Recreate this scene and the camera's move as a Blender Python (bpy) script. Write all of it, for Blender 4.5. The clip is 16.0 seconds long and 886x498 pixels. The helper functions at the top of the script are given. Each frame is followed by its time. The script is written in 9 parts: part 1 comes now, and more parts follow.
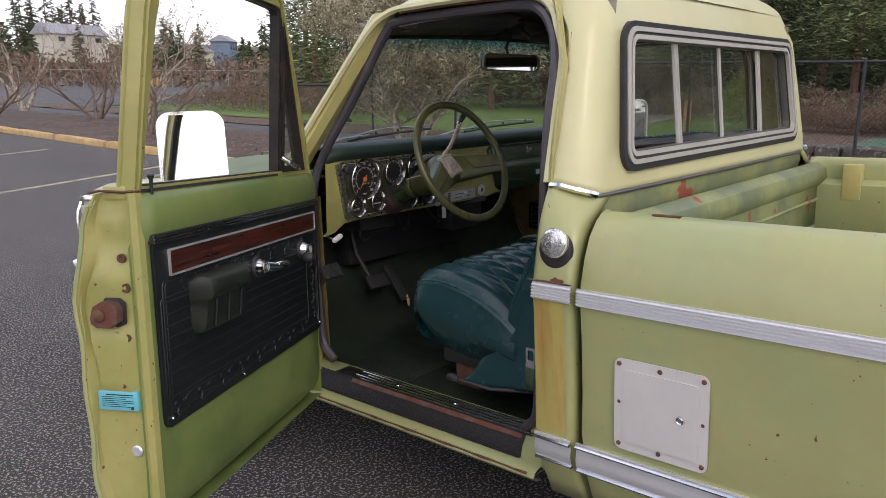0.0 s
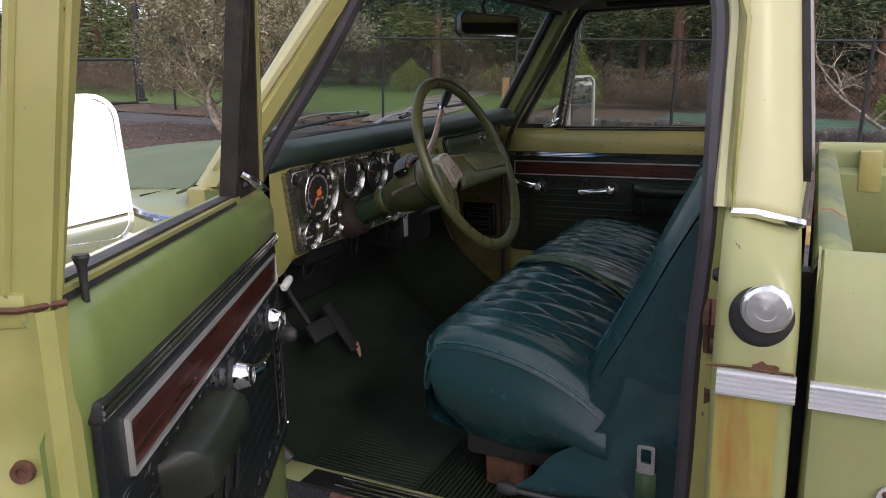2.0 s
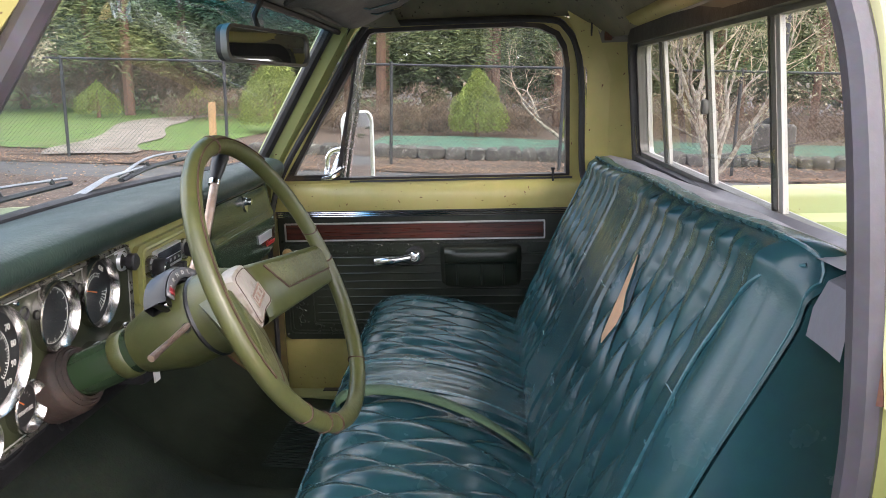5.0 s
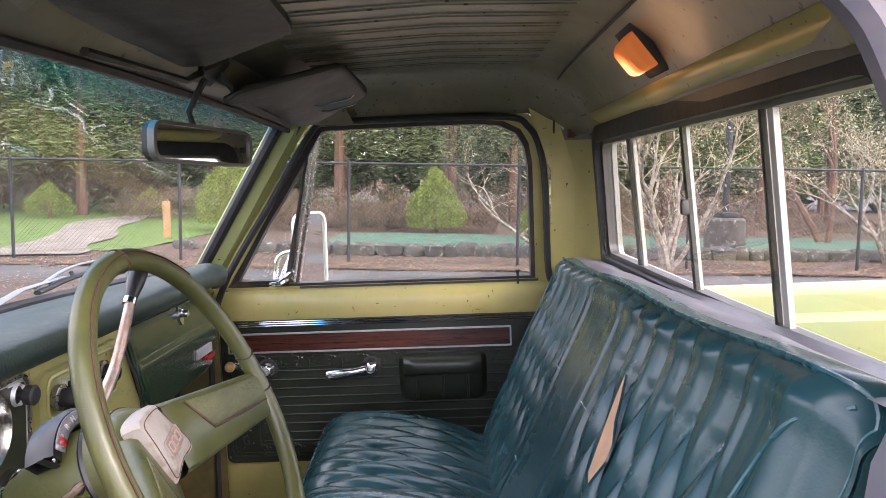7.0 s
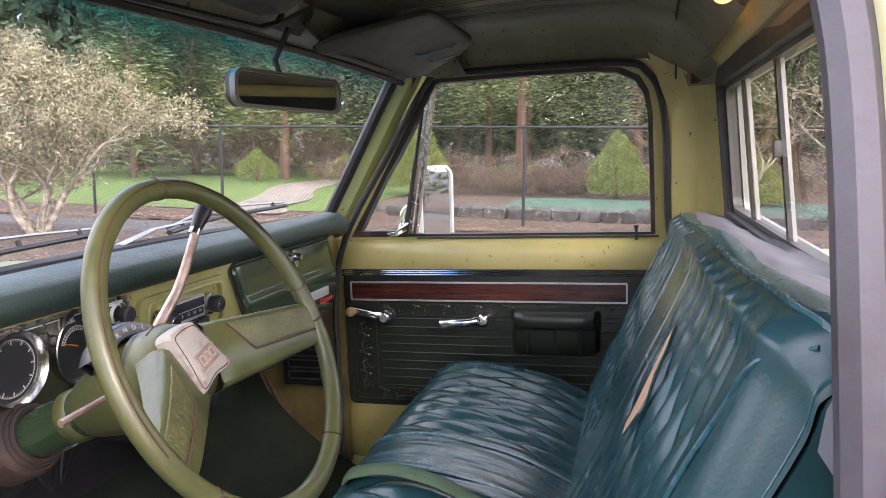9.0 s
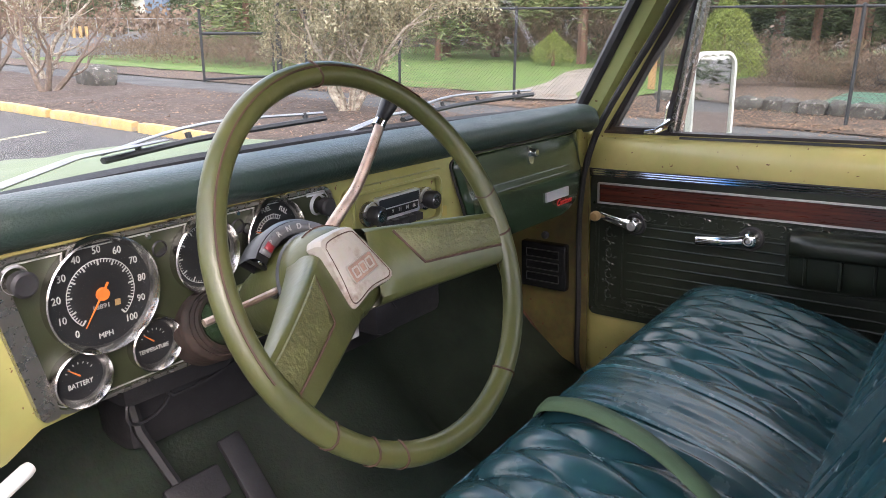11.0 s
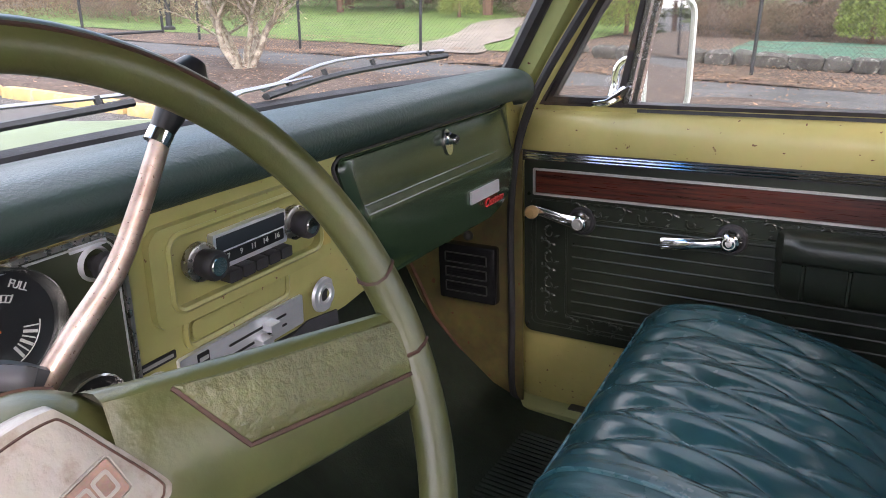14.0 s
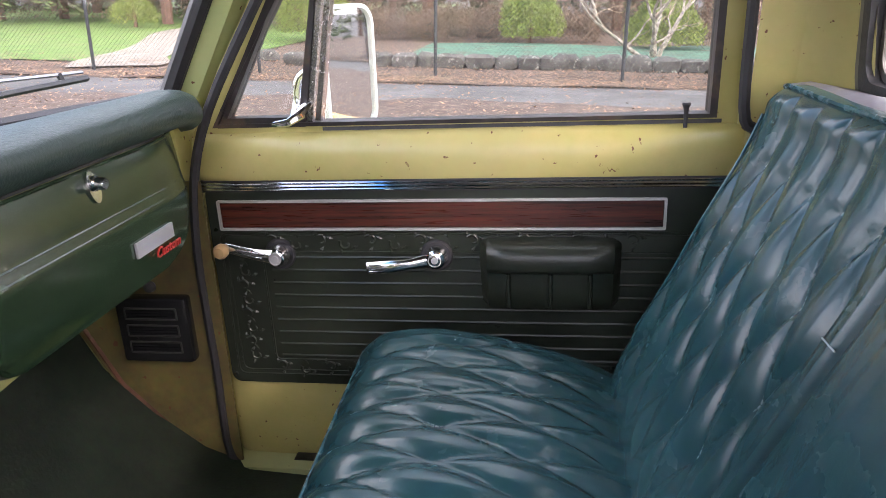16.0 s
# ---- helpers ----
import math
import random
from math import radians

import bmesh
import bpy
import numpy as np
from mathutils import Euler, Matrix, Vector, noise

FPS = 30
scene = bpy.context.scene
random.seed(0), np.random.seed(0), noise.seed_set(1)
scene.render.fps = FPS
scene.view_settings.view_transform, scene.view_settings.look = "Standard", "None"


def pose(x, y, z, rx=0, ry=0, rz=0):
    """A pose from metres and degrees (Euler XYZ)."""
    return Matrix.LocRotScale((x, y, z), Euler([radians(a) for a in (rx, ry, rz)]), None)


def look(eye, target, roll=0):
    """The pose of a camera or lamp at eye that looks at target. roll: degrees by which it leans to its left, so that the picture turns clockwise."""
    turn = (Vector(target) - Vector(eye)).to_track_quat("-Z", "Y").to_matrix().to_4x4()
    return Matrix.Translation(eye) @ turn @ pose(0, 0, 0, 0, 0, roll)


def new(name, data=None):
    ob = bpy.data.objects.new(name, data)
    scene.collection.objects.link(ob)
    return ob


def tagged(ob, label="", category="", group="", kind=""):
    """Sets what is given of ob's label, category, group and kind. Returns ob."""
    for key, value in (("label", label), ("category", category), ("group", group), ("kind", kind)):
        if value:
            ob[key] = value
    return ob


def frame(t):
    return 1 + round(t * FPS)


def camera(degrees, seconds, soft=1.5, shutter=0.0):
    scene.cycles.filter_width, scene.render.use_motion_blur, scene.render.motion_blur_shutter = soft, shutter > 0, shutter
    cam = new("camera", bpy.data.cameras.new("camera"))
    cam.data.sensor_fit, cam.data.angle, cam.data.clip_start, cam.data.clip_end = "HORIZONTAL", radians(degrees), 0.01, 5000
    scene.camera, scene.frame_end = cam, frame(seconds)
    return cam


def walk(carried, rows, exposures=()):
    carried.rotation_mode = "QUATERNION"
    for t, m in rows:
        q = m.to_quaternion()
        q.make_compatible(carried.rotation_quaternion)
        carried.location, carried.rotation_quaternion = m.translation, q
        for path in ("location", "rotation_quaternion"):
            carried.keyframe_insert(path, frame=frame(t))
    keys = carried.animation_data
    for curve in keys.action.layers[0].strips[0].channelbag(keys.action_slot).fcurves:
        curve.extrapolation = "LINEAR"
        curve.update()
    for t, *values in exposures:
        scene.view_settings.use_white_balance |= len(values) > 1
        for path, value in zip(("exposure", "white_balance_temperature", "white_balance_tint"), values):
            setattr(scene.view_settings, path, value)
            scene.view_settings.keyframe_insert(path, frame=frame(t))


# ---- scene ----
cam = camera(61.7, 16.0, soft=0.6)
# the truck stands nose-down on the level lot; all of it is built in its own axes
TRUCK = pose(0, 0, 0, -2.86, 0, 0)
METRES, EYE, TILT, LEAN, TURN = 3.2, 1.52, -11.3, 1.8, -48.5
ROWS = [
    (0.0, 0.0, 0.0, 0.0, 0.0, 0.0, -0.0),
    (0.5, -0.0293, 0.0813, 0.0135, -1.19, -0.22, 0.1),
    (1.0, -0.0664, 0.1459, 0.026, -4.04, -0.68, 0.61),
    (1.5, -0.1141, 0.2039, 0.041, -9.19, -1.34, 1.65),
    (2.0, -0.1474, 0.2651, 0.0522, -15.0, -2.09, 2.95),
    (2.5, -0.1692, 0.3248, 0.0673, -20.34, -3.0, 4.23),
    (3.0, -0.1725, 0.3678, 0.0746, -25.33, -3.85, 5.27),
    (3.5, -0.1599, 0.4105, 0.0816, -30.2, -4.63, 6.29),
    (4.0, -0.1478, 0.4498, 0.0949, -33.89, -5.15, 6.92),
    (6.5, -0.0883, 0.5402, 0.1267, -40.18, 2.18, 8.07),
    (7.0, -0.0851, 0.5421, 0.1258, -40.16, 4.5, 8.04),
    (7.5, -0.0778, 0.5455, 0.1222, -39.42, 6.51, 7.92),
    (8.0, -0.0653, 0.5425, 0.1114, -36.83, 7.18, 7.67),
    (8.5, -0.0474, 0.5271, 0.1062, -32.17, 5.67, 6.99),
    (9.0, -0.0311, 0.5109, 0.1057, -25.94, 3.65, 5.66),
    (9.5, -0.0061, 0.5113, 0.1037, -18.54, 1.49, 4.11),
    (10.0, 0.0135, 0.5183, 0.1058, -11.94, -0.4, 2.6),
    (12.5, 0.0179, 0.6347, 0.1317, -1.01, -5.81, 0.25),
    (13.0, 0.02, 0.6592, 0.1371, -2.32, -6.34, 0.55),
    (13.5, 0.0298, 0.6843, 0.1377, -5.66, -6.8, 1.37),
    (14.0, 0.0475, 0.7049, 0.141, -10.82, -7.33, 2.55),
    (14.5, 0.0578, 0.7175, 0.1452, -17.17, -7.75, 3.93),
    (15.0, 0.0669, 0.7322, 0.1475, -23.42, -8.15, 5.26),
    (15.5, 0.0775, 0.7473, 0.1494, -29.01, -8.59, 6.41),
    (16.0, 0.0779, 0.7471, 0.1503, -33.13, -8.8, 7.29),
]
walk(cam, [(t, TRUCK @ pose(-2.434, -0.90, EYE, TILT, LEAN, TURN) @ pose(METRES * x, METRES * y, METRES * z, 90 + pitch, roll, yaw)) for t, x, y, z, yaw, pitch, roll in ROWS],
     [(0, -0.05, 6500, 19), (1.5, 0.0, 6500, 19), (2.5, 0.16, 6500, 19), (3.5, 0.80, 6500, 18), (4.2, 1.44, 6500, 17), (6.3, 1.96, 6500, 25), (7.5, 2.02, 6500, 28), (9.0, 1.96, 6500, 27), (10.2, 1.84, 6500, 23), (12.5, 1.74, 6500, 22), (14.5, 2.06, 6500, 25), (16, 2.32, 6500, 26)])

# ---- world and light ----
world = bpy.data.worlds.new("world")
scene.world = world
world.use_nodes = True
wn, wl = world.node_tree.nodes, world.node_tree.links
SUN_EL, SUN_AZ = 32.0, 215.0   # height, and compass way (from +y towards +x) the light comes from
sky = wn.new("ShaderNodeTexSky")
sky.sky_type = "NISHITA"
sky.sun_disc = False
sky.sun_elevation, sky.sun_rotation = radians(SUN_EL), radians(SUN_AZ)
sky.air_density, sky.dust_density, sky.ozone_density = 1.0, 2.0, 1.0
tc = wn.new("ShaderNodeTexCoord")
mp = wn.new("ShaderNodeMapping")
mp.inputs["Scale"].default_value = (1.0, 1.0, 2.6)
nz = wn.new("ShaderNodeTexNoise")
nz.inputs["Scale"].default_value, nz.inputs["Detail"].default_value, nz.inputs["Roughness"].default_value = 2.2, 7.0, 0.55
cr = wn.new("ShaderNodeValToRGB")
cr.color_ramp.elements[0].position, cr.color_ramp.elements[1].position = 0.40, 0.56
mx = wn.new("ShaderNodeMix")
mx.data_type = "RGBA"
mx.inputs["B"].default_value = (8.2, 8.4, 8.8, 1)   # sunlit cloud
wl.new(tc.outputs["Generated"], mp.inputs["Vector"])
wl.new(mp.outputs["Vector"], nz.inputs["Vector"])
wl.new(nz.outputs["Fac"], cr.inputs["Fac"])
wl.new(cr.outputs["Color"], mx.inputs["Factor"])
wl.new(sky.outputs["Color"], mx.inputs["A"])
bg = wn["Background"]
bg.inputs["Strength"].default_value = 0.195
wl.new(mx.outputs["Result"], bg.inputs["Color"])
sun = new("sun", bpy.data.lights.new("sun", "SUN"))
sun.data.energy, sun.data.angle, sun.data.color = 0.5, radians(14), (1.0, 0.95, 0.86)
az, el = radians(SUN_AZ), radians(SUN_EL)
sun.matrix_world = look((20 * math.sin(az) * math.cos(el), 20 * math.cos(az) * math.cos(el), 20 * math.sin(el)), (0, 0, 0))

# ---- materials ----
def mat(name, base, rough=0.5, metal=0.0, var=0.12, scale=6.0, bump=0.0, bscale=60.0, spots=None, coat=0.0, spec=0.5,
        second=None, sscale=2.0, lo=0.45, hi=0.6, rvar=0.12, stretch=(1, 1, 1), detail=6.0, island=False):
    """base colour with two scales of variation; second: a colour of stains; spots: (colour, amount, scale) of rust or dirt specks."""
    m = bpy.data.materials.new(name)
    m.use_nodes = True
    n, l = m.node_tree.nodes, m.node_tree.links
    b = n["Principled BSDF"]
    co = n.new("ShaderNodeTexCoord")
    mpn = n.new("ShaderNodeMapping")
    mpn.inputs["Scale"].default_value = stretch
    l.new(co.outputs["Object"], mpn.inputs["Vector"])

    def noise_at(sc, det=detail, rgh=0.55, vec=mpn):
        t = n.new("ShaderNodeTexNoise")
        t.inputs["Scale"].default_value, t.inputs["Detail"].default_value, t.inputs["Roughness"].default_value = sc, det, rgh
        l.new(vec.outputs["Vector"], t.inputs["Vector"])
        return t

    def ramp(src, a, c):
        r = n.new("ShaderNodeMapRange")
        r.inputs["From Min"].default_value, r.inputs["From Max"].default_value = a, c
        l.new(src, r.inputs["Value"])
        return r.outputs["Result"]

    def mixed(fac, a, c):
        x = n.new("ShaderNodeMix")
        x.data_type = "RGBA"
        l.new(fac, x.inputs["Factor"])
        for key, v in (("A", a), ("B", c)):
            if isinstance(v, tuple):
                x.inputs[key].default_value = (*v, 1)
            else:
                l.new(v, x.inputs[key])
        return x.outputs["Result"]

    dark = tuple(c * (1 - var) for c in base)
    light = tuple(min(1, c * (1 + var)) for c in base)
    col = mixed(ramp(noise_at(scale).outputs["Fac"], 0.3, 0.7), dark, light)
    if island:
        g = n.new("ShaderNodeNewGeometry")
        hv = n.new("ShaderNodeHueSaturation")
        l.new(col, hv.inputs["Color"])
        r = n.new("ShaderNodeMapRange")
        r.inputs["To Min"].default_value, r.inputs["To Max"].default_value = 0.55, 1.5
        l.new(g.outputs["Random Per Island"], r.inputs["Value"])
        l.new(r.outputs["Result"], hv.inputs["Value"])
        col = hv.outputs["Color"]
    if second:
        col = mixed(ramp(noise_at(sscale, 8.0, 0.62).outputs["Fac"], lo, hi), col, second)
    fine = noise_at(scale * 9, 4.0)
    fm = n.new("ShaderNodeMix")
    fm.data_type, fm.blend_type = "RGBA", "MULTIPLY"
    fm.inputs["Factor"].default_value = min(1.0, var * 1.5)
    l.new(col, fm.inputs["A"])
    l.new(fine.outputs["Color"], fm.inputs["B"])
    gain = n.new("ShaderNodeMix")
    gain.data_type, gain.blend_type = "RGBA", "MULTIPLY"
    gain.inputs["Factor"].default_value = 1.0
    gain.inputs["B"].default_value = (1 + min(1.0, var * 1.5) * 0.9,) * 3 + (1,)
    l.new(fm.outputs["Result"], gain.inputs["A"])
    col = gain.outputs["Result"]
    if spots:
        scol, amount, ssc = spots
        col = mixed(ramp(noise_at(ssc, 3.0, 0.5).outputs["Fac"], 0.78 - amount, 0.81 - amount), col, scol)
    l.new(col, b.inputs["Base Color"])
    rr = n.new("ShaderNodeMapRange")
    rr.inputs["To Min"].default_value, rr.inputs["To Max"].default_value = max(0.02, rough - rvar), min(1, rough + rvar)
    l.new(noise_at(scale * 2.3).outputs["Fac"], rr.inputs["Value"])
    l.new(rr.outputs["Result"], b.inputs["Roughness"])
    b.inputs["Metallic"].default_value = metal
    b.inputs["Coat Weight"].default_value = coat
    b.inputs["Coat Roughness"].default_value = 0.15
    b.inputs["Specular IOR Level"].default_value = spec
    if bump:
        bp = n.new("ShaderNodeBump")
        bp.inputs["Strength"].default_value, bp.inputs["Distance"].default_value = min(1.0, bump), 0.004
        l.new(noise_at(bscale, 5.0).outputs["Fac"], bp.inputs["Height"])
        l.new(bp.outputs["Normal"], b.inputs["Normal"])
    return m


def glass(name, tint=(0.93, 0.96, 0.95), rough=0.0, band=None, dirt=0.03):
    """A thin pane: clear, with a real reflection. band: (z low, z high, colour) of a shaded strip along the top edge."""
    m = bpy.data.materials.new(name)
    m.use_nodes = True
    n, l = m.node_tree.nodes, m.node_tree.links
    n.remove(n["Principled BSDF"])
    tr, gl, mixn, fr = n.new("ShaderNodeBsdfTransparent"), n.new("ShaderNodeBsdfGlossy"), n.new("ShaderNodeMixShader"), n.new("ShaderNodeLayerWeight")
    df, mix2 = n.new("ShaderNodeBsdfDiffuse"), n.new("ShaderNodeMixShader")
    pw, sc = n.new("ShaderNodeMath"), n.new("ShaderNodeMapRange")
    pw.operation = "POWER"
    pw.inputs[1].default_value = 4.0
    sc.inputs["To Min"].default_value, sc.inputs["To Max"].default_value = 0.035, 0.75
    l.new(fr.outputs["Facing"], pw.inputs[0])
    l.new(pw.outputs["Value"], sc.inputs["Value"])
    tr.inputs["Color"].default_value = (*tint, 1)
    gl.inputs["Roughness"].default_value = rough
    df.inputs["Color"].default_value = (0.5, 0.5, 0.48, 1)
    co = n.new("ShaderNodeTexCoord")
    tn = n.new("ShaderNodeTexNoise")
    tn.inputs["Scale"].default_value, tn.inputs["Detail"].default_value = 4.0, 8.0
    l.new(co.outputs["Object"], tn.inputs["Vector"])
    r = n.new("ShaderNodeMapRange")
    r.inputs["From Min"].default_value, r.inputs["From Max"].default_value, r.inputs["To Max"].default_value = 0.35, 0.75, dirt * 2
    l.new(tn.outputs["Fac"], r.inputs["Value"])
    if band:
        sp = n.new("ShaderNodeSeparateXYZ")
        l.new(co.outputs["Object"], sp.inputs["Vector"])
        br = n.new("ShaderNodeMapRange")
        br.inputs["From Min"].default_value, br.inputs["From Max"].default_value = band[0], band[1]
        l.new(sp.outputs["Z"], br.inputs["Value"])
        cm = n.new("ShaderNodeMix")
        cm.data_type = "RGBA"
        cm.inputs["A"].default_value, cm.inputs["B"].default_value = (*tint, 1), (*band[2], 1)
        l.new(br.outputs["Result"], cm.inputs["Factor"])
        l.new(cm.outputs["Result"], tr.inputs["Color"])
    l.new(sc.outputs["Result"], mixn.inputs["Fac"])
    l.new(tr.outputs["BSDF"], mixn.inputs[1])
    l.new(gl.outputs["BSDF"], mixn.inputs[2])
    l.new(r.outputs["Result"], mix2.inputs["Fac"])
    l.new(mixn.outputs["Shader"], mix2.inputs[1])
    l.new(df.outputs["BSDF"], mix2.inputs[2])
    l.new(mix2.outputs["Shader"], n["Material Output"].inputs["Surface"])
    return m


def emit(name, col, strength):
    m = mat(name, col, 0.4, var=0.02)
    b = m.node_tree.nodes["Principled BSDF"]
    b.inputs["Emission Color"].default_value, b.inputs["Emission Strength"].default_value = (*col, 1), strength
    return m


RUST = (0.13, 0.045, 0.02)
M = {}
M["green"] = mat("green_paint", (0.34, 0.345, 0.15), 0.36, var=0.08, scale=3.0, coat=0.3, spots=(RUST, 0.06, 55), second=(0.30, 0.335, 0.155), sscale=2.5, bump=0.05, bscale=300)
M["green_in"] = mat("inner_green_paint", (0.46, 0.395, 0.150), 0.34, var=0.08, scale=4.0, coat=0.2, spots=(RUST, 0.085, 75), second=(0.40, 0.355, 0.118), sscale=3.0)
M["dash_green"] = mat("olive_dash_paint", (0.34, 0.32, 0.115), 0.34, var=0.10, scale=4.0, coat=0.25, spots=(RUST, 0.080, 85), second=(0.29, 0.285, 0.095), sscale=3.0)
# inner green again as a dimmer copy: the light level sits in the colour
M["door_edge"] = mat("dimmed_inner_green_paint", (0.36, 0.33, 0.115), 0.36, var=0.10, scale=4.0, coat=0.12, spots=(RUST, 0.085, 60), second=(0.29, 0.29, 0.09), sscale=3.0)
# darker copy of the inner green: shade in the colour, for the open door
M["door_green"] = mat("shaded_door_green_paint", (0.17, 0.22, 0.065), 0.36, var=0.12, scale=3.0, coat=0.12, second=(0.12, 0.17, 0.05), sscale=2.5, spots=(RUST, 0.05, 50))
M["pillar_in"] = mat("light_green_pillar_paint", (0.37, 0.41, 0.18), 0.38, var=0.08, scale=4.0, coat=0.1, spots=(RUST, 0.06, 70))
M["hood_green"] = mat("chalky_light_green_paint", (0.15, 0.185, 0.10), 0.6, var=0.08, scale=3.0, coat=0.0, spec=0.25)
M["cream"] = mat("cream_roof_paint", (0.585, 0.555, 0.305), 0.40, var=0.05, scale=2.5, coat=0.2, spots=(RUST, 0.02, 90), second=(0.565, 0.555, 0.32), sscale=2.0)
M["pillar"] = mat("yellow_green_pillar_paint", (0.47, 0.435, 0.165), 0.38, var=0.07, scale=3.0, coat=0.2, spots=(RUST, 0.05, 60), second=(0.44, 0.42, 0.18), sscale=3.0)
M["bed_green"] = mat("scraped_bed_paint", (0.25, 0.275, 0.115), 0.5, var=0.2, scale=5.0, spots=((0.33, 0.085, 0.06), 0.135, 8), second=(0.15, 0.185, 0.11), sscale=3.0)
M["rust_stain"] = mat("rust_stained_green_paint", (0.36, 0.295, 0.088), 0.45, var=0.15, scale=4.0, second=(0.33, 0.135, 0.035), sscale=10.0, lo=0.52, hi=0.70, stretch=(1, 1, 0.16), spots=(RUST, 0.10, 40))
M["rust"] = mat("rusty_steel", (0.12, 0.055, 0.033), 0.8, 0.2, var=0.4, scale=30, bump=0.5, bscale=120)
M["chrome"] = mat("chrome", (0.75, 0.75, 0.76), 0.12, 1.0, var=0.03, scale=20, rvar=0.05)
M["cap"] = mat("polished_fuel_cap", (0.86, 0.86, 0.87), 0.15, 0.9, var=0.01, scale=20)
M["lever"] = mat("rust_pitted_lever_chrome", (0.40, 0.315, 0.265), 0.36, 0.75, var=0.2, scale=60, spots=((0.15, 0.085, 0.06), 0.12, 520), second=(0.27, 0.185, 0.145), sscale=24, lo=0.44, hi=0.60, rvar=0.1)
M["pitted"] = mat("pitted_chrome", (0.62, 0.6, 0.58), 0.25, 1.0, var=0.1, scale=30, spots=((0.16, 0.08, 0.05), 0.13, 160), rvar=0.1)
M["alu"] = mat("brushed_aluminium", (0.80, 0.80, 0.82), 0.40, 0.7, var=0.06, scale=8, stretch=(1, 0.1, 6))
M["frame_alu"] = mat("weathered_window_aluminium", (0.15, 0.145, 0.13), 0.45, 0.6, var=0.08, scale=8)
M["bar_alu"] = mat("bright_sash_aluminium", (0.56, 0.54, 0.50), 0.40, 0.35, var=0.06, scale=8)
M["rust_bare"] = mat("worn_rusty_striker_steel", (0.17, 0.10, 0.085), 0.5, 0.5, var=0.3, scale=18, second=(0.16, 0.06, 0.035), sscale=14)
M["post_alu"] = mat("dull_dark_aluminium", (0.08, 0.08, 0.07), 0.5, 0.6, var=0.12, scale=12)
# ochre base darkened for footwell shadow, with grime and rust spots over it
M["kick"] = mat("shaded_grimy_ochre_paint", (0.125, 0.098, 0.030), 0.5, var=0.3, scale=5, second=(0.040, 0.030, 0.017), sscale=3.5, lo=0.42, hi=0.64, spots=(RUST, 0.10, 40))
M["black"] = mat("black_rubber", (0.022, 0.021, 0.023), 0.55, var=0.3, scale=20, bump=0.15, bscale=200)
M["vent_black"] = mat("glossy_black_plastic", (0.010, 0.010, 0.011), 0.22, var=0.2, scale=20)
M["gasket"] = mat("aged_brown_black_rubber", (0.026, 0.021, 0.02), 0.55, var=0.4, scale=14, second=(0.085, 0.055, 0.035), sscale=9, lo=0.56, hi=0.72, bump=0.2)
M["seal"] = mat("grey_purple_weatherstrip", (0.054, 0.048, 0.055), 0.40, var=0.25, scale=12, bump=0.15)
M["lilac"] = mat("grey_lilac_vinyl", (0.14, 0.135, 0.155), 0.35, var=0.12, scale=9, bump=0.1, bscale=80)
# brighter copy of the dark vinyl: extra light in the colour, plus dust
M["lit_dusty_vinyl"] = mat("lit_dusty_olive_vinyl", (0.017, 0.021, 0.014), 0.32, var=0.3, scale=8, bump=0.10, bscale=260)
M["bezel"] = mat("worn_bezel_metal", (0.30, 0.285, 0.26), 0.28, 0.85, var=0.1, scale=30, spots=((0.12, 0.09, 0.07), 0.10, 160))
M["grit"] = mat("black_gritty_anti_slip_tape", (0.012, 0.011, 0.012), 0.55, var=0.5, scale=90, bump=1.0, bscale=160, spots=((0.10, 0.09, 0.09), 0.13, 420))
M["pitted_dark"] = mat("grimy_scuff_plate_metal", (0.05, 0.05, 0.05), 0.35, 0.7, var=0.3, scale=20)
M["vinyl"] = mat("dark_green_vinyl", (0.009, 0.011, 0.012), 0.40, var=0.18, scale=8, bump=0.25, bscale=260)
M["pad"] = mat("dash_pad_vinyl", (0.022, 0.040, 0.033), 0.42, var=0.15, scale=6, bump=0.35, bscale=220)
M["seat"] = mat("blue_green_seat_vinyl", (0.014, 0.052, 0.060), 0.26, var=0.18, scale=5, bump=0.09, bscale=260, second=(0.011, 0.041, 0.046), sscale=3.0, rvar=0.07, spec=0.45, coat=0.08)
M["piping"] = mat("teal_piping", (0.020, 0.080, 0.094), 0.27, var=0.1, scale=20)
M["thread"] = mat("pale_stitching", (0.24, 0.30, 0.30), 0.7, var=0.2, scale=40)
M["glovedoor"] = mat("dark_green_gloss_paint", (0.019, 0.038, 0.017), 0.22, var=0.12, scale=4, coat=0.35, spots=((0.2, 0.22, 0.2), 0.0, 60), rvar=0.06)
M["cluster"] = mat("dark_olive_cluster_paint", (0.026, 0.031, 0.014), 0.48, var=0.2, scale=10, bump=0.1, bscale=400)
M["wheelgreen"] = mat("olive_steering_wheel_plastic", (0.064, 0.068, 0.022), 0.34, var=0.16, scale=9, second=(0.046, 0.052, 0.018), sscale=6, bump=0.14, bscale=120)
M["wheelpad"] = mat("grained_olive_spoke_pad", (0.078, 0.080, 0.029), 0.36, var=0.2, scale=30, bump=0.7, bscale=130, second=(0.062, 0.063, 0.023), sscale=24)
M["crack"] = mat("brown_cracks", (0.050, 0.024, 0.015), 0.75, var=0.35, scale=30)
M["ivory"] = mat("grubby_ivory_plastic", (0.285, 0.262, 0.228), 0.42, var=0.12, scale=14, second=(0.16, 0.115, 0.09), sscale=34, lo=0.52, hi=0.68, bump=0.45, bscale=70)
M["emblem"] = mat("red_brown_stained_plastic", (0.20, 0.125, 0.095), 0.5, var=0.3, scale=60)
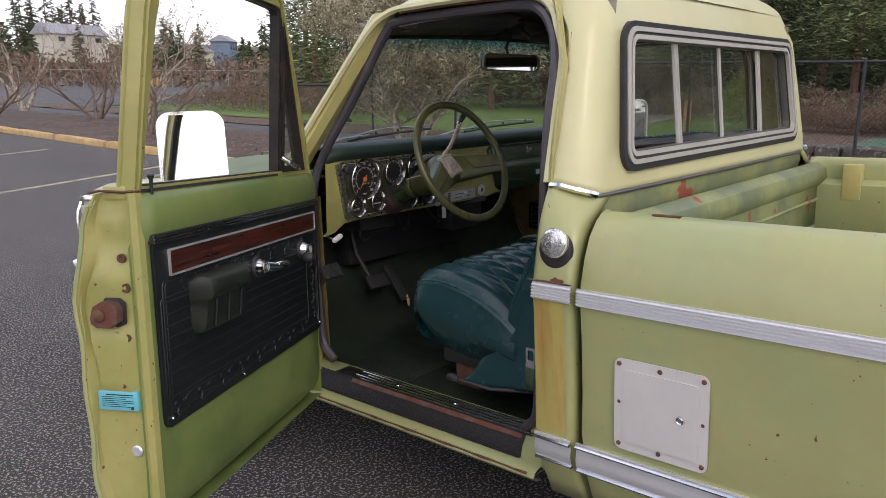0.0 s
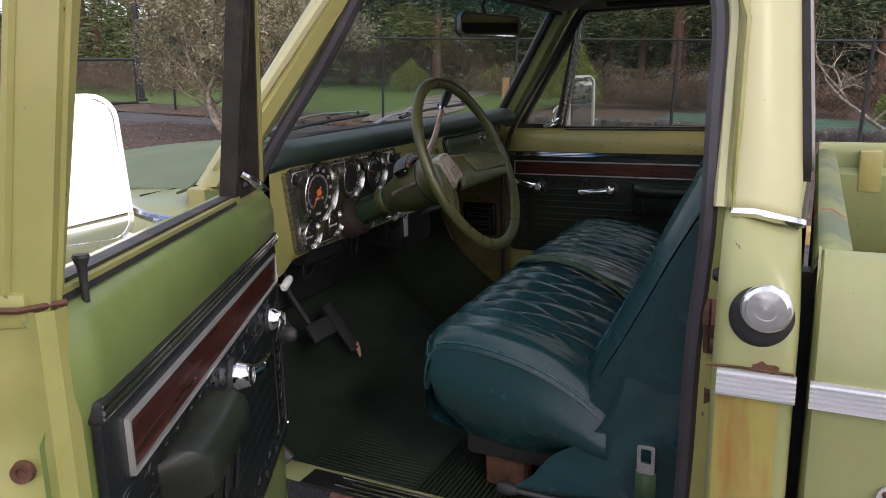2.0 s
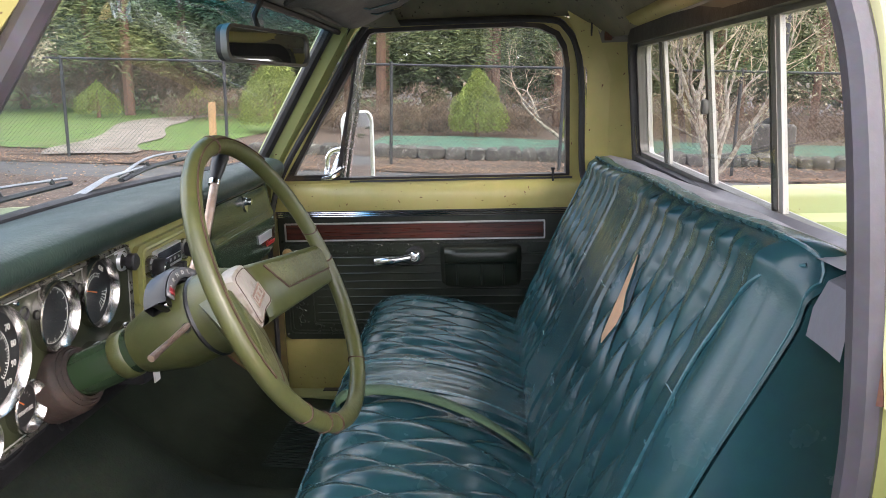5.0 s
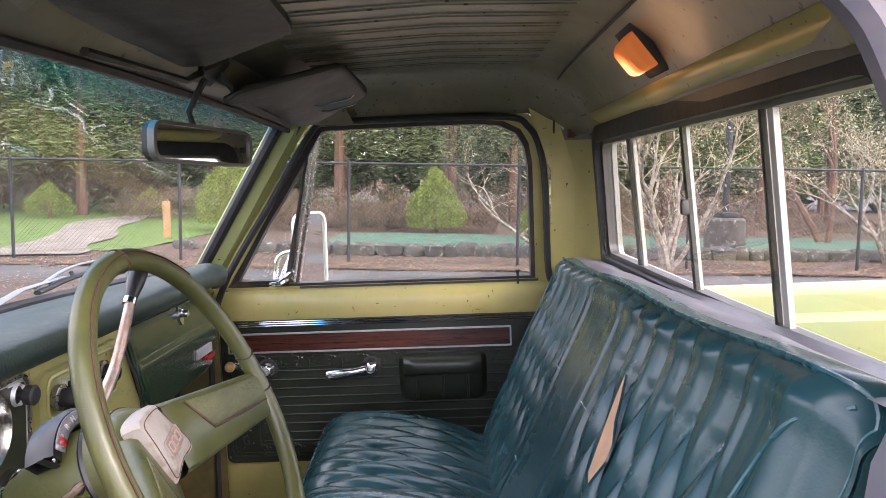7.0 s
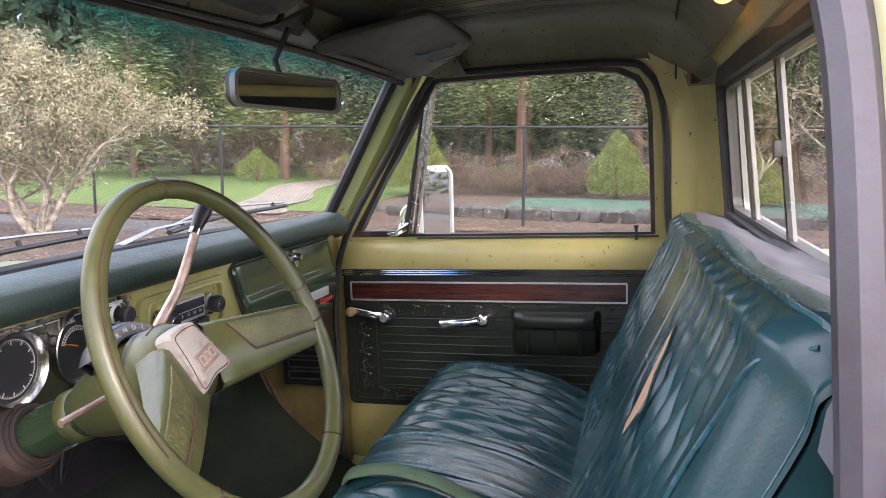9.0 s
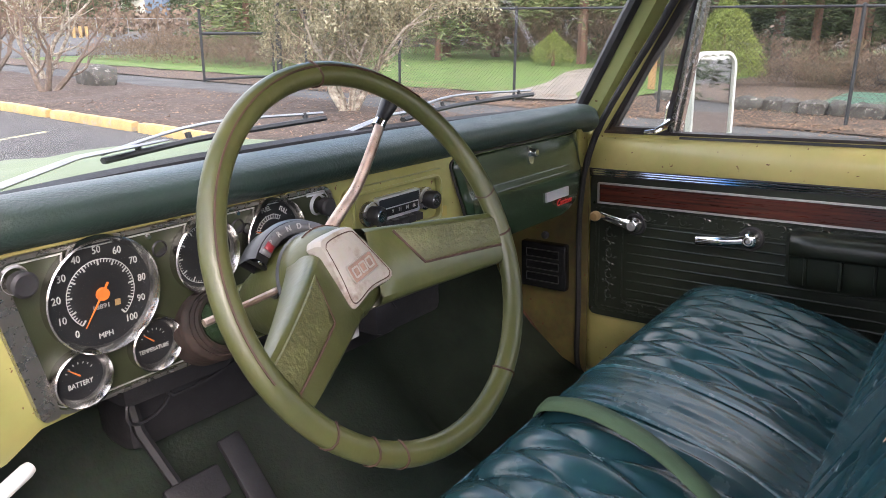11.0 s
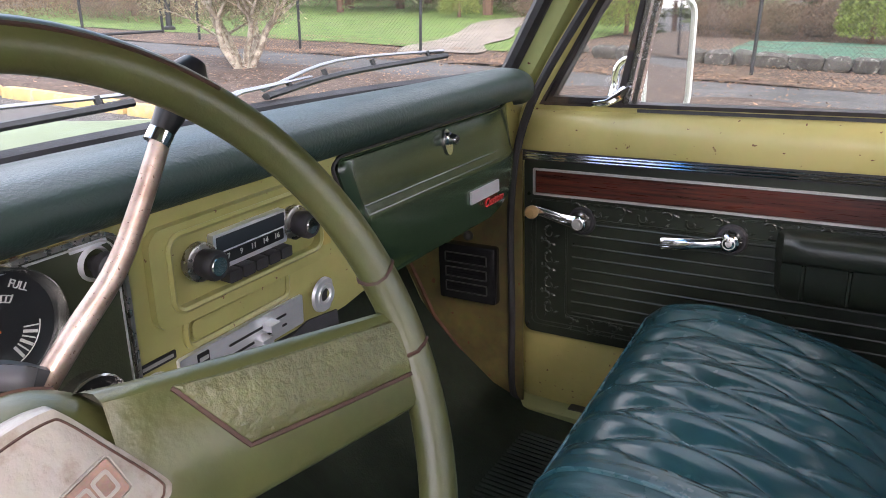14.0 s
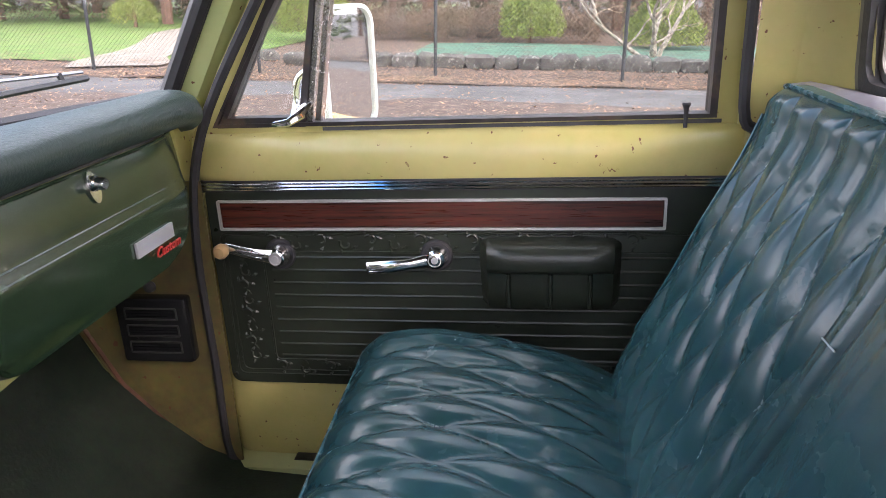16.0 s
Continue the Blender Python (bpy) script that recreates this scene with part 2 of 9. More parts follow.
M["wood"] = mat("red_brown_woodgrain_trim", (0.062, 0.015, 0.009), 0.3, var=0.8, scale=10, stretch=(8, 0.5, 14), coat=0.3)
M["thin_chrome"] = mat("narrow_dulled_chrome", (0.58, 0.57, 0.55), 0.34, 0.55, var=0.05, scale=30, rvar=0.05)
M["gauge_rim"] = mat("gauge_rim_chrome", (0.55, 0.54, 0.52), 0.20, 1.0, var=0.06, scale=40, rvar=0.06)
M["seal_rust"] = mat("rusty_brown_column_seal", (0.034, 0.021, 0.016), 0.7, var=0.4, scale=18, second=(0.016, 0.012, 0.010), sscale=11, bump=0.4, bscale=90)
M["mat"] = mat("dark_green_rubber_mat", (0.013, 0.020, 0.013), 0.55, var=0.35, scale=7, bump=0.3, bscale=150, second=(0.026, 0.034, 0.023), sscale=5, lo=0.48, hi=0.72, spec=0.25)
M["headliner"] = mat("dull_olive_brown_roof_lining", (0.165, 0.15, 0.105), 0.34, var=0.18, scale=5, second=(0.105, 0.10, 0.072), sscale=3.5, spots=((0.03, 0.02, 0.015), 0.12, 70), coat=0.2)
M["visor"] = mat("charcoal_visor_vinyl", (0.016, 0.0155, 0.015), 0.5, var=0.15, scale=9, bump=0.2, bscale=250)
M["face"] = mat("black_dial_face", (0.012, 0.012, 0.013), 0.35, var=0.1, scale=30)
M["grey_face"] = mat("smoky_quadrant_plastic", (0.10, 0.10, 0.105), 0.3, var=0.1, scale=20)
M["white"] = mat("white_lettering", (0.50, 0.50, 0.47), 0.5, var=0.06)
M["grey_letter"] = mat("grey_lettering", (0.30, 0.30, 0.29), 0.5, var=0.05)
M["orange"] = mat("orange_needle", (0.85, 0.20, 0.03), 0.5, var=0.03)
M["red"] = mat("red_script", (0.65, 0.03, 0.03), 0.35, var=0.05)
M["red_dim"] = mat("faded_red_plastic", (0.22, 0.02, 0.025), 0.4, var=0.2, scale=60)
M["plate"] = mat("light_grey_painted_plate", (0.55, 0.53, 0.51), 0.5, var=0.05, scale=8)
M["tan"] = mat("tan_knob_plastic", (0.42, 0.27, 0.12), 0.4, var=0.1, scale=20)
M["blue_label"] = mat("light_blue_sticker", (0.12, 0.42, 0.50), 0.5, var=0.1, scale=20)
M["belt"] = mat("green_seat_belt_webbing", (0.055, 0.10, 0.045), 0.65, var=0.12, scale=12, bump=0.3, bscale=500)
M["foam"] = mat("torn_foam", (0.55, 0.33, 0.20), 0.9, var=0.15, scale=18, bump=0.4, bscale=120)
M["mirror"] = mat("mirror_glass", (0.80, 0.80, 0.80), 0.02, 1.0, var=0.0, rvar=0.01)
M["white_enamel"] = mat("white_enamel", (0.75, 0.75, 0.73), 0.35, var=0.04, scale=10)
M["wiper_grey"] = mat("weathered_wiper_metal", (0.30, 0.31, 0.32), 0.4, 0.5, var=0.12, scale=20)
M["amber"] = emit("lit_lamp_lens", (1.0, 0.30, 0.06), 0.20)
nt = M["amber"].node_tree
dist, near, hot, glow = nt.nodes.new("ShaderNodeVectorMath"), nt.nodes.new("ShaderNodeMapRange"), nt.nodes.new("ShaderNodeMix"), nt.nodes.new("ShaderNodeMapRange")
tco = nt.nodes.new("ShaderNodeTexCoord")
dist.operation, hot.data_type = "DISTANCE", "RGBA"
dist.inputs[1].default_value = (0.012, 0.158, 1.766)       # the bulb's place behind the lens
near.inputs["From Min"].default_value, near.inputs["From Max"].default_value, near.inputs["To Min"].default_value, near.inputs["To Max"].default_value = 0.010, 0.044, 1.0, 0.0
glow.inputs["To Min"].default_value, glow.inputs["To Max"].default_value = 0.07, 0.80
hot.inputs["A"].default_value, hot.inputs["B"].default_value = (1.0, 0.25, 0.05, 1), (1.0, 0.60, 0.22, 1)
nt.links.new(tco.outputs["Object"], dist.inputs[0])
nt.links.new(dist.outputs["Value"], near.inputs["Value"])
nt.links.new(near.outputs["Result"], hot.inputs["Factor"])
nt.links.new(near.outputs["Result"], glow.inputs["Value"])
nt.links.new(hot.outputs["Result"], nt.nodes["Principled BSDF"].inputs["Emission Color"])
nt.links.new(glow.outputs["Result"], nt.nodes["Principled BSDF"].inputs["Emission Strength"])
M["lamp_red"] = mat("amber_marker_lens", (0.6, 0.25, 0.05), 0.25, var=0.1)
M["pane"] = glass("window_glass", (0.86, 0.885, 0.86))
M["ws"] = glass("windshield_glass", (0.86, 0.895, 0.87), band=(1.690, 1.755, (0.06, 0.36, 0.56)), dirt=0.06)
M["dialglass"] = glass("dial_glass", (0.97, 0.97, 0.97), dirt=0.01)
# outdoors
M["asphalt"] = mat("asphalt", (0.041, 0.038, 0.037), 0.9, var=0.30, scale=1.2, bump=1.0, bscale=70, second=(0.064, 0.060, 0.058), sscale=0.5, lo=0.4, hi=0.7, spots=((0.30, 0.28, 0.265), 0.225, 85), spec=0.3)
M["path"] = mat("worn_path_asphalt", (0.090, 0.086, 0.084), 0.9, var=0.2, scale=1.5, bump=0.6, bscale=90, second=(0.062, 0.060, 0.058), sscale=1.0, spots=((0.16, 0.13, 0.10), 0.15, 30))
M["mulch"] = mat("bark_mulch", (0.090, 0.062, 0.047), 0.95, var=0.45, scale=9, bump=1.0, bscale=35, second=(0.055, 0.033, 0.024), sscale=6, lo=0.4, hi=0.65, spots=((0.25, 0.19, 0.14), 0.16, 30))
M["litter"] = mat("leaf_litter", (0.105, 0.072, 0.052), 0.95, var=0.45, scale=8, bump=1.0, bscale=30, second=(0.065, 0.038, 0.026), sscale=7, lo=0.4, hi=0.65, spots=((0.30, 0.20, 0.12), 0.18, 20))
M["dead_leaf"] = mat("fallen_brown_leaves", (0.21, 0.125, 0.075), 0.8, var=0.3, scale=6, island=True)
M["lawn"] = mat("lawn", (0.085, 0.150, 0.024), 0.9, var=0.35, scale=3, bump=0.9, bscale=60, second=(0.115, 0.155, 0.038), sscale=1.2)
M["gravel"] = mat("pale_gravel", (0.26, 0.225, 0.18), 0.95, var=0.25, scale=5, bump=0.8, bscale=40, second=(0.17, 0.145, 0.115), sscale=2.5)
M["turf"] = mat("faded_green_turf", (0.062, 0.135, 0.090), 0.9, var=0.25, scale=3, second=(0.085, 0.085, 0.06), sscale=2.0, lo=0.5, hi=0.66)
M["yellow"] = mat("worn_yellow_paint", (0.46, 0.30, 0.115), 0.7, var=0.2, scale=5, second=(0.36, 0.29, 0.20), sscale=6, lo=0.52, hi=0.66, bump=0.5, bscale=40)
M["line"] = mat("worn_line_paint", (0.42, 0.38, 0.22), 0.8, var=0.2, scale=4, second=(0.12, 0.115, 0.10), sscale=9, lo=0.5, hi=0.62)
M["stone"] = mat("mossy_grey_stone", (0.085, 0.078, 0.068), 0.9, var=0.35, scale=5, bump=0.9, bscale=25, second=(0.26, 0.25, 0.22), sscale=9, lo=0.56, hi=0.66)
M["post"] = mat("dark_fence_steel", (0.035, 0.036, 0.04), 0.5, 0.3, var=0.15, scale=6)
M["wire"] = mat("chain_link_wire", (0.045, 0.047, 0.05), 0.5, 0.4, var=0.1)
M["galv"] = mat("galvanised_wire", (0.32, 0.33, 0.34), 0.5, 0.4, var=0.1)
M["bark"] = mat("lichen_grey_bark", (0.36, 0.32, 0.26), 0.9, var=0.3, scale=12, bump=0.8, bscale=40, second=(0.17, 0.13, 0.10), sscale=9, lo=0.45, hi=0.62)
M["redbark"] = mat("red_brown_bark", (0.15, 0.085, 0.06), 0.85, var=0.3, scale=8, bump=0.8, bscale=30, stretch=(1, 1, 0.3))
M["brownbark"] = mat("grey_brown_bark", (0.16, 0.12, 0.095), 0.9, var=0.3, scale=10, bump=0.8, bscale=30)
M["twig"] = mat("brown_twigs", (0.17, 0.105, 0.075), 0.9, var=0.3, scale=6, island=True)
M["palegtwig"] = mat("tan_bare_twigs", (0.32, 0.25, 0.18), 0.9, var=0.3, scale=6, island=True)
M["lichen"] = mat("pale_lichen_tufts", (0.255, 0.235, 0.15), 0.95, var=0.25, scale=6, island=True)
M["cypress"] = mat("yellow_green_cypress", (0.185, 0.225, 0.052), 0.85, var=0.35, scale=4, island=True)
M["conifer"] = mat("dark_conifer_needles", (0.066, 0.092, 0.042), 0.85, var=0.4, scale=3, island=True)
M["conifer2"] = mat("mid_green_conifer_needles", (0.120, 0.145, 0.058), 0.85, var=0.4, scale=3, island=True)
M["brush"] = mat("brown_dormant_brush", (0.150, 0.105, 0.072), 0.95, var=0.35, scale=3, island=True)
M["house"] = mat("pale_house_siding", (0.55, 0.53, 0.45), 0.8, var=0.05)
M["house_blue"] = mat("blue_house_siding", (0.16, 0.22, 0.30), 0.8, var=0.05)
M["roof_grey"] = mat("grey_shingle_roof", (0.30, 0.31, 0.33), 0.8, var=0.15)
M["dark"] = mat("dark_window_glass", (0.03, 0.035, 0.04), 0.15, var=0.05)
M["hill"] = mat("hill_of_bare_woods", (0.15, 0.105, 0.085), 1.0, var=0.3, scale=0.4, second=(0.07, 0.085, 0.05), sscale=0.15)
M["timber"] = mat("weathered_timber", (0.40, 0.24, 0.12), 0.8, var=0.2, scale=8, stretch=(1, 1, 0.2))

# ---- shape tools ----
class Geo:
    """Collects vertices and faces of one mesh."""

    def __init__(self):
        self.v, self.f = [], []

    def add(self, verts, faces):
        k = len(self.v)
        self.v += [tuple(p) for p in verts]
        self.f += [tuple(i + k for i in f) for f in faces]
        return self

    def grid(self, rows, close_u=False, close_v=False, keep=None):
        """rows of points; close_u joins each row's ends, close_v the last row to the first; keep(i, j) may leave faces out."""
        nr, nc = len(rows), len(rows[0])
        faces = []
        for i in range(nr if close_v else nr - 1):
            for j in range(nc if close_u else nc - 1):
                if keep and not keep(i, j):
                    continue
                faces.append((i * nc + j, i * nc + (j + 1) % nc, (i + 1) % nr * nc + (j + 1) % nc, (i + 1) % nr * nc + j))
        return self.add([p for r in rows for p in r], faces)

    def box(self, x0, x1, y0, y1, z0, z1, bev=0.0, m=None, seg=2):
        bm = bmesh.new()
        bmesh.ops.create_cube(bm, size=1)
        for v in bm.verts:
            v.co = ((x0 + x1) / 2 + v.co.x * (x1 - x0), (y0 + y1) / 2 + v.co.y * (y1 - y0), (z0 + z1) / 2 + v.co.z * (z1 - z0))
        if bev:
            bmesh.ops.bevel(bm, geom=bm.edges[:], offset=bev, segments=seg, affect="EDGES", profile=0.5)
        return self.bm(bm, m)

    def bm(self, bm, m=None):
        bm.verts.index_update()
        self.add([(m @ v.co if m else v.co)[:] for v in bm.verts], [[v.index for v in f.verts] for f in bm.faces])
        bm.free()
        return self

    def lathe(self, prof, m=None, n=28, a0=0.0, a1=2 * math.pi):
        """prof: (radius, height) pairs, turned about the z axis of m."""
        full = a1 - a0 > 6.28
        rows = []
        for r, h in prof:
            row = []
            for k in range(n if full else n + 1):
                a = a0 + (a1 - a0) * k / n
                p = Vector((r * math.cos(a), r * math.sin(a), h))
                row.append((m @ p if m else p)[:])
            rows.append(row)
        return self.grid(rows, close_u=full)

    def tube(self, path, r, n=8, closed=False, cap=True, flat=1.0, up=None):
        """a round bar along a path; r: one radius or one for each point; flat squashes it along its second axis."""
        P = [Vector(p) for p in path]
        R = r if isinstance(r, (list, tuple)) else [r] * len(P)
        rows, side = [], None
        for i, p in enumerate(P):
            a = P[(i - 1) % len(P)] if closed or i else p
            b = P[(i + 1) % len(P)] if closed or i < len(P) - 1 else p
            d = (b - a).normalized()
            if side is None:
                ref = Vector(up) if up else (Vector((0, 0, 1)) if abs(d.z) < 0.9 else Vector((1, 0, 0)))
                side = d.cross(ref).normalized()
            else:
                side = (side - d * side.dot(d)).normalized()
            oth = d.cross(side)
            rows.append([(p + R[i] * (math.cos(2 * math.pi * k / n) * side + flat * math.sin(2 * math.pi * k / n) * oth))[:] for k in range(n)])
        self.grid(rows, close_u=True, close_v=closed)
        if cap and not closed:
            k = len(self.v) - n * len(P)
            self.f += [tuple(range(k + n - 1, k - 1, -1)), tuple(range(len(self.v) - n, len(self.v)))]
        return self

    def prism(self, poly, place, d):
        """a flat outline of (u, v) given a thickness d: place(u, v, w) gives the point, w from 0 to d."""
        n = len(poly)
        self.add([place(u, v, 0) for u, v in poly] + [place(u, v, d) for u, v in poly],
                 [tuple(range(n - 1, -1, -1)), tuple(range(n, 2 * n))] + [(i, (i + 1) % n, n + (i + 1) % n, n + i) for i in range(n)])
        return self

    def ring(self, outer, inner, place, d):
        """a frame between two outlines with as many points each, d thick."""
        n = len(outer)
        rows = [[place(u, v, w) for u, v in loop] for loop, w in ((outer, 0), (outer, d), (inner, d), (inner, 0))]
        return self.grid(rows, close_u=True, close_v=True)


def part(name, geo, material, parent=None, label="", smooth=40, solid=0.0, offset=-1.0):
    me = bpy.data.meshes.new(name)
    me.from_pydata(geo.v, [], geo.f)
    bm = bmesh.new()
    bm.from_mesh(me)
    bmesh.ops.recalc_face_normals(bm, faces=bm.faces)
    bm.to_mesh(me)
    bm.free()
    if smooth:
        me.polygons.foreach_set("use_smooth", [True] * len(me.polygons))
        me.set_sharp_from_angle(angle=radians(smooth))
    me.materials.append(material)
    ob = new(name, me)
    if parent:
        ob.parent = parent
    if label:
        ob["label"] = label
    if solid:
        md = ob.modifiers.new("solid", "SOLIDIFY")
        md.thickness, md.offset = solid, offset
    return ob


def node_at(name, parent=None, m=None):
    """an Empty that carries parts."""
    ob = new(name)
    ob.empty_display_size = 0.05
    if parent:
        ob.parent = parent
    if m:
        ob.matrix_basis = m
    return ob


def arc(cx, cy, r, a0, a1, n=6):
    return [(cx + r * math.cos(radians(a0 + (a1 - a0) * k / n)), cy + r * math.sin(radians(a0 + (a1 - a0) * k / n))) for k in range(n + 1)]


def rrect(u0, u1, v0, v1, r, n=5):
    """a rectangle with rounded corners, counter-clockwise."""
    return arc(u1 - r, v1 - r, r, 0, 90, n) + arc(u0 + r, v1 - r, r, 90, 180, n) + arc(u0 + r, v0 + r, r, 180, 270, n) + arc(u1 - r, v0 + r, r, 270, 360, n)


def lerp(table, z):
    """piecewise-linear look-up in (z, value) pairs."""
    if z <= table[0][0]:
        return table[0][1]
    for (a, va), (b, vb) in zip(table, table[1:]):
        if z <= b:
            return va + (vb - va) * (z - a) / (b - a)
    return table[-1][1]


def spline(pts, n):
    """a smooth line of n steps through points (Catmull-Rom)."""
    P = [Vector(p) for p in pts]
    P = [2 * P[0] - P[1]] + P + [2 * P[-1] - P[-2]]
    out = []
    for k in range(n + 1):
        s = k / n * (len(P) - 3)
        i = min(int(s), len(P) - 4)
        t = s - i
        a, b, c, d = P[i:i + 4]
        out.append((0.5 * (2 * b + (c - a) * t + (2 * a - 5 * b + 4 * c - d) * t * t + (3 * b - a - 3 * c + d) * t ** 3))[:])
    return out


def text(name, body, size, m, material, parent, label="", extrude=0.0006, align="CENTER", squeeze=1.0):
    cu = bpy.data.curves.new(name, "FONT")
    cu.body, cu.size, cu.extrude, cu.align_x, cu.align_y = body, size, extrude, align, "CENTER"
    cu.resolution_u = 2
    tmp = new("text_source", cu)
    dg = bpy.context.evaluated_depsgraph_get()
    me = bpy.data.meshes.new_from_object(tmp.evaluated_get(dg))
    bpy.data.objects.remove(tmp)
    me.name = name
    me.transform(m @ Matrix.Diagonal((squeeze, 1, 1, 1)))
    me.materials.clear()
    me.materials.append(material)
    ob = new(name, me)
    ob.parent = parent
    if label:
        ob["label"] = label
    return ob

# ---- outdoors: ground ----
def sheet(name, rws, material, label, category, kind="structure"):
    return tagged(part(name, Geo().grid(rws), material), label, category, "", kind)


def plane(name, x0, x1, y0, y1, z, material, label, category, nx=1, ny=1, wob=0.0, drop=False):
    rws = []
    for j in range(ny + 1):
        row = []
        for i in range(nx + 1):
            rim_ = drop and (i in (0, nx) or j in (0, ny))
            x, y = x0 + (x1 - x0) * i / nx, y0 + (y1 - y0) * j / ny
            row.append((x, y, -0.05 if rim_ else z + wob * noise.noise((x * 0.9, y * 0.9, z * 9))))
        rws.append(row)
    return sheet(name, rws, material, label, category)


plane("ground", -1500, 1500, -1500, 1500, 0, M["asphalt"], "worn grey asphalt parking lot", "ground")
plane("planting_bed", 4.93, 9.3, -16, 36, 0.10, M["mulch"], "planting bed under brown bark mulch", "planting bed", 16, 120, 0.10, True)
plane("path", 9.2, 11.3, -40, 70, 0.012, M["path"], "narrow worn asphalt path", "path")
plane("verge", 11.2, 13.45, -40, 70, 0.035, M["litter"], "verge under brown leaf litter", "verge", 8, 160, 0.05)
plane("soil", 13.4, 45, -40, 7.2, 0.03, M["litter"], "brown soil under dormant shrubs", "soil", 24, 40, 0.05)
plane("lawn", 13.4, 60, 7.0, 34, 0.05, M["lawn"], "bright green lawn", "lawn", 30, 20, 0.02)
plane("far_lot", 11.0, 200, 36, 140, 0.02, M["path"], "grey asphalt of the far lot", "ground", 10, 10, 0.0)
# curving gravel walk over the lawn, and the faded turf strip
pth = spline([(12.3, 8.3, 0), (13.6, 8.75, 0), (15.5, 9.3, 0), (18.5, 10.3, 0), (22, 11.5, 0), (25, 12.0, 0), (29, 11.4, 0)], 40)
sheet("gravel_walk", [[(p[0] + 0.3, p[1] - 0.72 - 0.14 * math.sin(k * 0.5), 0.074), (p[0], p[1], 0.084), (p[0] - 0.3, p[1] + 0.72 + 0.14 * math.sin(k * 0.3), 0.074)] for k, p in enumerate(pth)], M["gravel"], "pale curving gravel walk", "path")
sheet("turf_strip", [[(14.7 + 0.15 * math.sin(y), y, 0.12), (16.5, y, 0.13), (18.6 + 0.3 * math.sin(y * 1.3), y, 0.12)] for y in [-14 + 0.6 * k for k in range(30)]], M["turf"], "faded green turf strip", "turf")

# fallen leaves over the verge, the bed and the path's edges
rng = random.Random(61)
g = Geo()
pts = []
for k in range(15000):
    x = rng.choice((rng.uniform(11.15, 13.6), rng.gauss(11.4, 0.25), rng.uniform(9.0, 11.2) if rng.random() < 0.25 else rng.uniform(12.0, 14.6), rng.uniform(5.1, 9.1)))
    y = rng.uniform(-9, 14)
    z = 0.135 if 5.2 < x < 9.0 else 0.022 if x < 11.2 else 0.055
    pts.append((x, y, z + 0.05 * noise.noise((x * 0.9, y * 0.9, 0.3))))
g2 = Geo()
for x, y, z in pts:
    a, r, tl = rng.uniform(0, 6.283), rng.uniform(0.018, 0.042), rng.uniform(-0.6, 0.6)
    c_, s_ = math.cos(a) * r, math.sin(a) * r
    k = len(g2.v)
    g2.v += [(x - c_, y - s_, z), (x + s_ * 0.5, y - c_ * 0.5, z + 0.004 + r * tl * 0.3), (x + c_, y + s_, z + 0.006 + r * abs(tl)), (x - s_ * 0.5, y + c_ * 0.5, z + 0.004)]
    g2.f.append((k, k + 1, k + 2, k + 3))
tagged(part("fallen_leaves", g2, M["dead_leaf"]), "scattered brown fallen leaves on the verge", "leaves", "", "stuff")

# stall lines, angled to the kerb
for k in range(1, 5):
    x0, y0 = 0.9 - 0.25 * k, 9.9 + 4.35 * k - 4.35
    d = Vector((1, 0.42, 0)).normalized()
    n_ = Vector((-d.y, d.x, 0)) * 0.055
    a, b = Vector((x0 - 1.6, y0 - 0.67, 0.004)), Vector((x0 + 3.35, y0 + 1.41, 0.004))
    sheet("stall_line", [[a - n_, a + n_], [b - n_, b + n_]], M["line"], "worn yellowish stall line on asphalt", "road marking")
# kerb of separate painted blocks
random.seed(11)
y = -15.0
while y < 36:
    ln = random.uniform(2.2, 2.6)
    g = Geo()
    rows_k = []
    for t in range(9):
        f = t / 8
        jit = lambda: random.uniform(-0.006, 0.006)
        e = 0.012 if t in (0, 8) else 0
        rows_k.append([(4.78 + e + jit(), y + ln * f, 0.0), (4.785 + e + jit(), y + ln * f, 0.105 - e + jit()), (4.81 + jit(), y + ln * f, 0.135 - e + jit()), (4.90 + jit(), y + ln * f, 0.14 - e + jit()), (4.94 + jit(), y + ln * f, 0.10 - e), (4.95, y + ln * f, 0.0)])
    g.grid(rows_k)
    g.f += [tuple(range(5, -1, -1)), tuple(range(len(g.v) - 6, len(g.v)))]
    tagged(part("kerb_block", g, M["yellow"]), "chipped yellow painted concrete kerb block", "kerb", "kerb blocks along the bed")
    y += ln + random.uniform(0.06, 0.22)


# ---- outdoors: growing things ----
def leaf_cloud(g, pts, size, rng, flat=0.35, lean=None, wide=0.45):
    """small bent leaves or sprays at points."""
    for p in pts:
        d = Vector((rng.gauss(0, 1), rng.gauss(0, 1), rng.gauss(0, 1) * flat + (lean or 0))).normalized()
        sdir = d.cross(Vector((rng.gauss(0, 1), rng.gauss(0, 1), rng.gauss(0, 1)))).normalized()
        s = size * rng.uniform(0.6, 1.4)
        p = Vector(p)
        a, b, c, e = p - d * s, p + sdir * s * wide, p + d * s, p - sdir * s * wide
        k = len(g.v)
        g.v += [a[:], b[:], c[:], e[:]]
        g.f += [(k, k + 1, k + 2, k + 3)]


